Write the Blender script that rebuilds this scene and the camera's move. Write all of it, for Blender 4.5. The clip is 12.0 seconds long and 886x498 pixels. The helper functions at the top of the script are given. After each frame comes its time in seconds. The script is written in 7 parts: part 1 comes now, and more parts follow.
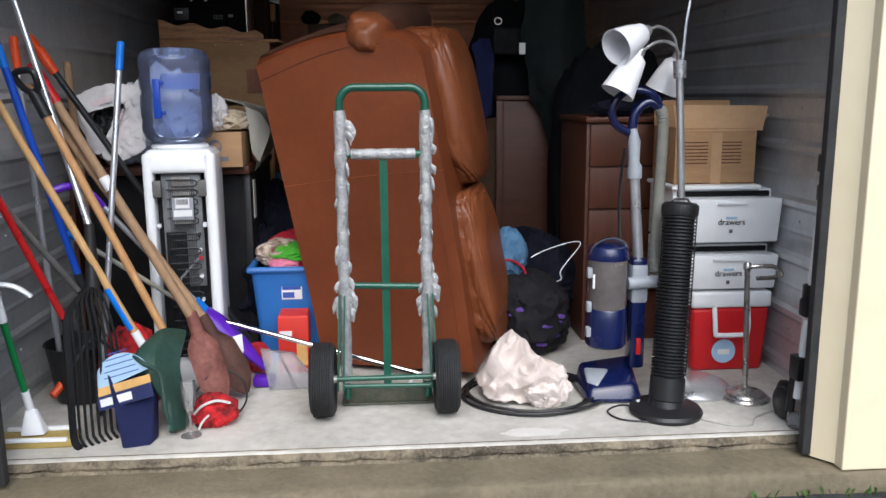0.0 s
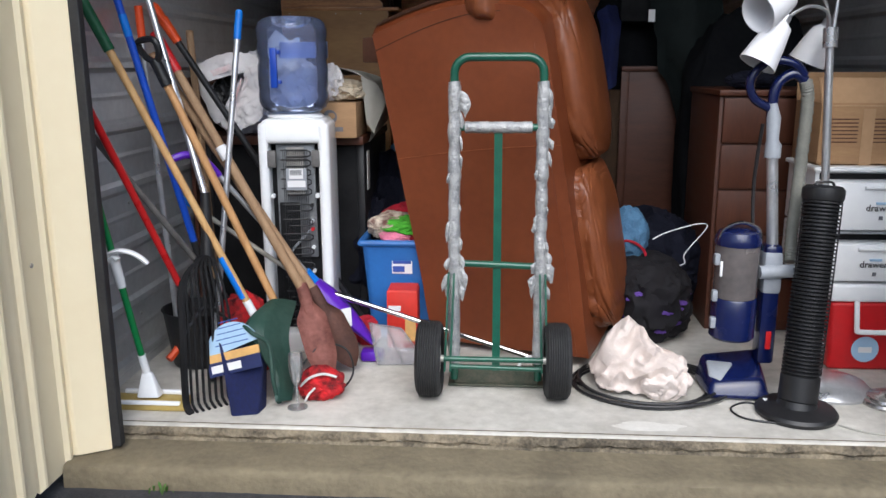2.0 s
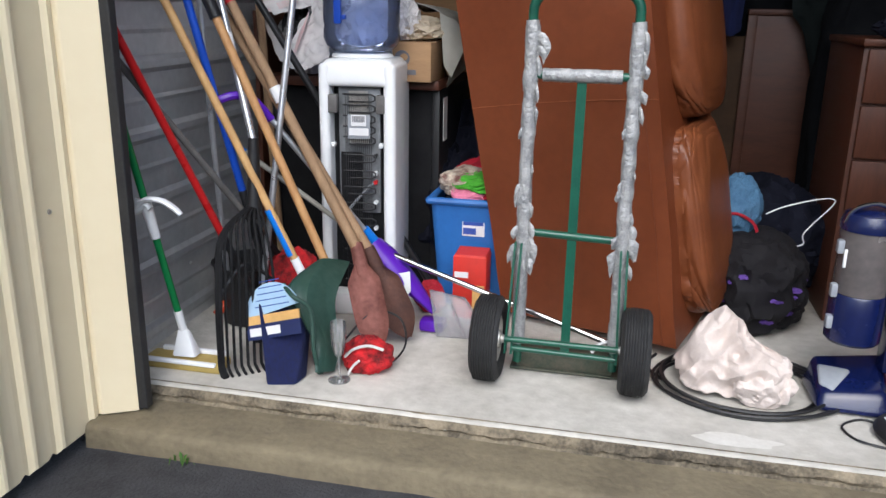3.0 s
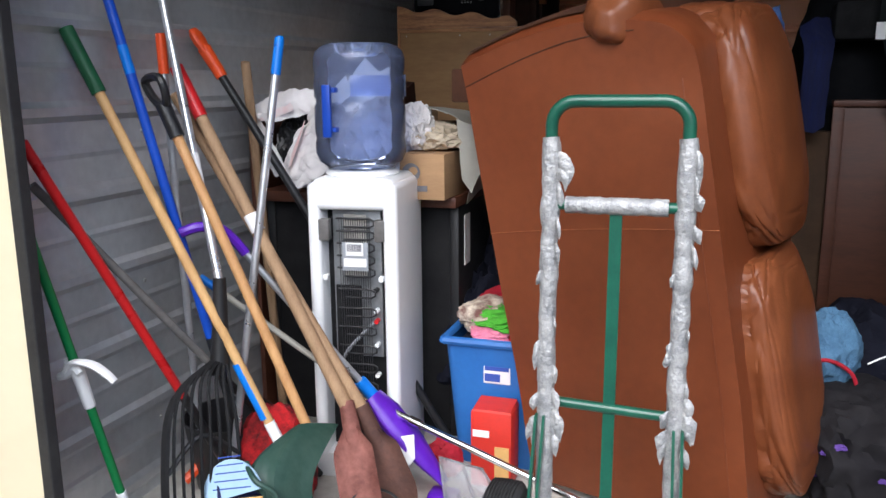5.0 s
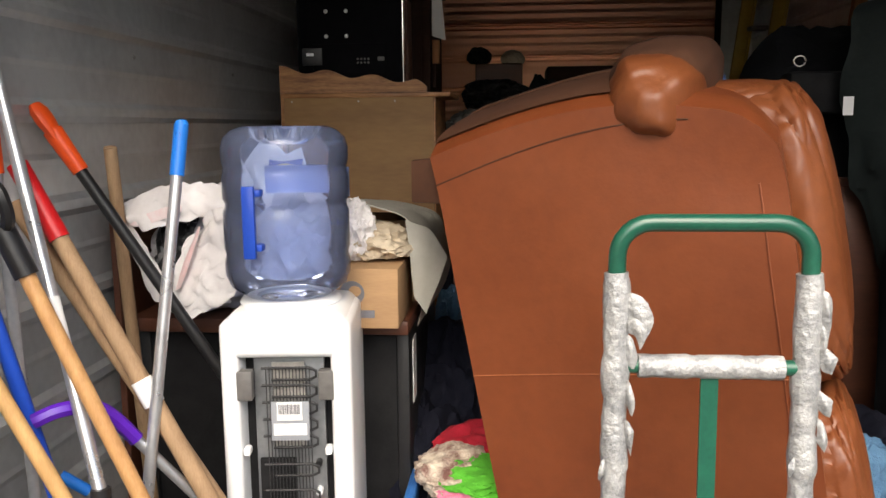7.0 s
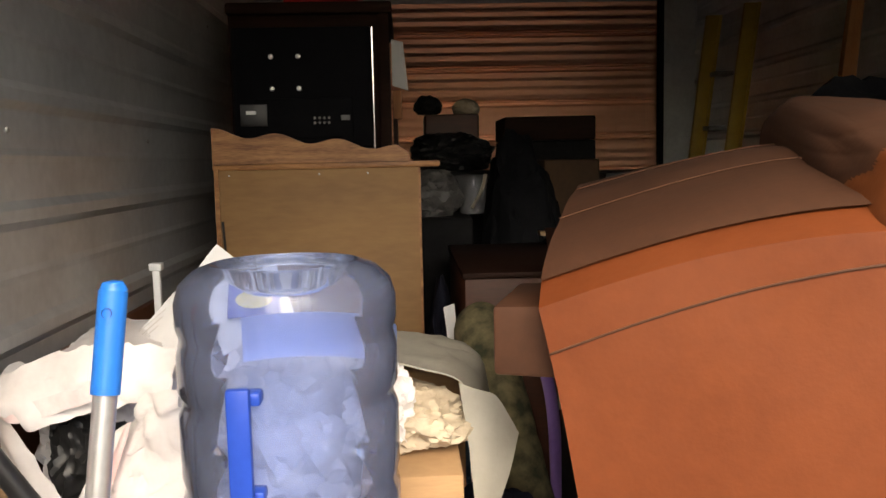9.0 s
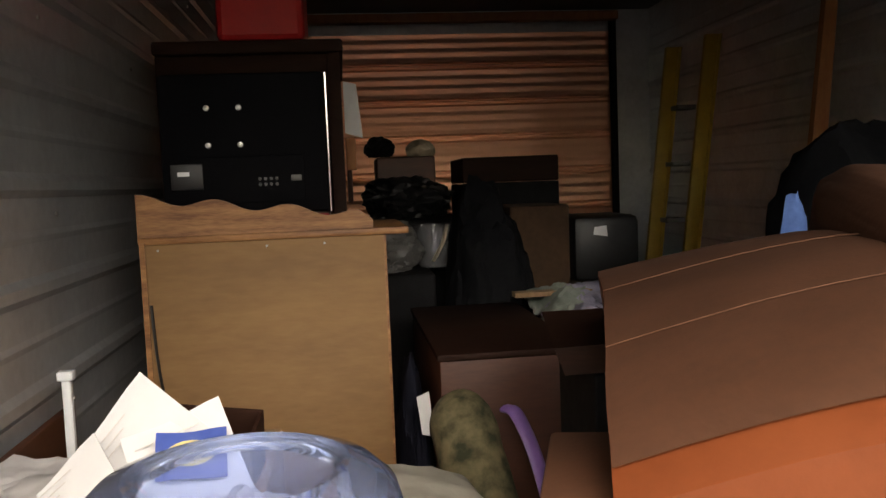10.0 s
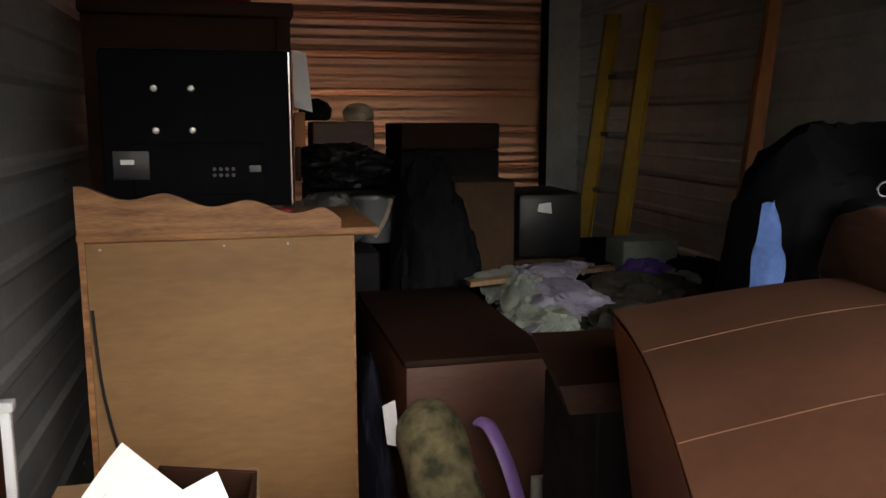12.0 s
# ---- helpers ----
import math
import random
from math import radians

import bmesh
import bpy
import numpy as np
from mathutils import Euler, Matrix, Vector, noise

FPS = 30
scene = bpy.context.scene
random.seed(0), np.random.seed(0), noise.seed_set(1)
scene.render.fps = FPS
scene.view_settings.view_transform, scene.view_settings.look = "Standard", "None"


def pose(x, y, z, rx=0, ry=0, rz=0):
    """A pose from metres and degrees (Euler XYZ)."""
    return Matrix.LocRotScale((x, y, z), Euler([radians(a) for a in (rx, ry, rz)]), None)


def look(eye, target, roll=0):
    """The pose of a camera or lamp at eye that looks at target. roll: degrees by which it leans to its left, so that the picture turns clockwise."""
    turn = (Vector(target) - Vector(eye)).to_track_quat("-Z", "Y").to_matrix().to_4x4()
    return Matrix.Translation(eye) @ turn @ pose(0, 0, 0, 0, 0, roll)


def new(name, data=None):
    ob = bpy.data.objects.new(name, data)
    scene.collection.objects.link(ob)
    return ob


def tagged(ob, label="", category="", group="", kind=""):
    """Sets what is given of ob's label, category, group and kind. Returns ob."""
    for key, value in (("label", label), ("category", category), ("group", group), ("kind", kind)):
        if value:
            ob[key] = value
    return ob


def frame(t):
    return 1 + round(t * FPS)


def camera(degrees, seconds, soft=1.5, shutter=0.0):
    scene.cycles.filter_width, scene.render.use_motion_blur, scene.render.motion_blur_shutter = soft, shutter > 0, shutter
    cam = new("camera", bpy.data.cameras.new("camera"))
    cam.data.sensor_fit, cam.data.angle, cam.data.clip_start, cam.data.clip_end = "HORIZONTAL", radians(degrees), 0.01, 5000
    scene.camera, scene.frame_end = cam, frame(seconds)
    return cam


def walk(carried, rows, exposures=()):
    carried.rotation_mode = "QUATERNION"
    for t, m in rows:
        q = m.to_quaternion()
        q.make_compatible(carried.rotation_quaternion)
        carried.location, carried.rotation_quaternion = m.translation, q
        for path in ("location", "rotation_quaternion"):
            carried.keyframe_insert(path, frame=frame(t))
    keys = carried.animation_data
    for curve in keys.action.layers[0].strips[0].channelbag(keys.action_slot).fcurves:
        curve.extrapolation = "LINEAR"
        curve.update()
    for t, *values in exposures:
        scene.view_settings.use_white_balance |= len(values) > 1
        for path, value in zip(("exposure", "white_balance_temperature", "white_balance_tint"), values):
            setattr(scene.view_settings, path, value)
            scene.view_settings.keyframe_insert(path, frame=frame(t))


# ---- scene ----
cam = camera(57.0, 12.0)
PATH = [
    (0, (0.094, 0.328, 1.068), (0.238, 2.287, 0.694), -0.4),
    (0.5, (0.087, 0.324, 1.078), (0.209, 2.28, 0.681), -0.5),
    (1, (0.084, 0.339, 1.074), (0.095, 2.299, 0.677), -0.6),
    (1.5, (0.089, 0.355, 1.077), (0.044, 2.313, 0.672), -0.6),
    (2, (0.109, 0.439, 1.07), (-0.032, 2.384, 0.627), -0.2),
    (2.5, (0.202, 0.612, 1.061), (-0.122, 2.52, 0.559), 1.0),
    (2.7, (0.216, 0.675, 1.049), (-0.151, 2.565, 0.506), 1.1),
    (4.3, (0.282, 1.257, 1.094), (-0.285, 3.077, 0.488), 0.0),
    (4.5, (0.291, 1.285, 1.105), (-0.293, 3.115, 0.547), 0.3),
    (5, (0.278, 1.333, 1.133), (-0.331, 3.195, 0.73), -0.5),
    (5.5, (0.244, 1.355, 1.149), (-0.357, 3.238, 0.848), -0.4),
    (6, (0.122, 1.428, 1.157), (-0.426, 3.331, 0.876), -1.1),
    (6.5, (-0.074, 1.57, 1.19), (-0.523, 3.485, 0.828), -5.2),
    (7, (-0.196, 1.839, 1.236), (-0.372, 3.808, 0.936), -0.5),
    (7.5, (-0.315, 2.049, 1.267), (-0.433, 4.032, 1.038), 0.3),
    (7.7, (-0.371, 2.12, 1.329), (-0.439, 4.098, 1.034), -0.7),
    (9.3, (-0.542, 2.624, 1.361), (-0.423, 4.611, 1.168), -1.1),
    (9.5, (-0.559, 2.7, 1.377), (-0.412, 4.687, 1.195), -1.2),
    (10, (-0.574, 2.845, 1.448), (-0.336, 4.825, 1.287), -2.3),
    (10.5, (-0.57, 2.914, 1.491), (-0.313, 4.887, 1.285), -2.4),
    (11, (-0.603, 2.937, 1.52), (-0.377, 4.907, 1.261), -2.7),
    (11.5, (-0.658, 2.957, 1.542), (-0.373, 4.916, 1.251), -1.7),
    (12, (-0.707, 3.004, 1.582), (-0.237, 4.922, 1.266), -0.0),
]
EXPOSURES = [(0, 0.30, 5850, 8), (2.7, 0.30, 5850, 8), (4.5, 0.50, 5750, 9), (5.5, 0.80, 6050, 9), (6.5, 0.84, 6500, 9), (7.5, 1.20, 7300, 8), (9.5, 1.58, 7700, 9), (10.5, 1.74, 7200, 9), (12, 1.76, 7000, 10)]
walk(cam, [(t, look(eye, target, roll)) for t, eye, target, roll in PATH], EXPOSURES)

# ---- daylight: an overcast sky in front of the open unit ----
world = bpy.data.worlds.new("sky")
world.use_nodes = True
scene.world = world
wn = world.node_tree
sky = wn.nodes.new("ShaderNodeTexSky")
sky.sky_type, sky.sun_disc = "NISHITA", False
sky.sun_elevation, sky.sun_rotation = radians(48), radians(175)
sky.air_density, sky.dust_density = 1.0, 4.0
wn.nodes["Background"].inputs[1].default_value = 0.15
wn.links.new(sky.outputs[0], wn.nodes["Background"].inputs[0])
sun = new("sun", bpy.data.lights.new("sun", "SUN"))
sun.data.energy, sun.data.angle, sun.data.color = 2.1, radians(60), (1.0, 0.98, 0.96)
sun.matrix_world = look((0.9, -5.2, 7.5), (0.2, 2.8, 0.0))

# ---- materials ----


def mat(name, col, col2=None, scale=8.0, rough=0.6, metal=0.0, bump=0.0, bscale=60.0, stretch=(1, 1, 1), trans=0.0, ior=1.45, rvar=0.1, coat=0.0, big=0.35):
    """Two scales of noise between two colours, with fine relief."""
    m = bpy.data.materials.new(name)
    m.use_nodes = True
    nt = m.node_tree
    b = nt.nodes["Principled BSDF"]
    tc = nt.nodes.new("ShaderNodeTexCoord")
    mp = nt.nodes.new("ShaderNodeMapping")
    mp.inputs["Scale"].default_value = stretch
    nt.links.new(tc.outputs["Object"], mp.inputs[0])
    n1, n2 = nt.nodes.new("ShaderNodeTexNoise"), nt.nodes.new("ShaderNodeTexNoise")
    n1.inputs["Scale"].default_value, n1.inputs["Detail"].default_value = scale, 6
    n2.inputs["Scale"].default_value, n2.inputs["Detail"].default_value = scale * 7.3, 4
    for n in (n1, n2):
        nt.links.new(mp.outputs[0], n.inputs["Vector"])
    mixf = nt.nodes.new("ShaderNodeMix")
    mixf.inputs[0].default_value = big
    nt.links.new(n1.outputs["Fac"], mixf.inputs[2])
    nt.links.new(n2.outputs["Fac"], mixf.inputs[3])
    ramp = nt.nodes.new("ShaderNodeValToRGB")
    col2 = col2 or tuple(c * 0.78 for c in col)
    ramp.color_ramp.elements[0].position, ramp.color_ramp.elements[1].position = 0.36, 0.64
    ramp.color_ramp.elements[0].color, ramp.color_ramp.elements[1].color = (*col2, 1), (*col, 1)
    nt.links.new(mixf.outputs[0], ramp.inputs[0])
    nt.links.new(ramp.outputs[0], b.inputs["Base Color"])
    rr = nt.nodes.new("ShaderNodeMapRange")
    rr.inputs[3].default_value, rr.inputs[4].default_value = max(0.02, rough - rvar), min(1, rough + rvar)
    nt.links.new(n1.outputs["Fac"], rr.inputs[0])
    nt.links.new(rr.outputs[0], b.inputs["Roughness"])
    b.inputs["Metallic"].default_value = metal
    b.inputs["Transmission Weight"].default_value = trans
    b.inputs["IOR"].default_value = ior
    b.inputs["Coat Weight"].default_value = coat
    if bump:
        n3 = nt.nodes.new("ShaderNodeTexNoise")
        n3.inputs["Scale"].default_value, n3.inputs["Detail"].default_value = bscale, 5
        nt.links.new(mp.outputs[0], n3.inputs["Vector"])
        bp = nt.nodes.new("ShaderNodeBump")
        bp.inputs["Strength"].default_value, bp.inputs["Distance"].default_value = bump, 0.01
        nt.links.new(n3.outputs["Fac"], bp.inputs["Height"])
        nt.links.new(bp.outputs[0], b.inputs["Normal"])
    return m


M_ASPHALT = mat("asphalt", (0.055, 0.055, 0.058), (0.03, 0.03, 0.033), 14, 0.9, bump=0.8, bscale=120)
M_CONCRETE = mat("concrete_floor", (0.62, 0.595, 0.54), (0.40, 0.38, 0.335), 3.6, 0.75, bump=0.25, bscale=70)
M_LEDGE = mat("weathered_concrete", (0.215, 0.18, 0.115), (0.13, 0.108, 0.07), 6.0, 0.9, bump=0.5, bscale=50)
M_EDGE = mat("chipped_concrete", (0.27, 0.225, 0.155), (0.06, 0.05, 0.036), 14.0, 0.95, bump=0.9, bscale=45)
M_STAIN = mat("pale_stain", (0.72, 0.70, 0.65), (0.6, 0.58, 0.53), 12, 0.7)
M_CREAM = mat("cream_painted_steel", (0.87, 0.77, 0.54), (0.83, 0.72, 0.49), 2.5, 0.45, bump=0.03, bscale=20)
M_RUBBER = mat("black_rubber", (0.02, 0.02, 0.022), (0.035, 0.035, 0.035), 12, 0.6)
M_GALV = mat("galvanised_wall", (0.64, 0.655, 0.66), (0.50, 0.51, 0.52), 5.0, 0.33, metal=0.52, bump=0.04, bscale=30)
# roof colour kept low so that less light bounces to the rear
M_CEIL = mat("darkened_steel", (0.12, 0.12, 0.12), (0.08, 0.08, 0.08), 4.0, 0.5, metal=0.4)
# red-brown paint, raised far above its own tone to carry the daylight glow
M_REDDOOR = mat("brightened_red_door", (0.95, 0.52, 0.35), (0.88, 0.45, 0.29), 1.5, 0.31, metal=0.8, rvar=0.05)
M_SCREW = mat("screw_steel", (0.5, 0.5, 0.48), None, 30, 0.35, metal=0.7)
M_GREENP = mat("green_enamel", (0.012, 0.10, 0.06), (0.010, 0.07, 0.045), 18, 0.32, coat=0.3)
M_TAPE = mat("duct_tape", (0.47, 0.47, 0.465), (0.23, 0.235, 0.24), 30, 0.42, metal=0.2, bump=0.6, bscale=90)
M_TYRE = mat("tyre_rubber", (0.018, 0.018, 0.019), (0.03, 0.03, 0.03), 25, 0.75, bump=0.2, bscale=150)
M_RIM = mat("rim_steel", (0.62, 0.60, 0.56), (0.45, 0.43, 0.40), 25, 0.4, metal=0.6)
M_PLATE = mat("worn_nose_plate", (0.13, 0.12, 0.09), (0.05, 0.07, 0.05), 18, 0.6, metal=0.4, bump=0.3)
M_LEATHER = mat("brown_leather", (0.178, 0.046, 0.0145), (0.138, 0.034, 0.0108), 5.0, 0.44, bump=0.05, bscale=120, rvar=0.08)
M_LEATHER2 = mat("padded_leather", (0.20, 0.062, 0.021), (0.14, 0.040, 0.014), 6.0, 0.39, bump=0.08, bscale=110, rvar=0.08)
M_SEAM = mat("leather_seam", (0.30, 0.10, 0.035), (0.2, 0.06, 0.02), 30, 0.5)
M_THREAD = mat("pale_stitching", (0.14, 0.06, 0.032), (0.10, 0.042, 0.022), 60, 0.7)
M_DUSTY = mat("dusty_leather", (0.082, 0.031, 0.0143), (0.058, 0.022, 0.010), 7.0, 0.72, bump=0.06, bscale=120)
M_WHITEP = mat("white_plastic", (0.86, 0.875, 0.88), (0.80, 0.815, 0.83), 4, 0.35, coat=0.15)
M_BLACKP = mat("black_plastic", (0.011, 0.011, 0.012), (0.017, 0.017, 0.018), 18, 0.42)
M_BLACKM = mat("black_matt", (0.009, 0.009, 0.010), (0.015, 0.015, 0.016), 18, 0.75, ior=1.25)
M_GREYM = mat("grey_back_panel", (0.30, 0.31, 0.32), (0.18, 0.19, 0.2), 9, 0.45, metal=0.6)


def clear_plastic(name, tint, body, weight, rough=0.06):
    """A thin clear wall: it lets light straight through, tinted, with gloss and a little haze."""
    m = bpy.data.materials.new(name)
    m.use_nodes = True
    nt = m.node_tree
    nt.nodes.remove(nt.nodes["Principled BSDF"])
    tr, gl, df = nt.nodes.new("ShaderNodeBsdfTransparent"), nt.nodes.new("ShaderNodeBsdfGlossy"), nt.nodes.new("ShaderNodeBsdfDiffuse")
    no = nt.nodes.new("ShaderNodeTexNoise")
    no.inputs["Scale"].default_value = 9
    rg = nt.nodes.new("ShaderNodeMapRange")
    rg.inputs[3].default_value, rg.inputs[4].default_value = weight * 0.6, weight * 1.4
    nt.links.new(no.outputs["Fac"], rg.inputs[0])
    tr.inputs[0].default_value, df.inputs[0].default_value, gl.inputs["Roughness"].default_value = (*tint, 1), (*body, 1), rough
    fr = nt.nodes.new("ShaderNodeFresnel")
    fr.inputs[0].default_value = 1.45
    m1, m2 = nt.nodes.new("ShaderNodeMixShader"), nt.nodes.new("ShaderNodeMixShader")
    nt.links.new(rg.outputs[0], m1.inputs[0])
    nt.links.new(tr.outputs[0], m1.inputs[1])
    nt.links.new(df.outputs[0], m1.inputs[2])
    nt.links.new(fr.outputs[0], m2.inputs[0])
    nt.links.new(m1.outputs[0], m2.inputs[1])
    nt.links.new(gl.outputs[0], m2.inputs[2])
    nt.links.new(m2.outputs[0], nt.nodes["Material Output"].inputs[0])
    return m


M_BOTTLE = clear_plastic("blue_bottle", (0.72, 0.79, 0.96), (0.48, 0.58, 0.94), 0.15)
M_GLASS = clear_plastic("clear_glass", (0.95, 0.95, 0.95), (0.85, 0.85, 0.85), 0.16, 0.04)
M_CLEARP = clear_plastic("clear_dustpan", (0.80, 0.80, 0.82), (0.6, 0.6, 0.62), 0.25, 0.1)
M_BLUEH = mat("blue_handle", (0.015, 0.07, 0.46), (0.012, 0.055, 0.38), 12, 0.4)
M_BLUELAB = mat("pale_blue_label", (0.60, 0.70, 0.95), (0.54, 0.64, 0.92), 9, 0.4)
M_BLUETOTE = mat("blue_tote", (0.035, 0.16, 0.47), (0.03, 0.13, 0.40), 8, 0.42)
M_REDP = mat("red_plastic", (0.56, 0.012, 0.016), (0.47, 0.012, 0.015), 6, 0.4)
M_REDCARD = mat("red_carton", (0.62, 0.03, 0.018), (0.52, 0.03, 0.018), 9, 0.5)
M_CARD = mat("cardboard", (0.40, 0.245, 0.125), (0.33, 0.195, 0.10), 7, 0.85, bump=0.1, stretch=(1, 1, 6))
M_CARDIN = mat("cardboard_inside", (0.47, 0.30, 0.165), (0.40, 0.25, 0.135), 7, 0.85)
M_PLY = mat("plywood_back", (0.30, 0.167, 0.068), (0.225, 0.12, 0.048), 2.6, 0.7, stretch=(1, 1, 4), bump=0.05)
M_OAK = mat("oak", (0.43, 0.205, 0.078), (0.17, 0.068, 0.026), 7, 0.5, stretch=(1, 1, 9), bump=0.1)
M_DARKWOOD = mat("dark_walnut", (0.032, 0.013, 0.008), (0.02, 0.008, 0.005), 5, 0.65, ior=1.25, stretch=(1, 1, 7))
M_CHERRY = mat("cherry_veneer", (0.11, 0.036, 0.017), (0.075, 0.024, 0.011), 4, 0.5, stretch=(5, 1, 1))
M_REDWOOD = mat("red_brown_board", (0.105, 0.036, 0.019), (0.07, 0.024, 0.0125), 4, 0.5, stretch=(1, 1, 6))
M_WOODH = mat("pale_ash_handle", (0.64, 0.40, 0.17), (0.52, 0.30, 0.12), 9, 0.5, stretch=(6, 6, 1), bump=0.05)
M_WOODO = mat("orange_ash_handle", (0.56, 0.32, 0.135), (0.42, 0.215, 0.085), 9, 0.48, stretch=(6, 6, 1), bump=0.05)
M_WOODG = mat("weathered_handle", (0.37, 0.24, 0.135), (0.25, 0.155, 0.085), 9, 0.7, stretch=(6, 6, 1), bump=0.12)
M_GREENG = mat("green_grip", (0.012, 0.10, 0.035), (0.01, 0.075, 0.03), 20, 0.55)
M_GREENB = mat("bright_green_pole", (0.01, 0.19, 0.05), (0.01, 0.16, 0.045), 12, 0.35)
M_REDPOLE = mat("red_pole", (0.55, 0.012, 0.014), (0.46, 0.012, 0.014), 12, 0.3)
M_BLUEPOLE = mat("blue_pole", (0.012, 0.075, 0.50), (0.01, 0.06, 0.42), 12, 0.32)
M_BLUECAP = mat("blue_cap", (0.01, 0.19, 0.70), (0.01, 0.16, 0.62), 12, 0.4)
M_ALU = mat("aluminium_pole", (0.60, 0.61, 0.63), (0.48, 0.49, 0.51), 14, 0.3, metal=0.75)
M_CHROME = mat("chrome_pole", (0.78, 0.78, 0.78), (0.65, 0.65, 0.65), 14, 0.14, metal=1.0)
M_GREYPOLE = mat("grey_pole", (0.15, 0.145, 0.14), (0.10, 0.095, 0.09), 14, 0.5)
M_ORANGE = mat("orange_plastic", (0.78, 0.085, 0.012), (0.68, 0.07, 0.012), 12, 0.4)
M_PURPLE = mat("purple_plastic", (0.10, 0.012, 0.42), (0.08, 0.012, 0.34), 12, 0.36)
M_LILAC = mat("lilac_plastic", (0.30, 0.17, 0.50), (0.25, 0.14, 0.42), 12, 0.4)
M_RUST = mat("rusty_steel", (0.29, 0.12, 0.095), (0.11, 0.035, 0.027), 9, 0.75, metal=0.2, bump=0.4, bscale=60, big=0.25)
M_RUSTD = mat("dark_rusty_steel", (0.12, 0.055, 0.04), (0.07, 0.035, 0.028), 11, 0.75, metal=0.25, bump=0.35, bscale=60)
M_SCOOP = mat("dark_green_scoop", (0.011, 0.046, 0.034), (0.035, 0.072, 0.056), 7, 0.5, bump=0.12)
M_NAVY = mat("navy_bristle", (0.012, 0.02, 0.105), (0.008, 0.012, 0.06), 30, 0.75, bump=0.8, bscale=160, stretch=(4, 4, 0.6))
M_CARDBLUE = mat("pale_blue_card", (0.40, 0.58, 0.76), (0.36, 0.53, 0.71), 8, 0.5)
M_CARDORG = mat("tan_stripe", (0.75, 0.45, 0.16), None, 8, 0.5)
M_NAVYCARD = mat("navy_card", (0.02, 0.03, 0.11), None, 8, 0.5)
M_PAPER = mat("white_paper", (0.80, 0.80, 0.80), (0.74, 0.74, 0.75), 6, 0.7)
M_INK = mat("grey_ink", (0.16, 0.16, 0.18), None, 12, 0.7)
M_INKBLUE = mat("blue_ink", (0.05, 0.10, 0.42), None, 12, 0.6)
M_INKYEL = mat("yellow_ink", (0.75, 0.62, 0.25), None, 12, 0.6)
M_WHITEBAG = mat("white_plastic_bag", (0.78, 0.76, 0.76), (0.68, 0.65, 0.65), 9, 0.4, bump=0.12, bscale=30)
M_PINKBAG = mat("pink_printed_bag", (0.75, 0.45, 0.46), (0.78, 0.72, 0.72), 5, 0.5, bump=0.2)
M_RAGWHITE = mat("off_white_cloth", (0.68, 0.60, 0.55), (0.58, 0.49, 0.44), 7, 0.85, bump=0.35, bscale=140)
M_TANCLOTH = mat("tan_crumpled_paper", (0.58, 0.50, 0.38), (0.44, 0.36, 0.26), 9, 0.8, bump=0.3)
M_GREYSHEET = mat("grey_sheet", (0.40, 0.39, 0.34), (0.33, 0.32, 0.28), 5, 0.5, bump=0.1)
M_REDRAG = mat("red_patterned_cloth", (0.60, 0.015, 0.02), (0.03, 0.005, 0.006), 26, 0.85, bump=0.3, big=0.2)
M_WHITETRIM = mat("white_trim", (0.75, 0.72, 0.70), None, 12, 0.8)
M_FLOWER = mat("dark_floral_cloth", (0.007, 0.006, 0.009), (0.005, 0.0045, 0.006), 9, 0.85, bump=0.2)
M_PETAL = mat("purple_petals", (0.16, 0.08, 0.38), (0.07, 0.03, 0.20), 16, 0.85)
M_TEAL = mat("blue_towel", (0.09, 0.20, 0.33), (0.06, 0.14, 0.25), 16, 0.95, bump=0.5, bscale=150)
M_DENIMBLUE = mat("blue_shirt", (0.12, 0.23, 0.55), (0.07, 0.14, 0.38), 10, 0.9, bump=0.2)
M_JACKET = mat("black_jacket", (0.006, 0.0065, 0.008), (0.011, 0.0115, 0.013), 7, 0.9, ior=1.2, bump=0.4, bscale=20)
M_GREENJACKET = mat("dark_green_jacket", (0.004, 0.008, 0.008), (0.007, 0.013, 0.012), 7, 0.85, bump=0.3, bscale=30)
M_CAMO = mat("camouflage_cloth", (0.24, 0.20, 0.11), (0.05, 0.055, 0.03), 22, 0.9, bump=0.2, big=0.1)
M_NAVYCLOTH = mat("navy_cloth", (0.008, 0.009, 0.016), (0.013, 0.014, 0.024), 9, 0.9, ior=1.2, bump=0.3, bscale=30)
M_GREENCL = mat("green_cloth", (0.09, 0.42, 0.03), (0.07, 0.33, 0.025), 12, 0.9, bump=0.3)
M_PINKCL = mat("pink_cloth", (0.75, 0.25, 0.36), (0.62, 0.17, 0.28), 12, 0.9, bump=0.3)
M_REDCL = mat("crimson_cloth", (0.42, 0.01, 0.03), (0.30, 0.01, 0.02), 12, 0.9, bump=0.3)
M_MULTI = mat("floral_cloth", (0.70, 0.62, 0.50), (0.14, 0.06, 0.05), 28, 0.9, bump=0.3, big=0.2)
M_PALECL = mat("pale_green_cloth", (0.30, 0.33, 0.28), (0.20, 0.23, 0.20), 9, 0.9, bump=0.3)
M_LAVCL = mat("lavender_cloth", (0.35, 0.33, 0.42), (0.26, 0.24, 0.33), 9, 0.9, bump=0.3)
M_OLIVECL = mat("olive_cloth", (0.045, 0.04, 0.03), (0.03, 0.026, 0.02), 9, 0.9, bump=0.3)
M_VACBLUE = mat("vacuum_blue", (0.006, 0.011, 0.065), (0.004, 0.008, 0.05), 9, 0.25, coat=0.4)
M_VACGREY = mat("vacuum_grey", (0.33, 0.35, 0.38), (0.27, 0.29, 0.32), 9, 0.35)
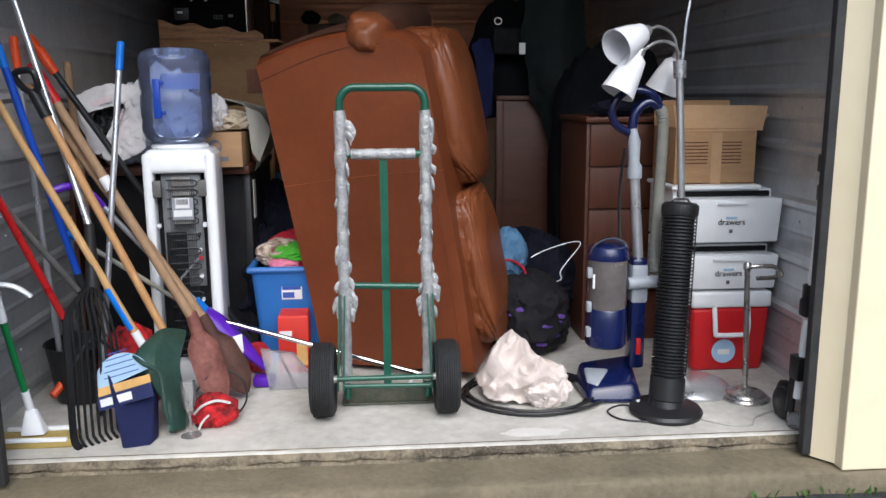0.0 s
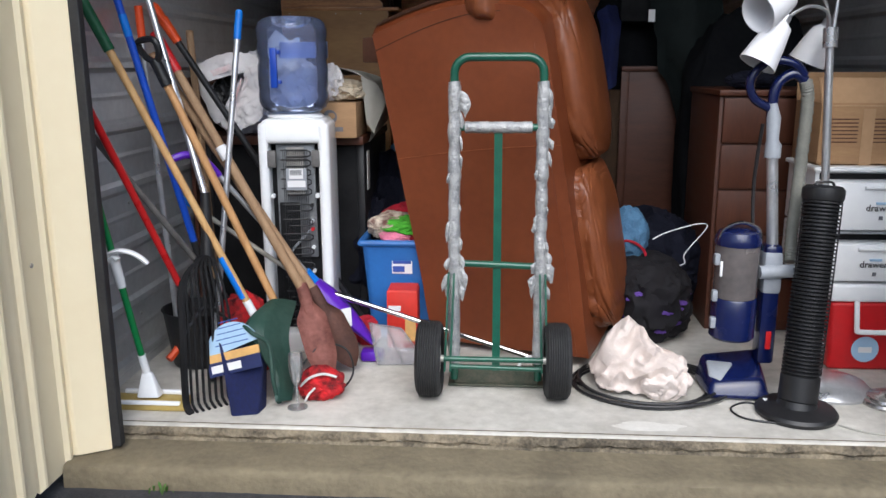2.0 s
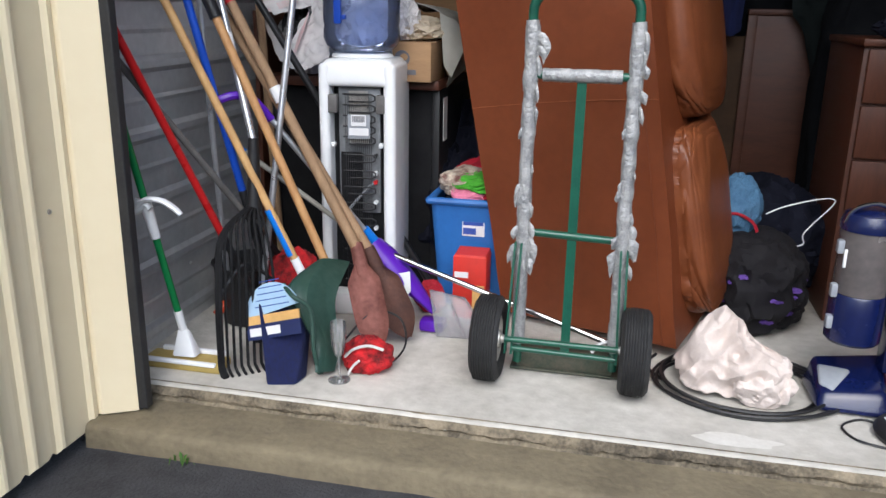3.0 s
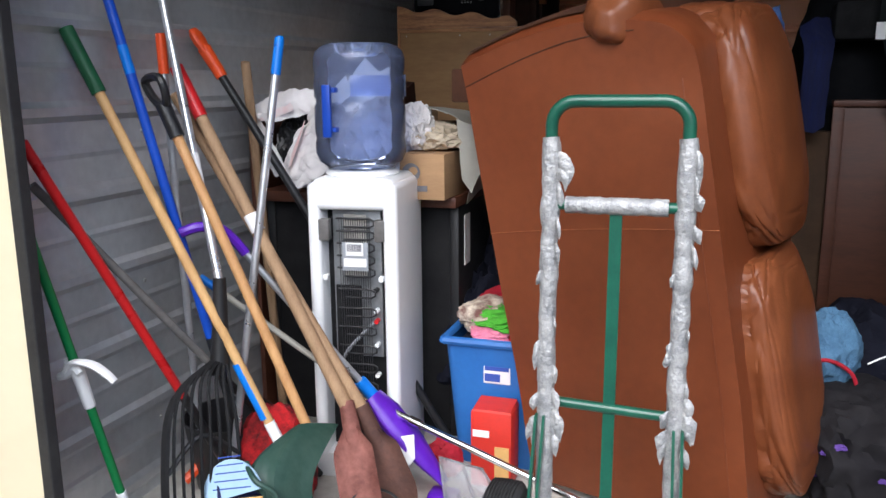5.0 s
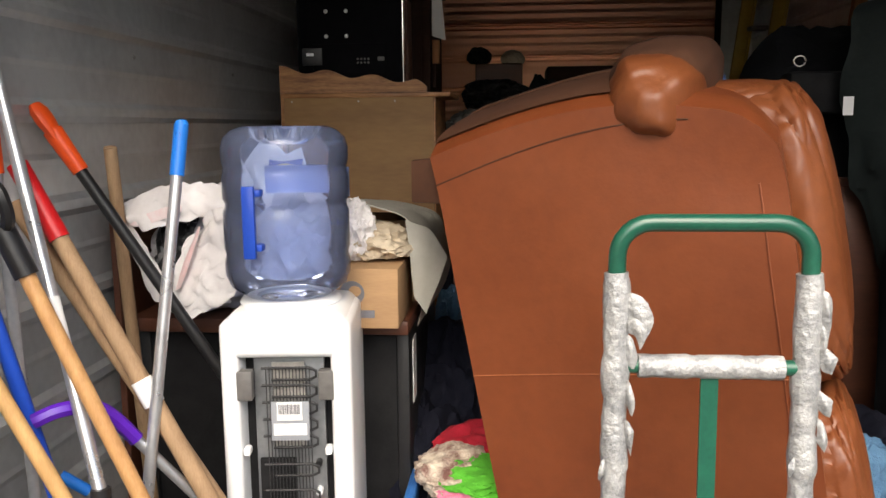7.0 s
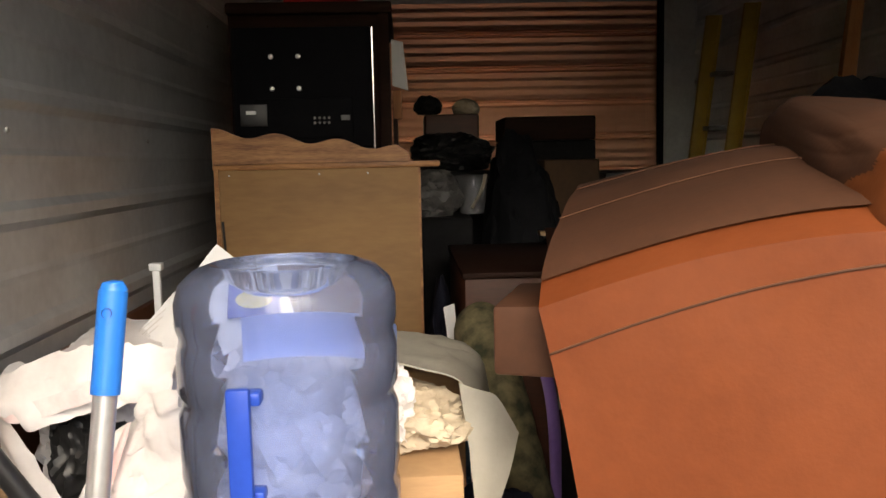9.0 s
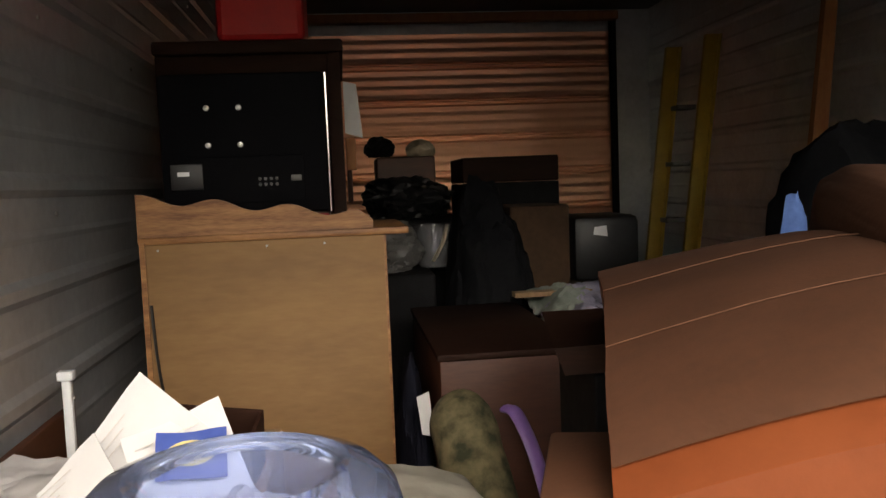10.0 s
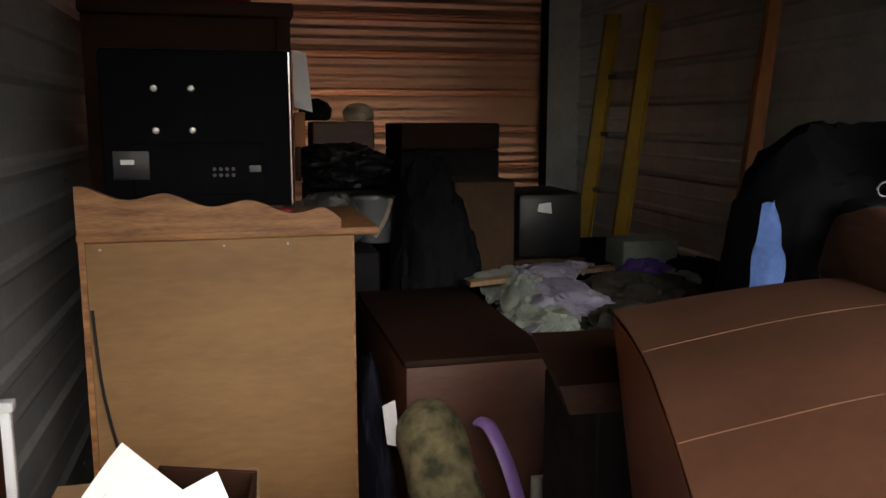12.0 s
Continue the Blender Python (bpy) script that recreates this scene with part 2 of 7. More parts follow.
M_VACCLEAR = mat("smoky_bin", (0.17, 0.15, 0.145), (0.11, 0.10, 0.10), 7, 0.25, trans=0.25)
M_HOSE = mat("hose_grey", (0.22, 0.22, 0.19), (0.16, 0.16, 0.14), 18, 0.45)
M_STEEL = mat("brushed_nickel", (0.52, 0.50, 0.47), (0.40, 0.38, 0.36), 20, 0.28, metal=0.9)
M_SHADE = mat("white_glass_shade", (0.78, 0.78, 0.80), (0.72, 0.72, 0.75), 5, 0.35)
M_YELLOW = mat("yellow_ladder", (0.42, 0.27, 0.025), (0.33, 0.20, 0.02), 8, 0.5)
M_PLANK = mat("orange_brown_plank", (0.36, 0.15, 0.055), (0.27, 0.10, 0.035), 6, 0.6, stretch=(5, 5, 1))
M_WEED = mat("weed_leaf", (0.07, 0.16, 0.02), (0.04, 0.10, 0.015), 20, 0.7)
M_COPPER = mat("dark_coil", (0.02, 0.02, 0.022), None, 20, 0.5)
# cardboard with the dimness of the rear put into its colour
M_DIMCARD = mat("dim_cardboard", (0.085, 0.047, 0.025), (0.055, 0.03, 0.016), 6, 0.9)
M_SCREEN = mat("matt_black_casing", (0.004, 0.004, 0.005), (0.006, 0.006, 0.007), 12, 0.7, ior=1.1)
M_BRASS = mat("mop_wood_block", (0.45, 0.34, 0.10), (0.35, 0.25, 0.08), 12, 0.7)

# ---- mesh helpers ----
PLACE = {}


def thing(name, base, label, category, group="", kind="", rz=0.0):
    ob = new(name)
    ob.empty_display_size = 0.05
    m = pose(*base, 0, 0, rz)
    ob.matrix_basis = m
    PLACE[ob] = m
    return tagged(ob, label, category, group, kind)


def finish(bm, name, material, smooth):
    bmesh.ops.recalc_face_normals(bm, faces=bm.faces)
    for f in bm.faces:
        f.smooth = smooth
    me = bpy.data.meshes.new(name)
    bm.to_mesh(me)
    bm.free()
    me.materials.append(material)
    if smooth:
        me.set_sharp_from_angle(angle=radians(40))
    return me


def part(name, bm, material, parent, label="", smooth=True):
    """Links a bmesh, built in the world's metres, as one mesh under a thing or a part."""
    bm.transform(PLACE[parent].inverted())
    ob = new(name, finish(bm, name, material, smooth))
    ob.parent = parent
    PLACE[ob] = PLACE[parent]
    return tagged(ob, label) if label else ob


def solid(name, bm, material, label, category="", kind="", group="", smooth=False, base=None):
    """One mesh that is a whole thing by itself."""
    if base:
        bm.transform(Matrix.Translation(-Vector(base)))
    ob = new(name, finish(bm, name, material, smooth))
    if base:
        ob.location = base
        PLACE[ob] = Matrix.Translation(base)
    else:
        PLACE[ob] = Matrix.Identity(4)
    return tagged(ob, label, category, group, kind)


def box(lo, hi, bev=0.0, bm=None, m=None, seg=2):
    bm = bm or bmesh.new()
    c = [(a + b) / 2 for a, b in zip(lo, hi)]
    s = [abs(b - a) for a, b in zip(lo, hi)]
    t = Matrix.Translation(c) @ Matrix.Diagonal((*s, 1))
    if m:
        t = m @ t
    made = bmesh.ops.create_cube(bm, size=1, matrix=t)
    if bev:
        es = list({e for v in made["verts"] for e in v.link_edges})
        bmesh.ops.bevel(bm, geom=es, offset=bev, segments=seg, profile=0.5, affect="EDGES", clamp_overlap=True)
    return bm


def hexa(corners, bm=None, bev=0.0, seg=2):
    """A box with eight free corners: four below, four above, each going round."""
    bm = bm or bmesh.new()
    v = [bm.verts.new(c) for c in corners]
    fs = [(0, 3, 2, 1), (4, 5, 6, 7), (0, 1, 5, 4), (1, 2, 6, 5), (2, 3, 7, 6), (3, 0, 4, 7)]
    made = [bm.faces.new([v[i] for i in f]) for f in fs]
    if bev:
        es = list({e for f in made for e in f.edges})
        bmesh.ops.bevel(bm, geom=es, offset=bev, segments=seg, profile=0.5, affect="EDGES", clamp_overlap=True)
    return bm


def tube(pts, r, bm=None, seg=10, cap=True, flat=1.0):
    """A tube along points; r is one radius or one a point."""
    bm = bm or bmesh.new()
    pts = [Vector(p) for p in pts]
    rs = r if isinstance(r, (list, tuple)) else [r] * len(pts)
    up = Vector((0, 0, 1))
    rings = []
    for i, p in enumerate(pts):
        d = (pts[min(i + 1, len(pts) - 1)] - pts[max(i - 1, 0)]).normalized()
        if i == 0:
            side = d.cross(up if abs(d.z) < 0.95 else Vector((0, 1, 0))).normalized()
        else:
            side = (side - d * side.dot(d)).normalized()
        oth = d.cross(side)
        rings.append([bm.verts.new(p + rs[i] * (math.cos(a) * side + flat * math.sin(a) * oth)) for a in [2 * math.pi * k / seg for k in range(seg)]])
    for a, b in zip(rings, rings[1:]):
        for k in range(seg):
            bm.faces.new((a[k], a[(k + 1) % seg], b[(k + 1) % seg], b[k]))
    if cap:
        bm.faces.new(rings[0][::-1])
        bm.faces.new(rings[-1])
    return bm


def curve(pts, n=8, closed=False):
    """Points along a smooth line through the given ones."""
    pts = [Vector(p) for p in pts]
    out = []
    k = len(pts)
    for i in range(k if closed else k - 1):
        p0 = pts[(i - 1) % k] if closed or i > 0 else pts[0]
        p1, p2 = pts[i], pts[(i + 1) % k]
        p3 = pts[(i + 2) % k] if closed or i + 2 < k else pts[-1]
        for j in range(n):
            t = j / n
            out.append(0.5 * (2 * p1 + (p2 - p0) * t + (2 * p0 - 5 * p1 + 4 * p2 - p3) * t * t + (3 * p1 - p0 - 3 * p2 + p3) * t ** 3))
    if not closed:
        out.append(pts[-1])
    return out


def lathe(profile, centre, bm=None, seg=32, m=None):
    """Turns (radius, height) round the upright axis at centre."""
    bm = bm or bmesh.new()
    rings = []
    for r, h in profile:
        if r < 1e-5:
            rings.append([bm.verts.new((0, 0, h))])
        else:
            rings.append([bm.verts.new((r * math.cos(2 * math.pi * k / seg), r * math.sin(2 * math.pi * k / seg), h)) for k in range(seg)])
    for a, b in zip(rings, rings[1:]):
        for k in range(seg):
            k2 = (k + 1) % seg
            if len(a) == 1 and len(b) == 1:
                continue
            if len(a) == 1:
                bm.faces.new((a[0], b[k2], b[k]))
            elif len(b) == 1:
                bm.faces.new((a[k], a[k2], b[0]))
            else:
                bm.faces.new((a[k], a[k2], b[k2], b[k]))
    t = Matrix.Translation(centre) @ (m or Matrix.Identity(4))
    vs = [v for ring in rings for v in ring]
    bmesh.ops.transform(bm, matrix=t, verts=vs)
    return bm


def lump(centre, size, seed, sub=5, fold=0.35, freq=2.2, floor=None, power=1.0, tilt=(0, 0, 0), fine=0.12):
    """A crumpled soft body: a ball with folds, flattened where it lies."""
    bm = bmesh.new()
    bmesh.ops.create_icosphere(bm, subdivisions=sub, radius=1.0)
    off = Vector((seed * 7.13, seed * 3.71, seed * 1.93))
    rot = Euler([radians(a) for a in tilt]).to_matrix()
    for v in bm.verts:
        p = v.co.normalized()
        q = Vector([math.copysign(abs(c) ** power, c) for c in p])
        f1 = noise.voronoi(p * freq * 0.95 + off)[0]
        f2 = noise.voronoi(p * freq * 2.2 + off + 0.25 * Vector((noise.noise(p * 3), noise.noise(p * 3 + off), 0)))[0]
        n = noise.noise(p * freq * 0.7 + off) * 0.55 + (0.35 - (f1[1] - f1[0])) * 0.75 + (0.3 - (f2[1] - f2[0])) * 0.30
        n += fine * (1 - 2 * abs(noise.noise(p * freq * 4 + off)))
        w = q * (1 + fold * n)
        w = rot @ Vector((w.x * size[0], w.y * size[1], w.z * size[2]))
        v.co = Vector(centre) + w
        if floor is not None and v.co.z < floor:
            v.co.z = floor + 0.002 * (1 + noise.noise(p * 5))
    return bm


def drape(grid, n=26, seed=1.0, amp=0.015, freq=9.0, thick=0.002):
    """A crumpled sheet over a coarse net of points, with thickness."""
    rows = [curve(r, max(2, n // (len(r) - 1))) for r in grid]
    cols = list(zip(*rows))
    cols = [curve(c, max(2, n // (len(c) - 1))) for c in cols]
    bm = bmesh.new()
    vs = []
    for c in cols:
        line = []
        for p in c:
            q = p * freq + Vector((seed, seed * 2, seed * 3))
            d = Vector((noise.noise(q), noise.noise(q + Vector((9, 2, 1))), noise.noise(q + Vector((3, 8, 5)))))
            d2 = (1 - 2 * abs(noise.noise(q * 2.3))) * Vector((0.3, 0.3, 0.6))
            line.append(bm.verts.new(p + amp * (d + d2)))
        vs.append(line)
    for a, b in zip(vs, vs[1:]):
        for i in range(len(a) - 1):
            bm.faces.new((a[i], b[i], b[i + 1], a[i + 1]))
    bmesh.ops.recalc_face_normals(bm, faces=bm.faces)
    made = bmesh.ops.extrude_face_region(bm, geom=list(bm.faces))
    for v in [g for g in made["geom"] if isinstance(g, bmesh.types.BMVert)]:
        v.co += Vector((0, 0, -thick))
    return bm


def flatshape(pts, normal, thick, bm=None):
    """A plate from an outline in a plane, pushed out along the normal."""
    bm = bm or bmesh.new()
    vs = [bm.verts.new(p) for p in pts]
    f = bm.faces.new(vs)
    made = bmesh.ops.extrude_face_region(bm, geom=[f])
    bmesh.ops.translate(bm, vec=Vector(normal) * thick, verts=[g for g in made["geom"] if isinstance(g, bmesh.types.BMVert)])
    return bm


def lettering(text, size, m, material, parent, name="lettering"):
    """Raised lettering in the built-in font, as a mesh."""
    cu = bpy.data.curves.new("words", "FONT")
    cu.body, cu.size, cu.extrude, cu.align_x = text, size, 0.0008, "CENTER"
    tmp = bpy.data.objects.new("words", cu)
    me = bpy.data.meshes.new_from_object(tmp)
    bpy.data.objects.remove(tmp)
    me.transform(PLACE[parent].inverted() @ m)
    me.materials.clear()
    me.materials.append(material)
    ob = new(name, me)
    ob.parent = parent
    PLACE[ob] = PLACE[parent]
    return ob


def rod(name, a, b, r, material, parent, label="", seg=10, f0=0.0, f1=1.0, r1=None):
    """A straight piece of a pole between two shares of its length."""
    a, b = Vector(a), Vector(b)
    return part(name, tube([a.lerp(b, f0), a.lerp(b, f1)], [r, r1 or r], seg=seg), material, parent, label)


# ---- the unit and the ground ----
XL, XR, YF, YB, ZC = -1.18, 1.60, 2.60, 8.44, 2.60
DOOR_L, DOOR_R, DOOR_H = -1.0, 1.36, 2.30

bm = bmesh.new()
bmesh.ops.create_grid(bm, x_segments=60, y_segments=60, size=1)
for v in bm.verts:
    v.co = Vector((math.copysign(abs(v.co.x) ** 4, v.co.x) * 400, math.copysign(abs(v.co.y) ** 4, v.co.y) * 400 + 1, -0.11))
    if abs(v.co.x) < 8 and abs(v.co.y) < 8:
        v.co.z += 0.006 * noise.noise(v.co * 1.7)
ground = solid("ground", bm, M_ASPHALT, "dark grey rough asphalt ground in front of the unit", "ground", "structure", smooth=True)

floor = solid("floor", box((XL - 0.1, YF + 0.082, -0.3), (XR + 0.1, YB + 0.2, 0.0), 0.008), M_CONCRETE, "pale worn concrete slab floor with scuffs", "floor", "structure")
bm = bmesh.new()
n = 150
prof = [(0.050, 0.0015), (0.036, -0.004), (0.026, -0.012), (0.020, -0.026), (0.027, -0.036), (0.012, -0.052)]
rows = []
for i in range(n + 1):
    x = XL + 0.12 + (XR - XL - 0.2) * i / n
    row = []
    for k, (dy, z) in enumerate(prof):
        w = 0.008 * noise.noise(Vector((x * 14, k * 3.1, 0))) + 0.006 * noise.noise(Vector((x * 45, k * 1.3, 4)))
        row.append(bm.verts.new((x, YF + 0.05 + dy + (w if k else 0), z + (w * 0.7 if k else 0))))
    rows.append(row)
for a, b in zip(rows, rows[1:]):
    for k in range(len(prof) - 1):
        bm.faces.new((a[k], b[k], b[k + 1], a[k + 1]))
solid("floor_edge", bm, M_EDGE, "chipped dirty front edge of the concrete slab", "floor edge", "structure", smooth=True)
bm = bmesh.new()
for i in range(36):
    a = 2 * math.pi * i / 36
    r = 1 + 0.35 * noise.noise(Vector((math.cos(a) * 1.5, math.sin(a) * 1.5, 2)))
    bm.verts.new((0.56 + 0.105 * r * math.cos(a), 2.755 + 0.032 * r * math.sin(a), 0.0015))
bm.faces.new(bm.verts)
solid("floor_stain", bm, M_STAIN, "pale dried paint stain on the concrete", "stain", "structure")

bm = bmesh.new()
n = 130
rows = []
for i in range(n + 1):
    x = -1.13 + 5.0 * i / n
    j1 = 0.010 * noise.noise(Vector((x * 9, 0, 0))) + 0.006 * noise.noise(Vector((x * 40, 0, 0)))
    j2 = 0.014 * noise.noise(Vector((x * 7, 5, 0))) + 0.008 * noise.noise(Vector((x * 33, 7, 0)))
    j3 = 0.004 * noise.noise(Vector((x * 60, 3, 0))) * (1 + noise.noise(Vector((x * 6, 9, 0))))
    rows.append([bm.verts.new(p) for p in ((x, YF + 0.10, -0.045), (x, 2.53, -0.043), (x, 2.500 + j1 * 0.3, -0.044 + j3 * 0.4), (x, 2.492 + j1 * 0.5 + j3, -0.049 + j3), (x, 2.487 + j2 * 0.5, -0.062 + j3), (x, 2.484 + j2 * 0.5, -0.10), (x, 2.48, -0.2))])
for a, b in zip(rows, rows[1:]):
    for k in range(6):
        bm.faces.new((a[k], b[k], b[k + 1], a[k + 1]))
bm.faces.new(rows[0])
solid("door_step", bm, M_LEDGE, "tan weathered concrete sill below the door opening", "sill", "structure", smooth=True)


def ribbed(length, z0, z1, pitch, deep, wide):
    """Profile in height of a sheet with narrow ribs: (z, how far it stands out)."""
    out, z = [(z0, 0.0)], z0
    zz = z0 + 0.03
    while zz + pitch < z1:
        out += [(zz, 0), (zz + wide * 0.3, deep), (zz + wide * 0.7, deep), (zz + wide, 0)]
        mid = zz + wide + (pitch - wide) / 2
        out += [(mid - 0.012, 0), (mid, deep * 0.25), (mid + 0.012, 0)]
        zz += pitch
    out.append((z1, 0.0))
    return out


def sheet_wall(name, x, out, y0, y1, label):
    bm = bmesh.new()
    lines = []
    for y in (y0, y1):
        lines.append([bm.verts.new((x + out * d, y, z)) for z, d in ribbed(1, 0.0, ZC, 0.203, 0.011, 0.05)])
    for i in range(len(lines[0]) - 1):
        bm.faces.new((lines[0][i], lines[1][i], lines[1][i + 1], lines[0][i + 1]))
    box((x - out * 0.001, y0, 0), (x - out * 0.08, y1, ZC), bm=bm)
    w = solid(name, bm, M_GALV, label, "wall", "structure")
    for k, y in enumerate((3.15, 3.9, 4.65, 5.4, 6.4)):
        for j in range(1, 12, 2):
            s = bmesh.new()
            lathe([(0, 0.004), (0.005, 0.003), (0.006, 0)], (x + out * 0.0, y + 0.02 * (j % 3), 0.203 * j - 0.005), s, 8, Matrix.Rotation(radians(90 * out), 4, "Y"))
            part("screw", s, M_SCREW, w)
    return w


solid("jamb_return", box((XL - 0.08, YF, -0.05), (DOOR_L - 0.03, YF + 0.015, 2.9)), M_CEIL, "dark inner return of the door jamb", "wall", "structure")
sheet_wall("wall_left", XL, 1, YF + 0.015, YB, "grey galvanised sheet wall with horizontal ribs")
sheet_wall("wall_right", XR, -1, YF, YB, "grey galvanised sheet wall with horizontal ribs, dusty")
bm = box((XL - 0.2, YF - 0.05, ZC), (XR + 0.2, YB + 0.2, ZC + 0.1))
solid("ceiling", bm, M_CEIL, "steel roof sheet of the unit, darkened to cut bounced light", "ceiling", "structure")

# rear wall with the closed curtain door
bm = box((XL - 0.1, YB + 0.06, 0), (XR + 0.1, YB + 0.14, ZC))
box((XL, YB - 0.02, 0), (-1.0, YB + 0.06, ZC), bm=bm)
box((1.345, YB - 0.02, 0), (XR, YB + 0.06, ZC), bm=bm)
box((-1.0, YB - 0.02, 2.55), (1.345, YB + 0.06, ZC), bm=bm)
solid("wall_rear", bm, M_GALV, "dim rear wall round the closed roll-up door", "wall", "structure")
bm = bmesh.new()
lines = [[], []]
z = 0.0
prof = []
while z < 2.45:
    # three shallow waves and a deep double groove
    prof += [(z, 0.0), (z + 0.014, 0.012), (z + 0.019, 0.012), (z + 0.026, 0.003), (z + 0.034, 0.003), (z + 0.041, 0.012), (z + 0.046, 0.012), (z + 0.060, 0.0)]
    for w in range(3):
        for q in range(1, 7):
            prof.append((z + 0.060 + 0.062 * w + 0.062 * q / 6, 0.0017 * (1 - math.cos(2 * math.pi * q / 6))))
    z += 0.246
for k, x in enumerate((-1.0, 1.345)):
    lines[k] = [bm.verts.new((x, YB + 0.02 + d, zz)) for zz, d in prof]
for i in range(len(prof) - 1):
    bm.faces.new((lines[0][i], lines[1][i], lines[1][i + 1], lines[0][i + 1]))
solid("roll_up_door", bm, M_REDDOOR, "closed red-brown corrugated roll-up door", "door", "structure")
bm = box((1.325, YB - 0.04, 0), (1.36, YB + 0.02, 2.55), 0.003)
solid("door_track", bm, M_BLACKM, "dark steel guide track beside the roll-up door", "trim", "structure")
bm = box((-1.0, YB - 0.10, 2.52), (1.36, YB - 0.02, 2.58), 0.01)
solid("door_header", bm, M_PLANK, "brown header beam over the rear door", "trim", "structure")

# front: black edge strips, cream trims and siding
for name, x, s in (("jamb_strip_left", DOOR_L, -1), ("jamb_strip_right", DOOR_R, 1)):
    solid(name, box((min(x, x + s * 0.028), YF - 0.018, -0.03), (max(x, x + s * 0.028), YF + 0.012, DOOR_H), 0.004), M_RUBBER, "black weather strip along the door jamb", "trim", "structure")
bm = hexa([(DOOR_L - 0.028, YF - 0.012, -0.04), (-1.110, 2.541, -0.04), (-1.14, 2.541, -0.04), (-1.14, YF, -0.04),
           (DOOR_L - 0.028, YF - 0.012, 2.9), (-1.110, 2.541, 2.9), (-1.14, 2.541, 2.9), (-1.14, YF, 2.9)], bev=0.003)
solid("jamb_trim_left", bm, M_CREAM, "cream painted steel jamb trim", "trim", "structure")
bm = hexa([(DOOR_R + 0.028, YF - 0.015, -0.035), (DOOR_R + 0.028, YF + 0.05, -0.035), (DOOR_R + 0.14, YF, -0.035), (DOOR_R + 0.10, 2.50, -0.035),
           (DOOR_R + 0.028, YF - 0.015, 2.9), (DOOR_R + 0.028, YF + 0.05, 2.9), (DOOR_R + 0.14, YF, 2.9), (DOOR_R + 0.10, 2.50, 2.9)])
solid("jamb_trim_right", bm, M_CREAM, "cream painted steel jamb trim", "trim", "structure")
solid("front_wall_right", box((DOOR_R + 0.075, 2.49, -0.04), (4.2, 2.62, 2.9), 0.004), M_CREAM, "cream painted front wall beside the opening", "wall", "structure")
solid("front_header", box((DOOR_L - 0.14, 2.50, DOOR_H), (DOOR_R + 0.12, YF + 0.05, 2.9)), M_CREAM, "cream wall above the door opening", "wall", "structure")
bm = bmesh.new()
ys, y = [(2.541, 0.0), (2.537, 0.012), (2.520, 0.014), (2.512, 0.0)], 2.412
while y > 1.5:
    ys += [(y, 0.0), (y - 0.009, 0.013), (y - 0.017, 0.015), (y - 0.025, 0.013), (y - 0.034, 0.0), (y - 0.050, 0.0012), (y - 0.066, 0.0)]
    y -= 0.102
lo = [bm.verts.new((-1.135 + d, yy, -0.06 - 0.012 * (d == 0))) for yy, d in ys]
hi = [bm.verts.new((-1.135 + d, yy, 2.9)) for yy, d in ys]
for i in range(len(ys) - 1):
    bm.faces.new((lo[i], lo[i + 1], hi[i + 1], hi[i]))
box((-1.26, ys[-1][0], -0.05), (-1.137, 2.56, 2.9), bm=bm)
siding = solid("side_siding", bm, M_CREAM, "cream ribbed steel siding running out from the jamb", "wall", "structure")
for z in (0.55, 1.25, 1.9):
    part("screw", lathe([(0, 0.005), (0.006, 0.003), (0.007, 0)], (-1.135, 2.46, z), None, 8, Matrix.Rotation(radians(90), 4, "Y")), M_STEEL, siding)

bm = bmesh.new()
rnd = random.Random(5)
for i in range(60):
    c = Vector((1.15 + rnd.random() * 0.5, 2.455 + rnd.random() * 0.025, -0.11))
    if rnd.random() < 0.15:
        c.x = -0.9 + rnd.random() * 0.1
    h, a = 0.012 + 0.02 * rnd.random(), rnd.random() * 6.28
    d = Vector((math.cos(a), math.sin(a), 0)) * h * 0.6
    w = Vector((-d.y, d.x, 0)) * 0.25
    v = [bm.verts.new(c - w * 0.3), bm.verts.new(c + w * 0.3), bm.verts.new(c + d * 0.6 + w + Vector((0, 0, h * 0.8))), bm.verts.new(c + d + Vector((0, 0, h))), bm.verts.new(c + d * 0.6 - w + Vector((0, 0, h * 0.8)))]
    bm.faces.new(v)
solid("weeds", bm, M_WEED, "small green weeds at the foot of the sill", "weeds", "stuff")

# unseen opposite row, added to keep low sky light from reaching deep inside
bm = box((-30, -9.2, -0.12), (30, -9.0, 2.7))
block = solid("unseen_opposite_row", bm, M_CREAM, "unseen cream row of units, added to block the low sky", "building", "structure")
for i in range(-9, 10):
    bm = bmesh.new()
    prof = [(0.02 * (k % 2), -0.1 + 2.3 * k / 24) for k in range(25)]
    ends = [[bm.verts.new((i * 3.1 + x, -8.995 + d, z)) for d, z in prof] for x in (-1.2, 1.2)]
    for k in range(24):
        bm.faces.new((ends[0][k], ends[1][k], ends[1][k + 1], ends[0][k + 1]))
    part("shutter", bm, M_REDDOOR, block, "red-brown corrugated shutter on the added unseen row", False)

# ---- recliner stood on its end ----


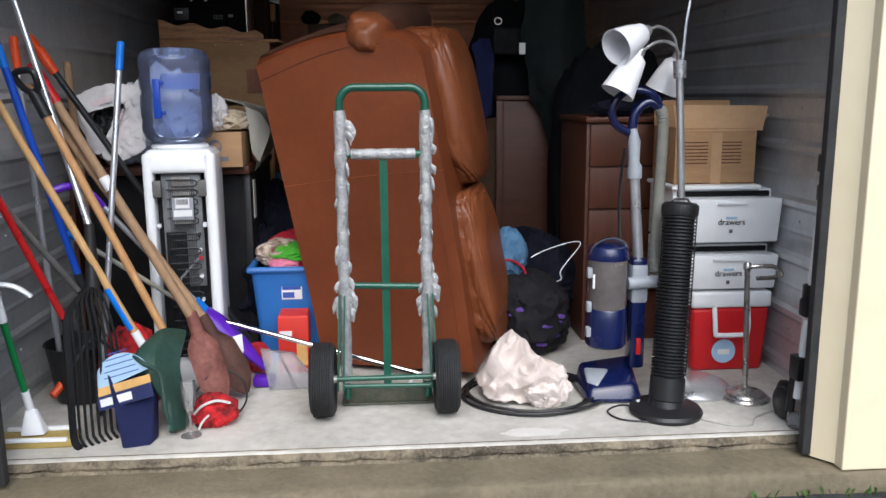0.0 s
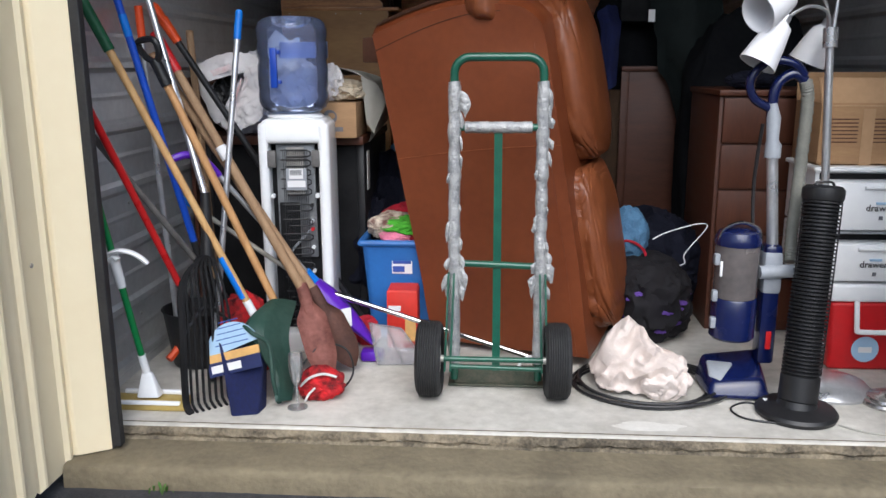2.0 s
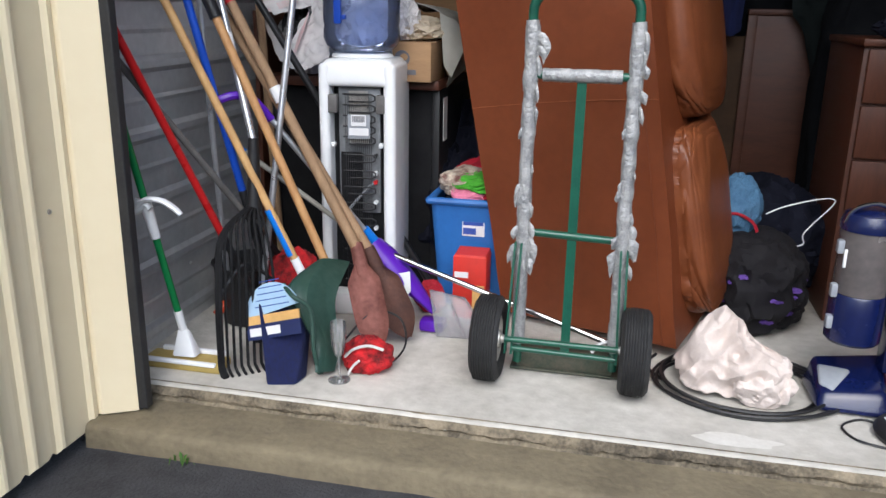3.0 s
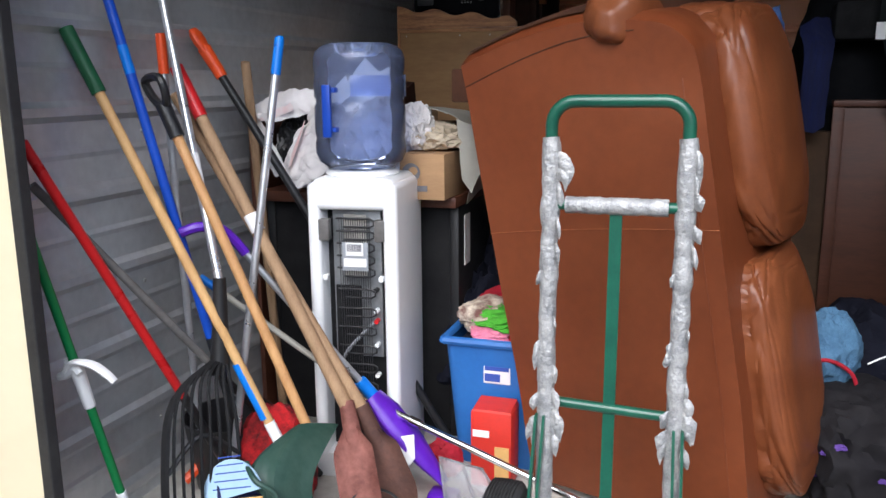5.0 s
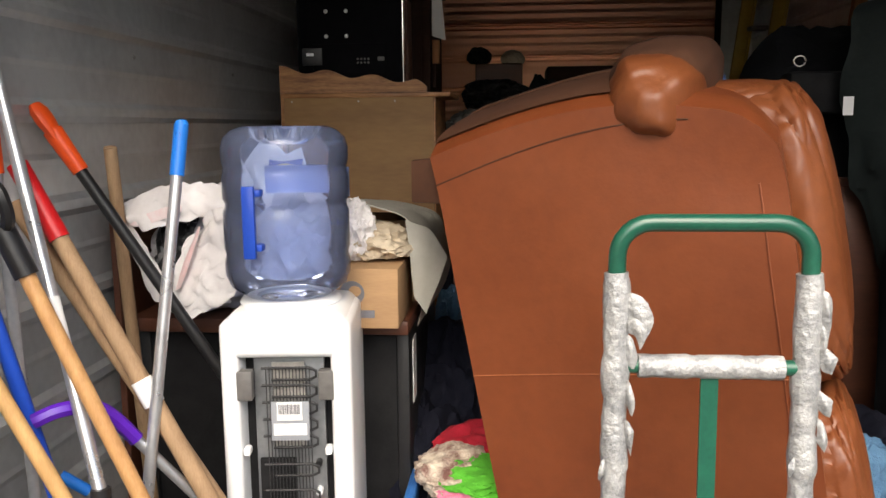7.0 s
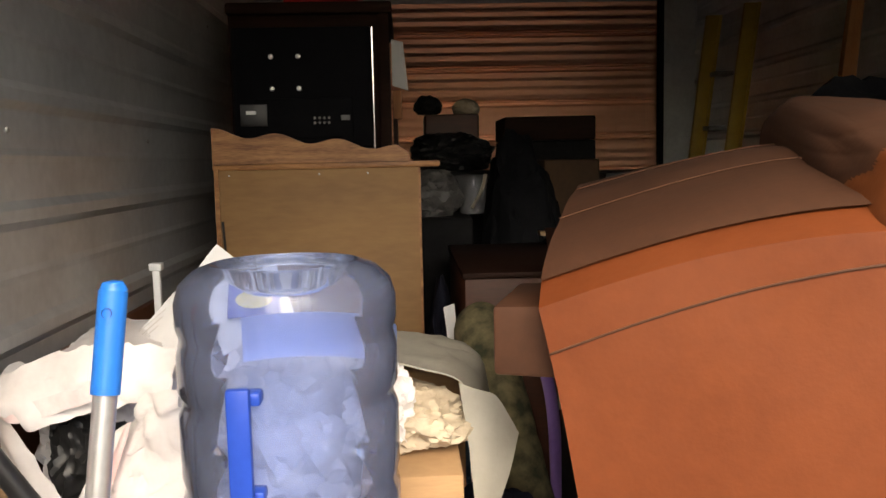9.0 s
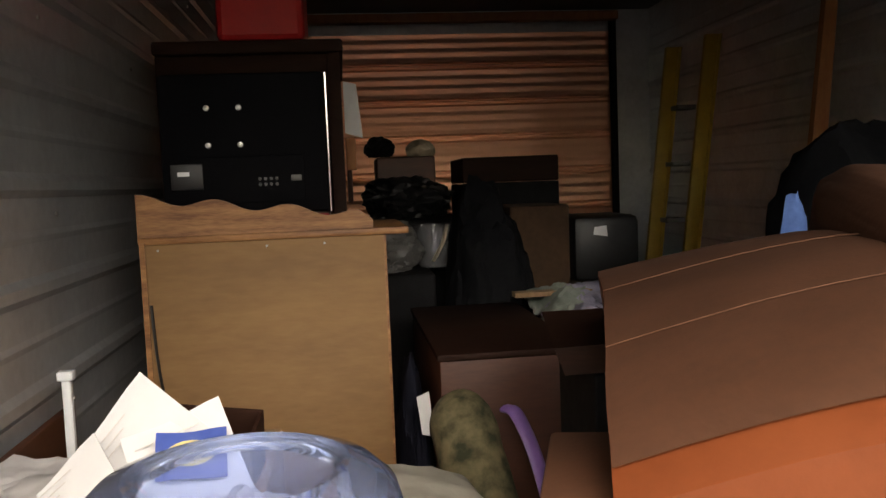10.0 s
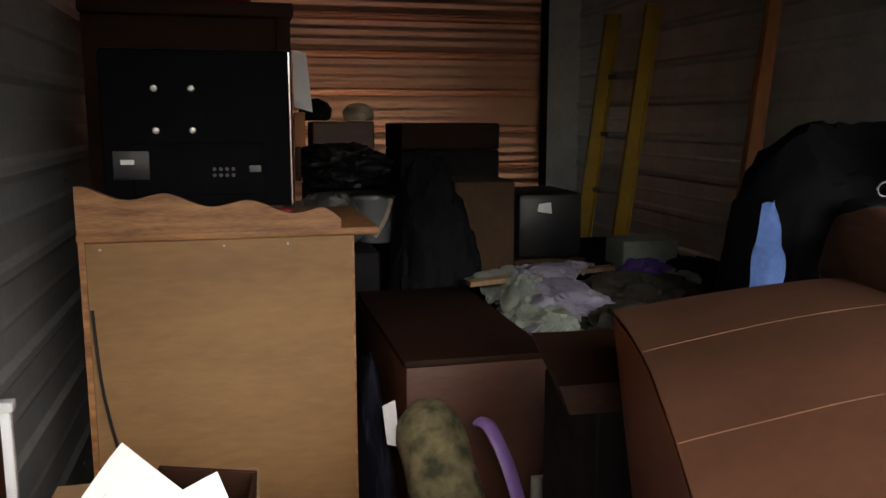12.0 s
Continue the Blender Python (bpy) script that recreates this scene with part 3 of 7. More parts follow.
def recliner():
    t = thing("recliner", (0.05, 3.5, 0.0), "brown leather reclining loveseat stood on its end", "sofa")
    u, v = Vector((0.927, -0.375, 0)), Vector((0.29, 0.957, 0))
    fl_b, fr_b = Vector((-0.150, 3.462, 0.02)), Vector((0.430, 3.215, 0.045))
    fl_t, fr_t = Vector((-0.365, 3.470, 1.192)), Vector((0.232, 3.228, 1.265))
    back = v * 0.66
    # body: front panel flat, top swelling towards the rear
    bm = bmesh.new()
    nu, nw, nv = 22, 30, 16

    def at(a, b, c):
        lo = fl_b.lerp(fr_b, a)
        hi = fl_t.lerp(fr_t, a)
        p = lo.lerp(hi, b) + back * c
        fall = 1 - 0.85 * max(0.0, (a - 0.45) / 0.55) ** 1.5
        p.z += b ** 4 * (0.10 * fall * math.sin(min(1, c * 1.2) * math.pi / 2) + 0.055 * math.sin(a * math.pi) * (1 - 0.55 * c))
        p.z -= b ** 10 * (0.020 * max(0.0, 1 - c / 0.09) ** 2 + 0.045 * max(0.0, (a - 0.86) / 0.14) ** 2)
        p.x += 0.006 * noise.noise(p * 4)
        p.y += (0.010 * noise.noise(p * 3) + 0.004 * noise.noise(p * 11)) * (1 - c)
        return p

    grid = {}

    def vert(i, j, k):
        key = (i, j, k)
        if key not in grid:
            grid[key] = bm.verts.new(at(i / nu, j / nw, k / nv))
        return grid[key]

    for i in range(nu):
        for j in range(nw):
            for k in (0, nv):
                bm.faces.new((vert(i, j, k), vert(i + 1, j, k), vert(i + 1, j + 1, k), vert(i, j + 1, k)))
    for i in range(nu):
        for k in range(nv):
            for j in (0, nw):
                bm.faces.new((vert(i, j, k), vert(i + 1, j, k), vert(i + 1, j, k + 1), vert(i, j, k + 1)))
    for j in range(nw):
        for k in range(nv):
            for i in (0, nu):
                bm.faces.new((vert(i, j, k), vert(i, j + 1, k), vert(i, j + 1, k + 1), vert(i, j, k + 1)))
    es = [e for e in bm.edges if len(e.link_faces) == 2 and e.calc_face_angle(0) > 1.0]
    bmesh.ops.bevel(bm, geom=es, offset=0.022, segments=4, profile=0.5, affect="EDGES", clamp_overlap=True)
    part("body", bm, M_LEATHER, t, "flat leather panel", True)
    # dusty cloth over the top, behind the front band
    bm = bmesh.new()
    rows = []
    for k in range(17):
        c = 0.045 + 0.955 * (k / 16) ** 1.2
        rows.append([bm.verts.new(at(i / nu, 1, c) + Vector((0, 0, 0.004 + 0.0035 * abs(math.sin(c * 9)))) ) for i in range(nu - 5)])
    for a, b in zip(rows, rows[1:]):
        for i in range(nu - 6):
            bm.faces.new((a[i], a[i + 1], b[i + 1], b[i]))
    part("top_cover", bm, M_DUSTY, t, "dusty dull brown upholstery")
    for c in (0.36, 0.68):
        part("seam", tube([at(i / nu, 1, c + 0.02 * math.sin(i / nu * 3)) + Vector((0, 0, 0.0075)) for i in range(nu - 5)], 0.0008, seg=5), M_THREAD, t, "pale stitched seam")
    part("seam", tube([at(i / nu, 0.945 + 0.028 * i / 13, 0) + Vector((0, -0.001, 0)) for i in range(18)], 0.0016, seg=6), M_DUSTY, t)
    part("seam", tube([at(0.93, j / nw, 0) + Vector((0, -0.001, 0)) for j in range(0, nw - 2)], 0.0016, seg=6), M_LEATHER, t)
    part("seam", tube([at(i / nu, 0.60 + 0.02 * i / nu, 0) + Vector((0, -0.001, 0)) for i in range(nu + 1)], 0.0015, seg=5), M_SEAM, t)

    def pad(name, c, half, axes, seed, wr, label, mat_=M_LEATHER2, e=0.45):
        bm = bmesh.new()
        bmesh.ops.create_icosphere(bm, subdivisions=6, radius=1)
        for vv in bm.verts:
            p = vv.co.normalized()
            q = Vector([math.copysign(abs(x) ** e, x) for x in p])
            q = q / max(1.0, (abs(q.x) ** 5 + abs(q.y) ** 5 + abs(q.z) ** 5) ** 0.2)
            # creases that run out from the ends, and soft swells
            crease = (1 - abs(2 * noise.noise(Vector((p.x * 2, p.y * 2.0, p.z * 3 + p.x * 5 + seed))))) ** 3
            # tight pleats along the inner edge, and a sewn groove down the middle
            inner = max(0.0, 0.35 - p.x) * max(0.0, 0.55 - p.y)
            pleat = (1 - abs(2 * noise.noise(Vector((p.x * 1.6 + seed, p.y, p.z * 5.5 - p.x * 3 + seed))))) ** 2
            groove = math.exp(-((q.x - 0.12 + 0.05 * noise.noise(p * 3)) / 0.05) ** 2) * max(0.0, -p.y)
            n = 1 + 0.05 * noise.noise(p * 2.3 + Vector((seed, 0, 0))) - wr * crease * (0.35 + 0.65 * abs(p.z)) - wr * 1.5 * inner * pleat - wr * 0.7 * groove
            loc = Vector((q.x * half[0], q.y * half[1], q.z * half[2])) * n
            vv.co = Vector(c) + axes[0] * loc.x + axes[1] * loc.y + axes[2] * loc.z
        return part(name, bm, mat_, t, label)

    lean = (fl_t - fl_b).normalized()
    ax = (u, v, lean)
    pad("cushion", (0.362, 3.600, 1.020), (0.116, 0.25, 0.310), ax, 1.0, 0.030, "puffy creased leather cushion", e=0.55)
    pad("cushion", (0.474, 3.520, 0.405), (0.084, 0.24, 0.318), ax, 4.0, 0.034, "puffy creased leather cushion", e=0.55)
    pad("head_roll", (0.262, 3.640, 1.250), (0.140, 0.21, 0.075), (u, v, Vector((-0.05, 0, 1))), 2.0, 0.035, "rounded creased top of the upper cushion", e=0.65)
    d = Vector((0.27, 0.95, 0.12)).normalized()
    s = d.cross(Vector((0, 0, 1))).normalized()
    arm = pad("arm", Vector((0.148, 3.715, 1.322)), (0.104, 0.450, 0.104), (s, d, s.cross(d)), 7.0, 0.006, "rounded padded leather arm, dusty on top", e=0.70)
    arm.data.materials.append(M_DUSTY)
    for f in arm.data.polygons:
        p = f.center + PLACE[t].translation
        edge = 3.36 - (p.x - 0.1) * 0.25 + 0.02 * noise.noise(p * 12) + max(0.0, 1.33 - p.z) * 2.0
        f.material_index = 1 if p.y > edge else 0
    # footrest panel sticking out on the far side
    a = Vector((-0.415, 3.535, 1.075))
    bm = hexa([a, a + Vector((0.14, -0.05, 0)), a + Vector((0.21, 0.14, 0)), a + Vector((0.06, 0.19, 0)),
               a + Vector((0, 0, 0.09)), a + Vector((0.14, -0.05, 0.095)), a + Vector((0.21, 0.14, 0.095)), a + Vector((0.06, 0.19, 0.09))], bev=0.006)
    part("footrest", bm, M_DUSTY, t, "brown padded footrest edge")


recliner()

# ---- hand truck ----


def hand_truck():
    t = thing("hand_truck", (0.09, 2.98, 0.0), "green steel hand truck wrapped in duct tape", "hand truck")
    L, R = -0.043, 0.238
    lo, hi = Vector((0, 3.035, 0.03)), Vector((0, 3.065, 0.995))
    rnd = random.Random(3)

    def rail(x, z):
        f = (z - lo.z) / (hi.z - lo.z)
        return Vector((x, lo.y + (hi.y - lo.y) * f, z))

    loop = [rail(L, 0.85), rail(L, 0.98)] + [Vector((L + 0.05 - 0.05 * math.cos(a), 3.065, 1.040 + 0.05 * math.sin(a))) for a in [radians(15 * k) for k in range(7)]]
    loop += [Vector((R - 0.05 + 0.05 * math.sin(a), 3.065, 1.040 + 0.05 * math.cos(a))) for a in [radians(15 * k) for k in range(7)]] + [rail(R, 0.98), rail(R, 0.85)]
    part("handle", tube(loop, 0.0135, seg=14), M_GREENP, t)
    for x in (L, R):
        part("rail", tube([rail(x, 0.03), rail(x, 0.9)], 0.013, seg=12), M_GREENP, t)
        # wound tape, uneven
        zs = [0.09 + 0.925 * k / 110 for k in range(111)]
        bm = bmesh.new()
        tube([rail(x, z) + Vector((0.0022 * noise.noise(Vector((z * 30, x, 0))), 0, 0)) for z in zs], [0.0195 + 0.0022 * noise.noise(Vector((z * 24, x * 9, 1))) + 0.0016 * (int(z * 17) % 2 == 0) * (noise.noise(Vector((z * 9, x, 5))) > 0) for z in zs], bm, 14)
        part("tape", bm, M_TAPE, t, "wrinkled grey duct tape")
        ends = [(0.385, 0.030, 0.045, -1), (0.40, 0.026, 0.05, 1), (0.43, 0.018, 0.035, -1), (0.445, 0.02, 0.03, 1), (0.36, 0.016, 0.03, 1), (0.545, 0.016, 0.028, -1), (0.83, 0.016, 0.03, 1), (0.90, 0.020, 0.03, 1), (0.975, 0.036 if x < 0.1 else 0.014, 0.075, 1), (0.94, 0.03 if x < 0.1 else 0.012, 0.06, 1), (0.37, 0.022, 0.05, -1), (0.345, 0.020, 0.045, 1), (0.415, 0.030, 0.06, 1), (0.50, 0.012, 0.03, 1), (0.57, 0.020 if x < 0.1 else 0.01, 0.05, -1), (0.78, 0.014, 0.05, 1), (0.62, 0.010, 0.02, 1), (0.72, 0.010, 0.018, -1)]
        for z, out, drop, sd in ends:
            z += 0.012 * rnd.uniform(-1, 1)
            p = rail(x + sd * 0.014, z) + Vector((0, -0.012, 0))
            o = Vector((sd * out * rnd.uniform(0.7, 1.1), -0.010 * rnd.random(), 0))
            dn = Vector((0, 0, -drop * rnd.uniform(0.7, 1.2)))
            up_ = Vector((0, 0, 0.012 + 0.01 * rnd.random()))
            g = [[p + up_, p + up_ * 0.6 + o * 0.6, p + o * rnd.uniform(0.8, 1.2)],
                 [p, p + o * 0.5 + dn * 0.3 + Vector((0, -0.008, 0)), p + o * 1.05 + dn * 0.5],
                 [p + dn * 0.5, p + dn * rnd.uniform(0.6, 1.0) + o * 0.4, p + o * rnd.uniform(0.6, 1.0) + dn]]
            part("tape_flap", drape(g, 10, rnd.random() * 9, 0.0025, 25, 0.0010), M_TAPE, t, "torn loose tape end")
    part("cross_bar", tube([rail(L, 0.872), rail(R, 0.872)], 0.012, seg=12), M_GREENP, t)
    zs = [k / 30 for k in range(31)]
    part("tape", tube([rail(L, 0.872).lerp(rail(R, 0.872), 0.12 + 0.76 * f) for f in zs], [0.0185 + 0.003 * noise.noise(Vector((f * 14, 3, 0))) for f in zs], seg=12), M_TAPE, t, "wrinkled grey duct tape")
    part("cross_bar", tube([rail(L, 0.430), rail(R, 0.420)], 0.0115, seg=12), M_GREENP, t)
    mid = (L + R) / 2
    part("centre_strap", hexa([rail(mid - 0.013, 0.06) + Vector((0, -0.003, 0)), rail(mid + 0.013, 0.06) + Vector((0, -0.003, 0)), rail(mid + 0.013, 0.06) + Vector((0, 0.003, 0)), rail(mid - 0.013, 0.06) + Vector((0, 0.003, 0)),
                              rail(mid - 0.013, 0.865) + Vector((0, -0.003, 0)), rail(mid + 0.013, 0.865) + Vector((0, -0.003, 0)), rail(mid + 0.013, 0.865) + Vector((0, 0.003, 0)), rail(mid - 0.013, 0.865) + Vector((0, 0.003, 0))]), M_GREENP, t)
    part("axle", tube([(-0.10, 2.962, 0.127), (0.28, 2.962, 0.127)], 0.009), M_GREENP, t)
    part("cross_bar", tube([(L - 0.01, 2.965, 0.10), (R + 0.01, 2.965, 0.095)], 0.008), M_GREENP, t)
    for x, s in ((L, -1), (R, 1)):
        bm = bmesh.new()
        for dx in (-0.012, 0.006):
            a, b = rail(x + s * 0.008 + dx, 0.40) + Vector((0, -0.018, 0)), Vector((x + s * 0.018 + dx, 2.965, 0.085))
            hexa([b + Vector((0, -0.012, 0)), b + Vector((0.006, -0.012, 0)), b + Vector((0.006, 0.012, 0)), b + Vector((0, 0.012, 0)),
                  a + Vector((0, -0.010, 0)), a + Vector((0.006, -0.010, 0)), a + Vector((0.006, 0.010, 0)), a + Vector((0, 0.010, 0))], bm)
        part("brace", bm, M_GREENP, t, smooth=False)
    part("nose_plate", box((L - 0.02, 3.03, 0.004), (R + 0.02, 3.22, 0.012), 0.003), M_PLATE, t, "worn rusty nose plate")
    part("back_plate", box((L, 3.038, 0.012), (R, 3.046, 0.075), 0.002), M_PLATE, t)
    for x in (-0.118, 0.296):
        cx = Matrix.Rotation(radians(90), 4, "Y")
        w = 0.041
        ty = [(0.070, -w * 0.62), (0.088, -w * 0.92), (0.108, -w), (0.120, -w * 0.8)]
        for k in range(9):
            h = -0.72 + 1.44 * k / 8
            ty += [(0.127 - 0.004 * abs(h) ** 2, w * (h - 0.05)), (0.1225 - 0.004 * abs(h) ** 2, w * (h - 0.02)), (0.1225 - 0.004 * abs(h) ** 2, w * (h + 0.05))]
        ty += [(0.120, w * 0.8), (0.108, w), (0.088, w * 0.92), (0.070, w * 0.62), (0.070, -w * 0.62)]
        wheel = part("wheel", lathe(ty, (x, 2.962, 0.127), None, 44, cx), M_TYRE, t, "black ribbed pneumatic tyre")
        for s in (-1, 1):
            part("rim", lathe([(0.070, s * 0.028), (0.062, s * 0.031), (0.055, s * 0.016), (0.030, s * 0.014), (0.024, s * 0.034), (0.012, s * 0.036), (0.0, s * 0.036)], (x, 2.962, 0.127), None, 32, cx), M_RIM, wheel)
        part("hub", tube([(x - 0.045, 2.962, 0.127), (x + 0.045, 2.962, 0.127)], 0.012), M_RIM, wheel)


hand_truck()

# ---- water cooler and bottle ----


def water_cooler():
    t = thing("water_cooler", (-0.64, 3.5, 0.0), "white water cooler seen from its open back with black coils", "water cooler")
    x0, x1, y0, y1, h = -0.784, -0.528, 3.335, 3.63, 0.865
    # side posts, top and base of the shell
    part("side", box((x0, y0, 0.0), (x0 + 0.036, y1, h), 0.016, seg=4), M_WHITEP, t)
    part("side", box((x1 - 0.042, y0, 0.0), (x1, y1, h), 0.018, seg=4), M_WHITEP, t)
    part("side", box((x0 + 0.02, y1 - 0.03, 0.0), (x1 - 0.02, y1, h), 0.01), M_WHITEP, t)
    bm = hexa([(x0, y0, h - 0.075), (x1, y0, h - 0.075), (x1, y1, h - 0.075), (x0, y1, h - 0.075),
               (x0 + 0.012, y0 + 0.012, h + 0.012), (x1 - 0.012, y0 + 0.012, h + 0.012), (x1 - 0.012, y1, h + 0.012), (x0 + 0.012, y1, h + 0.012)], bev=0.02, seg=4)
    part("top", bm, M_WHITEP, t)
    part("collar", lathe([(0.098, 0), (0.105, 0.008), (0.10, 0.016), (0.09, 0.020), (0.07, 0.020)], (-0.663, 3.475, h + 0.008), None, 32), M_WHITEP, t)
    part("base", box((x0, y0, 0), (x1, y1, 0.08), 0.01), M_WHITEP, t)
    part("back_panel", box((x0 + 0.034, y0 + 0.07, 0.08), (x1 - 0.04, y0 + 0.075, h - 0.075)), M_BLACKM, t)
    part("grey_panel", box((x0 + 0.055, y0 + 0.055, 0.36), (x1 - 0.06, y0 + 0.07, h - 0.08), 0.002), M_GREYM, t, "grey metal back plate")
    part("dark_panel", box((x0 + 0.062, y0 + 0.045, 0.10), (x0 + 0.135, y0 + 0.055, 0.57), 0.002), M_BLACKM, t)
    xc0, xc1 = x0 + 0.075, x1 - 0.085
    part("fin_plate", box((xc0 + 0.02, y0 + 0.034, 0.60), (xc1 - 0.012, y0 + 0.037, h - 0.09)), M_RIM, t, "pale ribbed metal plate")
    zs = [h - 0.10 - 0.035 * k for k in range(5)] + [h - 0.30 - 0.055 * k for k in range(10)]
    for z in zs:
        if z < 0.1:
            continue
        part("coil", tube([(xc0, y0 + 0.028, z), (xc1, y0 + 0.028, z), (xc1 + 0.012, y0 + 0.028, z - 0.006), (xc1 + 0.012, y0 + 0.028, z - 0.018), (xc1, y0 + 0.028, z - 0.024), (xc0 + 0.02, y0 + 0.028, z - 0.024)], 0.0028, seg=6), M_COPPER, t)
    for k in range(14):
        x = xc0 + 0.01 + (xc1 - xc0 - 0.01) * k / 13
        part("fin_wire", tube([(x, y0 + 0.024, 0.12), (x, y0 + 0.024, h - 0.095)], 0.0011, seg=5), M_COPPER, t)
    part("label", box((-0.690, y0 + 0.014, 0.620), (-0.615, y0 + 0.018, 0.700), 0.001), M_VACGREY, t, "grey plate with a paper sticker")
    st = part("sticker", box((-0.678, y0 + 0.011, 0.663), (-0.628, y0 + 0.0135, 0.700)), M_PAPER, t, "white barcode sticker")
    bm = bmesh.new()
    rnd = random.Random(9)
    x = -0.674
    while x < -0.634:
        w = 0.0008 + 0.0018 * rnd.random()
        box((x, y0 + 0.0098, 0.676), (x + w, y0 + 0.0108, 0.696), bm=bm)
        x += w + 0.0012
    part("barcode", bm, M_INK, st)
    part("bars", box((-0.685, y0 + 0.012, 0.632), (-0.62, y0 + 0.0135, 0.656)), M_PAPER, t)
    for z, c in ((0.56, M_BLACKP), (0.50, M_WHITEP), (0.47, M_REDP), (0.40, M_WHITEP), (0.31, M_WHITEP)):
        part("fitting", tube([(x1 - 0.075, y0 + 0.055, z), (x1 - 0.075, y0 + 0.035, z)], 0.007), c, t)
    part("tube", tube(curve([(x0 + 0.07, y0 + 0.04, 0.34), (x0 + 0.11, y0 + 0.03, 0.40), (x1 - 0.08, y0 + 0.04, 0.47)], 6), 0.005), M_VACGREY, t)
    for z in (0.60, 0.735):
        for x in (x0 + 0.045, x1 - 0.050):
            part("clip", box((x - (0.016 if z > 0.7 else 0.007), y0 + 0.004, z - (0.03 if z > 0.7 else 0.008)), (x + (0.016 if z > 0.7 else 0.007), y0 + 0.03, z + (0.03 if z > 0.7 else 0.008)), 0.004), M_GREYPOLE if z > 0.7 else M_WHITEP, t)
    t.matrix_basis = pose(-0.64, 3.5, 0, 0, 0, 6)


water_cooler()


def water_bottle():
    c = (-0.664, 3.475, 0.880)
    t = thing("water_bottle", c, "empty translucent blue water bottle standing upside down on the cooler", "water bottle")
    R = 0.128
    out = [(0.03, -0.012), (0.036, 0.0), (0.085, 0.012), (0.118, 0.035), (0.128, 0.06), (R, 0.085), (R - 0.004, 0.10), (R, 0.115), (R, 0.185), (R - 0.005, 0.197), (R - 0.005, 0.205), (R, 0.215), (R, 0.255), (R - 0.003, 0.268), (R - 0.004, 0.276), (R, 0.288),
           (R, 0.315), (R - 0.006, 0.335), (R - 0.022, 0.350), (R - 0.042, 0.357), (R - 0.052, 0.352), (R - 0.062, 0.335), (0.045, 0.322), (0.0, 0.320)]
    part("shell", lathe(out, c, None, 64), M_BOTTLE, t, "clear blue plastic shell")
    bm = bmesh.new()
    rows = []
    for k in range(25):
        a = radians(126 - 118 * k / 24)
        rows.append([bm.verts.new((c[0] + (R + 0.0012) * math.cos(a), c[1] + (R + 0.0012) * math.sin(a), c[2] + z)) for z in (0.212, 0.272)])
    for a, b in zip(rows, rows[1:]):
        bm.faces.new((a[0], b[0], b[1], a[1]))
    part("label", bm, M_BLUELAB, t, "pale blue paper label")
    a = radians(-103)
    px, py = c[0] + (R + 0.006) * math.cos(a), c[1] + (R + 0.006) * math.sin(a)
    part("handle", box((px - 0.013, py - 0.024, c[2] + 0.108), (px + 0.011, py - 0.012, c[2] + 0.246), 0.003), M_BLUEH, t, "dark blue moulded handle")
    for z in (0.128, 0.232):
        part("handle_stud", box((px - 0.004, py - 0.012, c[2] + z - 0.007), (px + 0.020, py + 0.012, c[2] + z + 0.007), 0.003), M_BLUEH, t)


water_bottle()

# ---- poles and tools leaning in the front corner ----


def pole(name, a, b, r, material, label, category, base=None):
    t = thing(name, base or b, label, category)
    rod("pole", a, b, r, material, t)
    return t


# broom with a wooden handle and navy bristles
A, B = Vector((-1.158, 2.935, 1.242)), Vector((-0.727, 3.040, 0.247))
t = thing("broom", (-0.69, 2.85, 0.0), "push broom with pale wood handle, green grip and navy bristles", "broom")
rod("handle", A, B, 0.0125, M_WOODH, t)
rod("grip", A, B, 0.0175, M_GREENG, t, "dark green foam grip", 12, -0.02, 0.13)
rod("ferrule", A, B, 0.0145, M_WHITEP, t, "white ferrule", 12, 0.955, 1.02)
rod("sleeve", A + Vector((-0.004, -0.003, 0)), B + Vector((-0.004, -0.003, 0)), 0.0125, M_BLUECAP, t, "blue paper sleeve", 12, 0.80, 0.945)
bm = hexa([(-0.722, 2.742, 0.0), (-0.640, 2.765, 0.0), (-0.630, 2.83, 0.0), (-0.71, 2.81, 0.0),
           (-0.785, 2.845, 0.21), (-0.645, 2.905, 0.20), (-0.655, 2.955, 0.20), (-0.785, 2.895, 0.21)], bev=0.008)
part("bristles", bm, M_NAVY, t)
nrm = Vector((-0.22, -0.93, 0.28)).normalized()
e1 = Vector((0, 0, 1)).cross(nrm).normalized()
e2 = nrm.cross(e1).normalized()
e1, e2 = e1 * 0.95 + e2 * 0.31, e2 * 0.95 - e1 * 0.31
c0 = Vector((-0.728, 2.832, 0.180))


def sector(r0, r1, a0, a1, n=16):
    return [c0 + e1 * (r1 * math.cos(radians(a0 + (a1 - a0) * k / n)) * -1) + e2 * (r1 * math.sin(radians(a0 + (a1 - a0) * k / n))) for k in range(n + 1)]


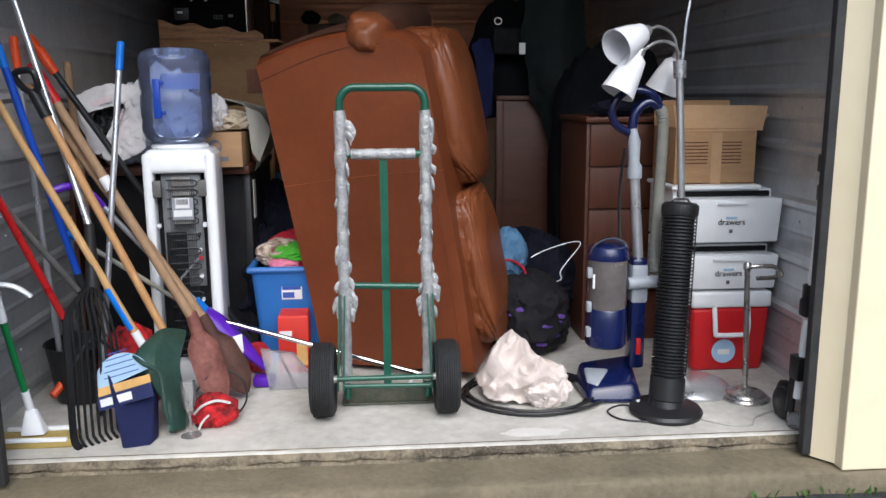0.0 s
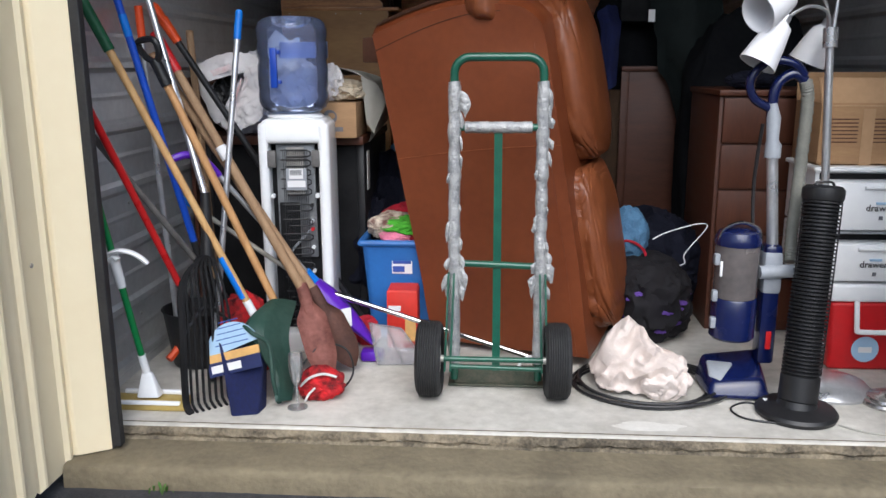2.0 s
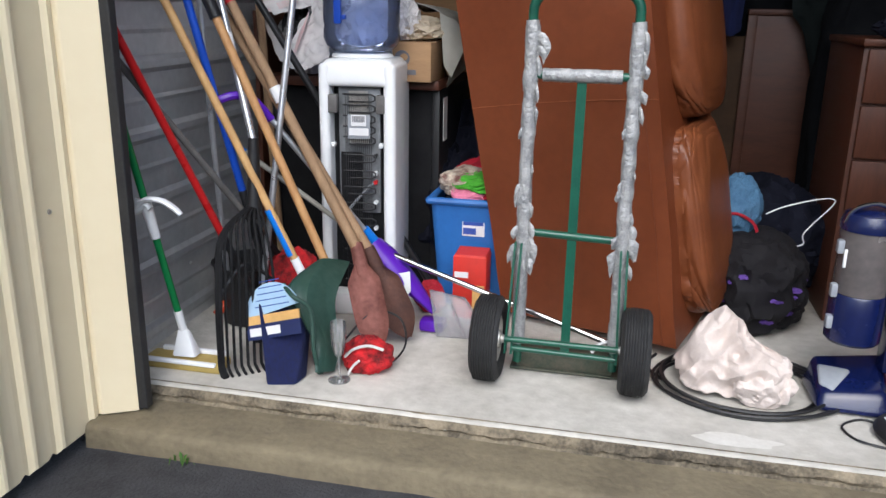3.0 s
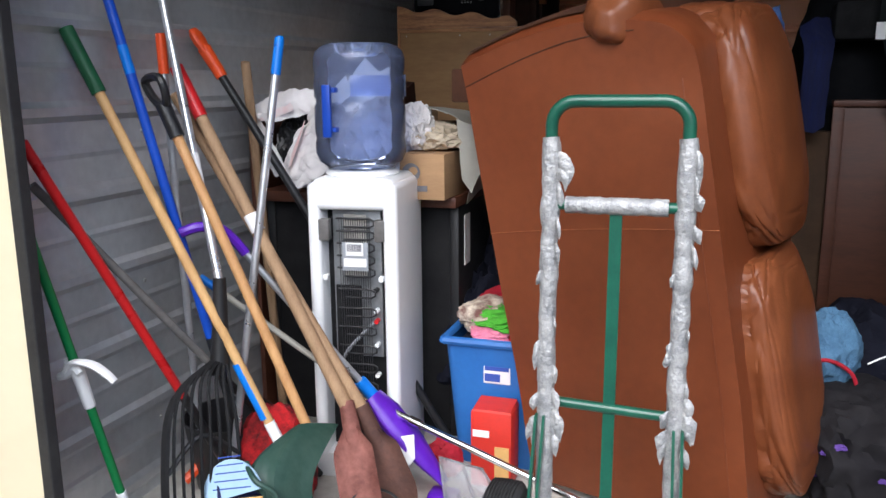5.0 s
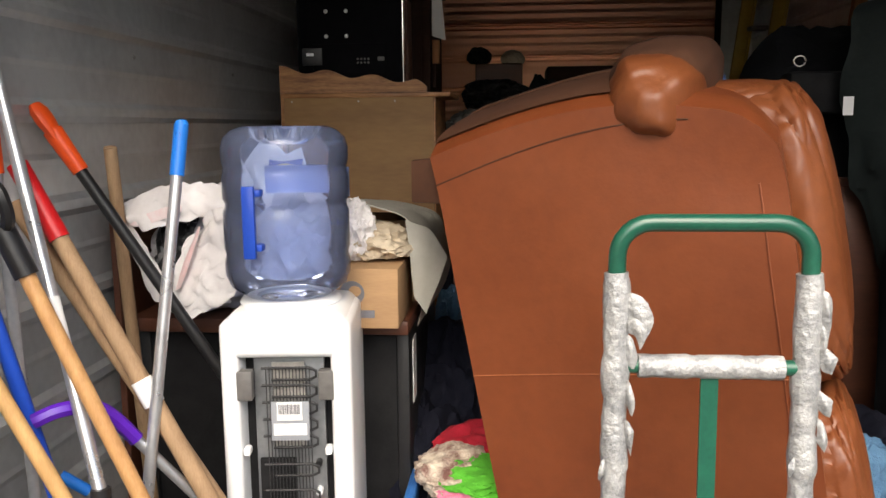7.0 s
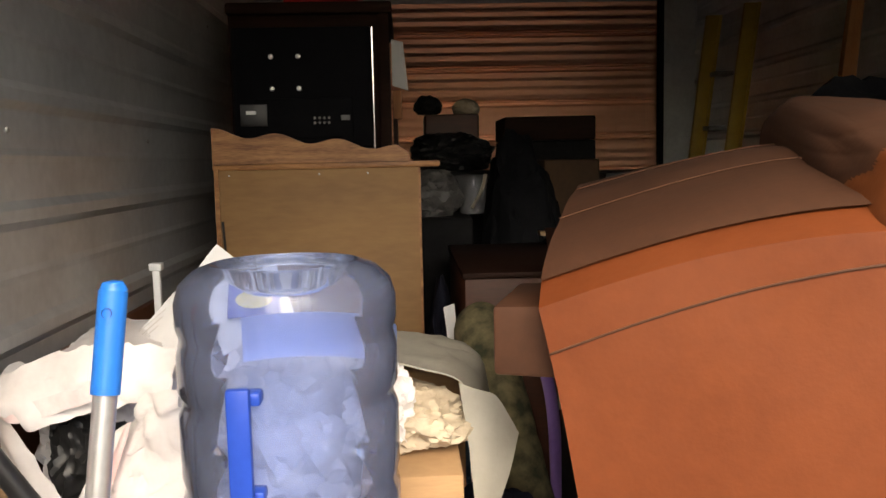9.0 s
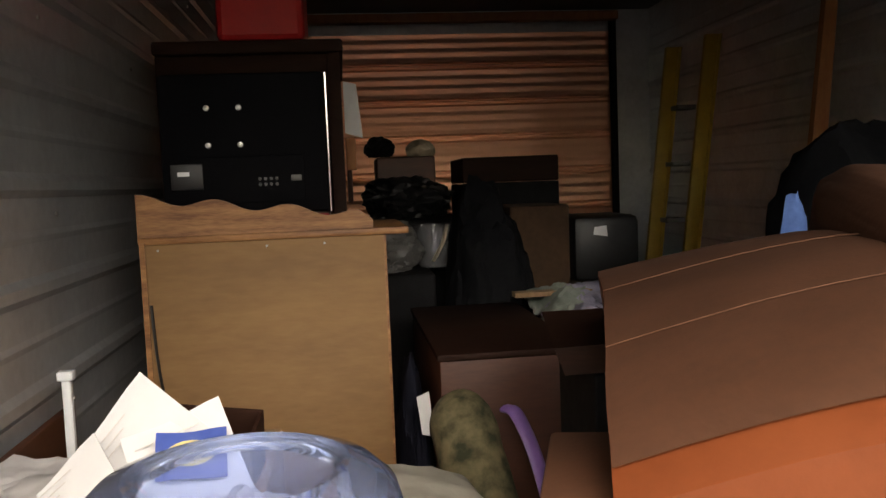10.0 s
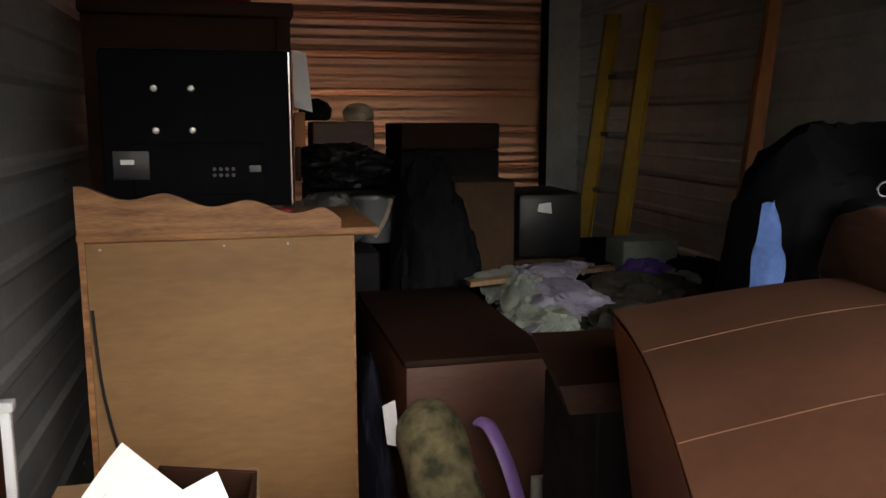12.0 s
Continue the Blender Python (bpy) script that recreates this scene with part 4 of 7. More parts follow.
bm = flatshape(sector(0, 0.098, 0, 165), nrm, 0.004)
card = part("card", bm, M_CARDBLUE, t, "pale blue hang card with printing", False)
for z0, z1, m_ in ((-0.018, 0.008, M_CARDORG), (-0.062, -0.018, M_NAVYCARD)):
    pts = [c0 + e1 * 0.09 + e2 * z0, c0 - e1 * 0.098 + e2 * z0, c0 - e1 * 0.098 + e2 * z1, c0 + e1 * 0.09 + e2 * z1]
    part("band", flatshape(pts, nrm, 0.0055), m_, card, smooth=False)
for k in range(5):
    z = 0.03 + 0.018 * k
    w = 0.06 - 0.006 * k
    bm = flatshape([c0 + nrm * 0.004 + e1 * w + e2 * z, c0 + nrm * 0.004 - e1 * w + e2 * z, c0 + nrm * 0.004 - e1 * w + e2 * (z + 0.003), c0 + nrm * 0.004 + e1 * w + e2 * (z + 0.003)], nrm, 0.0008)
    part("bar", bm, M_INKBLUE, card, smooth=False)
part("bars", flatshape([c0 + nrm * 0.0055 + e1 * 0.02 + e2 * -0.052, c0 + nrm * 0.0055 - e1 * 0.088 + e2 * -0.052, c0 + nrm * 0.0055 - e1 * 0.088 + e2 * -0.028, c0 + nrm * 0.0055 + e1 * 0.02 + e2 * -0.028], nrm, 0.0008), M_PAPER, card, smooth=False)

# blue pole with a black grip
A, B = Vector((-1.140, 3.012, 1.458)), Vector((-0.928, 3.074, 0.486))
t = pole("blue_pole", A, B, 0.0125, M_BLUEPOLE, "bright blue metal pole with black grip leaning on the wall", "pole")
rod("grip", A, B, 0.016, M_BLACKP, t, "black plastic grip", 12, -0.02, 0.122)
rod("collar", A, B, 0.0132, M_BLUECAP, t, "paler blue sleeve", 12, 0.24, 0.31)
rod("foot", A, B, 0.013, M_BLACKP, t, "", 12, 1.0, 1.495)

# leaf rake
t = thing("leaf_rake", (-0.8, 2.85, 0.0), "black plastic leaf rake with a long aluminium handle", "rake")
rod("handle", (-1.160, 3.245, 1.585), (-0.859, 3.030, 0.636), 0.0115, M_ALU, t)
rod("label_band", (-1.160, 3.245, 1.585), (-0.859, 3.030, 0.636), 0.0125, M_PAPER, t, "white printed sleeve", 12, 0.66, 0.74)
part("socket", tube([(-0.862, 3.032, 0.66), (-0.860, 3.02, 0.54), (-0.858, 3.0, 0.42)], [0.016, 0.020, 0.026]), M_BLACKP, t)
for i in range(9):
    f = i / 8
    foot = Vector((-0.862 + 0.12 * f, 2.775 + 0.10 * f, 0.002))
    midp = Vector((-0.868 + 0.095 * f, 2.775 + 0.16 * f, 0.26 + 0.07 * math.sin(f * math.pi)))
    top = Vector((-0.862 + 0.012 * f, 3.015, 0.46))
    k0 = midp.lerp(top, 0.5) + Vector((-0.02 * (1 - f), -0.045 * (1 - f), 0.045))
    part("tine", tube(curve([top, k0, midp, foot + Vector((-0.012, 0.0, 0.05)), foot + Vector((-0.004, -0.008, 0.012)), foot + Vector((0.012, -0.02, 0.0))], 5), 0.0046 if i else 0.012, seg=6, flat=0.6), M_BLACKM, t)
part("cross_brace", tube(curve([(-0.868, 2.785, 0.25), (-0.825, 2.86, 0.32), (-0.775, 2.93, 0.255)], 8), 0.006, seg=6), M_BLACKP, t)

# green scoop on a wooden handle with a black D grip
A, B = Vector((-1.003, 3.056, 1.075)), Vector((-0.660, 3.069, 0.282))
t = thing("scoop_shovel", (-0.6, 2.9, 0.0), "dark green plastic scoop shovel with wooden handle and black grip", "shovel")
rod("handle", A, B, 0.0135, M_WOODO, t)
rod("socket", A, B, 0.019, M_BLACKP, t, "", 12, -0.01, 0.09)
d = (A - B).normalized()
s = Vector((0.85, -0.45, 0.1)).normalized()
g = A + d * 0.005
part("grip", tube(curve([g, g + d * 0.02 - s * 0.032, g + d * 0.065 - s * 0.042, g + d * 0.075, g + d * 0.065 + s * 0.042, g + d * 0.02 + s * 0.032], 5, True), 0.011, seg=8), M_BLACKP, t, "black D-shaped grip")
bm = bmesh.new()
vs = []
for j in range(15):
    b = j / 14
    c = Vector((-0.655, 3.030, 0.30)).lerp(Vector((-0.585, 2.835, 0.012)), b) + Vector((-0.035, -0.095, 0.055)) * math.sin(min(1, b * 1.35) * math.pi * 0.9)
    w = (0.04 + 0.05 * math.sin(min(1, b * 2.6) * math.pi / 2)) * (1 - 0.72 * b ** 1.3)
    side = Vector((0.86, 0.42, 0.15)).normalized()
    row = []
    for i in range(13):
        a = -1 + 2 * i / 12
        cut = min(1.0, max(0.0, (b - 0.38) / 0.16))
        wa = w * (1.25 - 0.95 * cut * cut * (3 - 2 * cut)) if a < 0 else w
        groove = 0.006 * math.cos(a * 2.5 * math.pi) * math.sin(b * math.pi)
        row.append(bm.verts.new(c + side * (wa * a) + Vector((0.010, 0.06, -0.03)) * (a * a) * (1.2 - 0.6 * b) + Vector((0, groove, -groove))))
    vs.append(row)
for p, q in zip(vs, vs[1:]):
    for i in range(12):
        bm.faces.new((p[i], p[i + 1], q[i + 1], q[i]))
bmesh.ops.recalc_face_normals(bm, faces=bm.faces)
made = bmesh.ops.extrude_face_region(bm, geom=list(bm.faces))
bmesh.ops.translate(bm, vec=(0.008, 0.012, -0.006), verts=[x for x in made["geom"] if isinstance(x, bmesh.types.BMVert)])
part("blade", bm, M_SCOOP, t, "dusty dark green scoop")
part("rim", tube([v + Vector((-0.018, -0.012, 0.004)) for v in curve([(-0.69, 2.875, 0.262), (-0.645, 2.835, 0.245), (-0.60, 2.85, 0.20), (-0.585, 2.83, 0.09), (-0.575, 2.845, 0.01)], 6)], 0.007, seg=8), M_SCOOP, t)


def spade(A, B, tip, grip, material, blade_mat, label, w0, name="round_shovel"):
    A, B, tip = Vector(A), Vector(B), Vector(tip)
    t = thing(name, (tip.x, tip.y, 0), label, "shovel", "old shovels")
    rod("handle", A, B, 0.0150, material, t, "", 12, 0, 1.0, 0.0175)
    if grip:
        rod("grip", A, B, 0.018, M_REDP, t, "faded red grip", 12, -0.02, 0.13)
        rod("tape_band", A, B, 0.0185, M_PAPER, t, "chipped white paint band", 12, 0.42, 0.47)
    d = (tip - B).normalized()
    side = d.cross(Vector((0.2, -0.9, 0.35))).normalized()
    up = side.cross(d).normalized()
    part("socket", tube([B - d * 0.02, B + d * 0.06, B + d * 0.12], [0.021, 0.024, 0.018]), blade_mat, t)
    bm = bmesh.new()
    ln = (tip - B).length
    vs = []
    for j in range(17):
        f = j / 16
        w = w0 * (0.35 + 0.65 * min(1, f * 5)) * (1 - max(0, (f - 0.6) / 0.4) ** 2 * 0.86)
        row = []
        for i in range(11):
            a = -1 + 2 * i / 10
            row.append(bm.verts.new(B + d * (0.05 + (ln - 0.05) * f) + side * (w * a) + up * (0.02 * a * a + 0.012 * math.exp(-(a * 4) ** 2) * (1 - f) + 0.02 * math.sin(f * 3))))
        vs.append(row)
    for p, q in zip(vs, vs[1:]):
        for i in range(10):
            bm.faces.new((p[i], p[i + 1], q[i + 1], q[i]))
    bmesh.ops.recalc_face_normals(bm, faces=bm.faces)
    made = bmesh.ops.extrude_face_region(bm, geom=list(bm.faces))
    bmesh.ops.translate(bm, vec=up * 0.003, verts=[x for x in made["geom"] if isinstance(x, bmesh.types.BMVert)])
    part("blade", bm, blade_mat, t, "rusty steel blade")


spade((-1.046, 3.186, 1.158), (-0.580, 3.150, 0.300), (-0.468, 3.030, 0.010), True, M_WOODG, M_RUST, "old round shovel with red grip and rusty blade", 0.052)
spade((-1.085, 3.215, 1.105), (-0.545, 3.175, 0.285), (-0.408, 3.150, 0.020), False, M_WOODG, M_RUSTD, "old round shovel with weathered handle and dark rusty blade", 0.054)

# black shaft with an orange grip
A, B = Vector((-1.120, 3.415, 1.232)), Vector((-0.893, 3.463, 0.842))
t = thing("snow_brush", (-0.85, 3.43, 0.0), "black pole with an orange plastic grip", "pole")
rod("shaft", A, B, 0.0125, M_BLACKP, t, "", 10, 0.1, 3.1)
rod("grip", A, B, 0.020, M_ORANGE, t, "orange plastic grip", 12, 0.0, 0.21, 0.017)
d = (A - B).normalized()
part("grip_end", tube([A + d * -0.02, A + d * 0.02, A + d * 0.045, A + d * 0.06], [0.019, 0.029, 0.028, 0.018], seg=12, flat=0.6), M_ORANGE, t)

t = pole("wooden_stick", (-1.083, 3.573, 1.193), (-1.083, 3.70, 0.0), 0.0145, M_WOODG, "bare weathered wooden stick leaning on the wall", "stick")
part("end_cap", lathe([(0, 0.006), (0.012, 0.004), (0.0145, 0)], (-1.083, 3.573, 1.193), None, 10), M_WOODG, t)

A, B = Vector((-0.782, 3.246, 1.241)), Vector((-0.840, 3.100, 0.47))
t = thing("mop_pole", (-0.97, 3.17, 0.0), "brushed aluminium pole with a bright blue end cap", "pole")
rod("pole", A, B, 0.0105, M_ALU, t, "", 12, 0, 1.38)
rod("cap", A, B, 0.0128, M_BLUECAP, t, "bright blue plastic cap", 12, 0.0, 0.115)
part("hang_hole", lathe([(0.0045, -0.014), (0.0045, 0.014)], A + (B - A) * 0.022, None, 10, Matrix.Rotation(radians(90), 4, "X")), M_INKBLUE, t)
part("cap_end", lathe([(0, 0.010), (0.009, 0.008), (0.0128, 0)], A, None, 12), M_BLUECAP, t)
rod("foot", A, B, 0.013, M_BLACKP, t, "", 10, 1.38, 1.60)

A, B = Vector((-1.118, 3.217, 1.251)), Vector((-1.040, 3.158, 0.085))
t = pole("dust_mop_pole", A, B, 0.0105, M_ALU, "aluminium pole with orange end caps leaning on the wall", "pole")
rod("cap", A, B, 0.0135, M_ORANGE, t, "orange end cap", 12, -0.01, 0.08)
part("foot", tube(curve([B + Vector((0, 0, 0.06)), B + Vector((0.002, -0.02, 0.0)), B + Vector((-0.02, -0.06, -0.035))], 4), 0.014, seg=8), M_ORANGE, t, "orange foot")

A, B = Vector((-1.076, 2.678, 1.017)), Vector((-0.945, 2.970, 0.358))
t = pole("red_pole", A, B, 0.0115, M_REDPOLE, "glossy red metal pole leaning on the wall", "pole")
rod("tip", A, B, 0.012, M_BLACKP, t, "", 10, 0.99, 1.535)
A, B = Vector((-1.104, 2.719, 0.922)), Vector((-0.918, 3.037, 0.437))
t = pole("grey_pole", A, B, 0.0105, M_GREYPOLE, "dull grey metal pole leaning on the wall", "pole")
rod("tip", A, B, 0.010, M_BLACKP, t, "", 8, 1.0, 1.88)

# sponge mop
A, B = Vector((-1.067, 2.650, 0.86)), Vector((-1.010, 2.805, 0.130))
t = thing("sponge_mop", (-0.985, 2.785, 0.0), "sponge mop with green pole and white plastic lever", "mop")
rod("pole", A, B, 0.0105, M_GREENB, t)
J = A.lerp(B, 0.48)
part("lever", tube(curve([J + Vector(q) for q in ((-0.02, -0.012, -0.005), (0.0, -0.016, 0.018), (0.03, -0.018, 0.026), (0.065, -0.016, 0.020), (0.095, -0.012, 0.0), (0.108, -0.010, -0.014))], 4), [0.011 + 0.003 * math.sin(k / 20 * 3.1) for k in range(21)], seg=8, flat=0.55), M_WHITEP, t, "white plastic lever")
part("lever_wing", tube(curve([J + Vector(q) for q in ((-0.045, -0.004, -0.020), (-0.022, -0.008, -0.012), (0.004, -0.010, 0.006), (0.02, -0.012, -0.004))], 4), 0.010, seg=8), M_WHITEP, t)
part("lever_stub", tube([J + Vector((-0.025, 0, -0.004)), J + Vector((-0.022, 0, 0.022))], 0.009, seg=8), M_WHITEP, t)
rod("sleeve", A, B, 0.0165, M_WHITEP, t, "white sleeve with scale marks", 12, 0.47, 0.61, 0.0135)
rod("neck", A, B, 0.0125, M_WHITEP, t, "", 12, 0.93, 1.05)
bm = hexa([(-1.04, 2.782, 0.036), (-0.965, 2.788, 0.036), (-0.965, 2.832, 0.036), (-1.04, 2.83, 0.036), (-1.022, 2.795, 0.120), (-0.990, 2.796, 0.120), (-0.990, 2.815, 0.120), (-1.022, 2.812, 0.120)], bev=0.008)
part("yoke", bm, M_WHITEP, t, "white plastic yoke")
part("head", box((-1.125, 2.765, 0.022), (-0.893, 2.782, 0.034), 0.004), M_WHITEP, t, "white clamp bar")
part("head", box((-1.10, 2.835, 0.030), (-0.885, 2.85, 0.045), 0.004), M_WHITEP, t, "white clamp bar")
part("sponge", box((-1.13, 2.770, 0.0), (-0.880, 2.850, 0.030), 0.008), M_BRASS, t, "yellowed cellulose sponge")

# purple floor sweeper
H, P = Vector((-0.562, 3.275, 0.292)), Vector((-0.880, 3.122, 0.746))
t = thing("floor_sweeper", (-0.36, 3.27, 0.0), "purple plastic floor sweeper head on a silver pole", "sweeper")
rod("pole", P, H, 0.0095, M_ALU, t)
part("grip", tube(curve([(-0.975, 3.045, 0.765), (-0.940, 3.065, 0.778), (-0.905, 3.10, 0.772), P, P.lerp(H, 0.10)], 4), 0.013, seg=8), M_PURPLE, t, "purple grip")
rod("ferrule", P, H, 0.018, M_BLUECAP, t, "pale blue ferrule", 12, 0.90, 1.0)
E = Vector((-0.352, 3.262, 0.07))
bm = tube([H, H.lerp(E, 0.2), H.lerp(E, 0.55), H.lerp(E, 0.85), E], [0.034, 0.052, 0.050, 0.028, 0.018], seg=14, flat=0.6)
part("neck", bm, M_PURPLE, t)
part("foot", box((-0.40, 3.235, 0.004), (-0.315, 3.30, 0.045), 0.012), M_PURPLE, t)
k = H.lerp(E, 0.5)
part("tag", flatshape([k + Vector((-0.03, -0.045, 0.02)), k + Vector((0.03, -0.04, 0.035)), k + Vector((0.035, -0.05, -0.03)), k + Vector((0.0, -0.055, -0.075))], Vector((0, -1, 0)), 0.001), M_PAPER, t, "white paper tag")
t = pole("shower_rod", (-0.62, 3.29, 0.285), (0.228, 3.14, 0.070), 0.0095, M_CHROME, "shiny chrome rod lying across the floor behind the hand truck", "rod", (0.2, 3.14, 0.0))
rod("joint", (-0.62, 3.29, 0.285), (0.228, 3.14, 0.070), 0.012, M_CHROME, t, "", 12, 0.20, 0.24)
part("hook", tube(curve([(0.228, 3.14, 0.072), (0.215, 3.12, 0.082), (0.19, 3.105, 0.074), (0.175, 3.10, 0.052)], 4), 0.006, seg=8), M_WHITEP, t)
part("end", tube([(0.228, 3.14, 0.07), (0.24, 3.138, 0.005)], 0.008), M_CHROME, t)
t = thing("dustpan", (-0.26, 3.25, 0.0), "clear plastic dustpan standing behind the sweeper", "dustpan")
bm = hexa([(-0.33, 3.215, 0.0), (-0.15, 3.23, 0.0), (-0.15, 3.24, 0.0), (-0.33, 3.225, 0.0), (-0.365, 3.26, 0.145), (-0.25, 3.265, 0.125), (-0.25, 3.272, 0.125), (-0.365, 3.268, 0.145)], bev=0.002)
part("pan", bm, M_CLEARP, t)
part("rim", tube([(-0.33, 3.21, 0.008), (-0.365, 3.255, 0.148), (-0.25, 3.26, 0.128), (-0.15, 3.225, 0.008)], 0.005, seg=6), M_CLEARP, t)
part("ridge", tube([(-0.24, 3.212, 0.01), (-0.30, 3.255, 0.13)], 0.004, seg=6), M_CLEARP, t)

A, B = Vector((-0.995, 3.147, 0.624)), Vector((-0.640, 3.275, 0.325))
t = pole("pale_rod", A, B, 0.0085, M_GREYSHEET, "pale grey rod with a bright blue end leaning behind the shovels", "rod")
rod("end_cap", A, B, 0.0105, M_BLUECAP, t, "bright blue plastic end", 10, -0.01, 0.11)

# champagne flute, red cloth, black wire
t = thing("champagne_glass", (-0.532, 2.83, 0.0), "clear champagne flute standing on the floor", "glass")
g = (-0.532, 2.83, 0.0)
part("foot", lathe([(0.0, 0.001), (0.032, 0.001), (0.032, 0.003), (0.010, 0.007), (0.0045, 0.015), (0.004, 0.075), (0.0, 0.076)], g, None, 24), M_GLASS, t)
part("bowl", lathe([(0.004, 0.07), (0.014, 0.085), (0.021, 0.115), (0.024, 0.15), (0.0225, 0.182), (0.0212, 0.182), (0.0225, 0.15), (0.0195, 0.116), (0.012, 0.088), (0.0, 0.080)], g, None, 28), M_GLASS, t)
t = thing("red_cloth", (-0.47, 2.92, 0.0), "crumpled red and black patterned cloth with white trim", "cloth")
part("cloth", lump((-0.475, 2.925, 0.045), (0.072, 0.058, 0.055), 3, 5, 0.35, 2.4, 0.002), M_REDRAG, t)
part("trim", tube(curve([(-0.53, 2.875, 0.055), (-0.50, 2.868, 0.085), (-0.455, 2.87, 0.10), (-0.415, 2.885, 0.085)], 6), 0.0045, seg=6), M_WHITETRIM, t, "white piping")
part("trim", tube(curve([(-0.515, 2.862, 0.008), (-0.50, 2.858, 0.035), (-0.48, 2.860, 0.055)], 6), 0.004, seg=6), M_WHITETRIM, t)
bm = tube(curve([(-0.60, 2.92, 0.005), (-0.56, 3.0, 0.07), (-0.50, 3.06, 0.13), (-0.42, 3.08, 0.11), (-0.385, 3.02, 0.05), (-0.42, 2.95, 0.012), (-0.50, 2.93, 0.02)], 8), 0.0035, seg=6)
solid("black_wire", bm, M_BLACKP, "loop of black wire round the shovel blades", "wire", smooth=True)
t = thing("black_bucket", (-1.0, 3.2, 0.0), "dark grey plastic tub behind the rake", "tub")
part("tub", lathe([(0.0, 0.005), (0.10, 0.005), (0.125, 0.20), (0.132, 0.21), (0.126, 0.21), (0.10, 0.02), (0.0, 0.02)], (-0.985, 3.22, 0), None, 28), M_BLACKP, t)
t = thing("plaid_cloth", (-0.80, 3.2, 0), "red and black plaid cloth heaped behind the rake", "cloth")
part("cloth", lump((-0.80, 3.16, 0.12), (0.10, 0.10, 0.15), 5, 5, 0.3, 2.0, 0.002), M_REDRAG, t)

# ---- tote, cartons and clutter beside the cooler ----
rnd = random.Random(11)


def cloth_heap(name, centre, size, seed, material, label, category="cloth", floor=None, fold=0.35, freq=2.2, group=""):
    t = solid(name, lump(centre, size, seed, 5, fold, freq, floor), material, label, category, group=group, smooth=True, base=(centre[0], centre[1], centre[2] - size[2]))
    return t


t = thing("storage_tote", (-0.28, 3.66, 0.0), "blue plastic storage tote without its lid, full of clothes", "tote")
x0, x1, y0, y1 = -0.435, -0.10, 3.51, 3.90
ins = 0.03
bm = bmesh.new()
outer = [(x0 + ins, y0 + ins, 0.0), (x1 - ins, y0 + ins, 0.0), (x1 - ins, y1 - ins, 0.0), (x0 + ins, y1 - ins, 0.0)]
top = [(x0, y0, 0.40), (x1, y0, 0.40), (x1, y1, 0.40), (x0, y1, 0.40)]
vb, vt = [bm.verts.new(p) for p in outer], [bm.verts.new(p) for p in top]
bm.faces.new(vb)
for i in range(4):
    bm.faces.new((vb[i], vb[(i + 1) % 4], vt[(i + 1) % 4], vt[i]))
bmesh.ops.bevel(bm, geom=[e for e in bm.edges if abs(e.verts[0].co.z - e.verts[1].co.z) > 0.1], offset=0.03, segments=4, profile=0.5, affect="EDGES")
bmesh.ops.solidify(bm, geom=list(bm.faces), thickness=0.003)
part("body", bm, M_BLUETOTE, t)
rim = [(x0, y0, 0.39), (x1, y0, 0.39), (x1, y1, 0.39), (x0, y1, 0.39)]
for i in range(4):
    a, b = Vector(rim[i]), Vector(rim[(i + 1) % 4])
    part("rim", tube([a, b], 0.013, seg=8), M_BLUETOTE, t)
lab = part("label", box((-0.315, y0 + 0.006, 0.268), (-0.235, y0 + 0.012, 0.325), 0.001), M_PAPER, t, "white paper label with blue print")
part("bars", box((-0.311, y0 + 0.004, 0.308), (-0.239, y0 + 0.0065, 0.320)), M_INKBLUE, lab)
part("bars", box((-0.311, y0 + 0.004, 0.275), (-0.265, y0 + 0.0065, 0.298)), M_INKBLUE, lab)
for nm, c, s, sd, m_, lb in (("green_shirt", (-0.26, 3.62, 0.44), (0.10, 0.09, 0.035), 2, M_GREENCL, "bright green crumpled shirt in the tote"),
                             ("red_shirt", (-0.20, 3.60, 0.415), (0.09, 0.07, 0.035), 3, M_REDCL, "crimson crumpled shirt in the tote"),
                             ("pink_shirt", (-0.29, 3.57, 0.405), (0.07, 0.05, 0.03), 4, M_PINKCL, "pink crumpled shirt in the tote"),
                             ("floral_shirt", (-0.33, 3.66, 0.43), (0.09, 0.10, 0.05), 6, M_MULTI, "cream and brown patterned shirt in the tote"),
                             ("dark_shirt", (-0.25, 3.77, 0.44), (0.13, 0.10, 0.06), 7, M_REDCL, "dark red crumpled shirt in the tote")):
    cloth_heap(nm, c, s, sd, m_, lb, "shirt", None, 0.4, 2.6, "clothes in the tote")
solid("clothes_fill", box((x0 + 0.035, y0 + 0.035, 0.01), (x1 - 0.035, y1 - 0.035, 0.39), 0.02), M_NAVYCLOTH, "packed dark clothes filling the tote", "clothes", "stuff")

t = thing("red_carton", (-0.26, 3.45, 0.0), "red cardboard carton with a white band standing on the floor", "carton")
part("box", box((-0.322, 3.405, 0.0), (-0.205, 3.50, 0.225), 0.003), M_REDCARD, t)
part("logo", box((-0.316, 3.4025, 0.150), (-0.268, 3.405, 0.170)), M_PAPER, t, "white logo bar")
part("flap", hexa([(-0.320, 3.407, 0.225), (-0.207, 3.407, 0.225), (-0.207, 3.498, 0.225), (-0.320, 3.498, 0.225), (-0.317, 3.41, 0.229), (-0.210, 3.41, 0.229), (-0.210, 3.498, 0.236), (-0.317, 3.498, 0.236)]), M_REDCARD, t)
part("panel", box((-0.252, 3.4025, 0.03), (-0.211, 3.405, 0.125)), M_CARDORG, t)
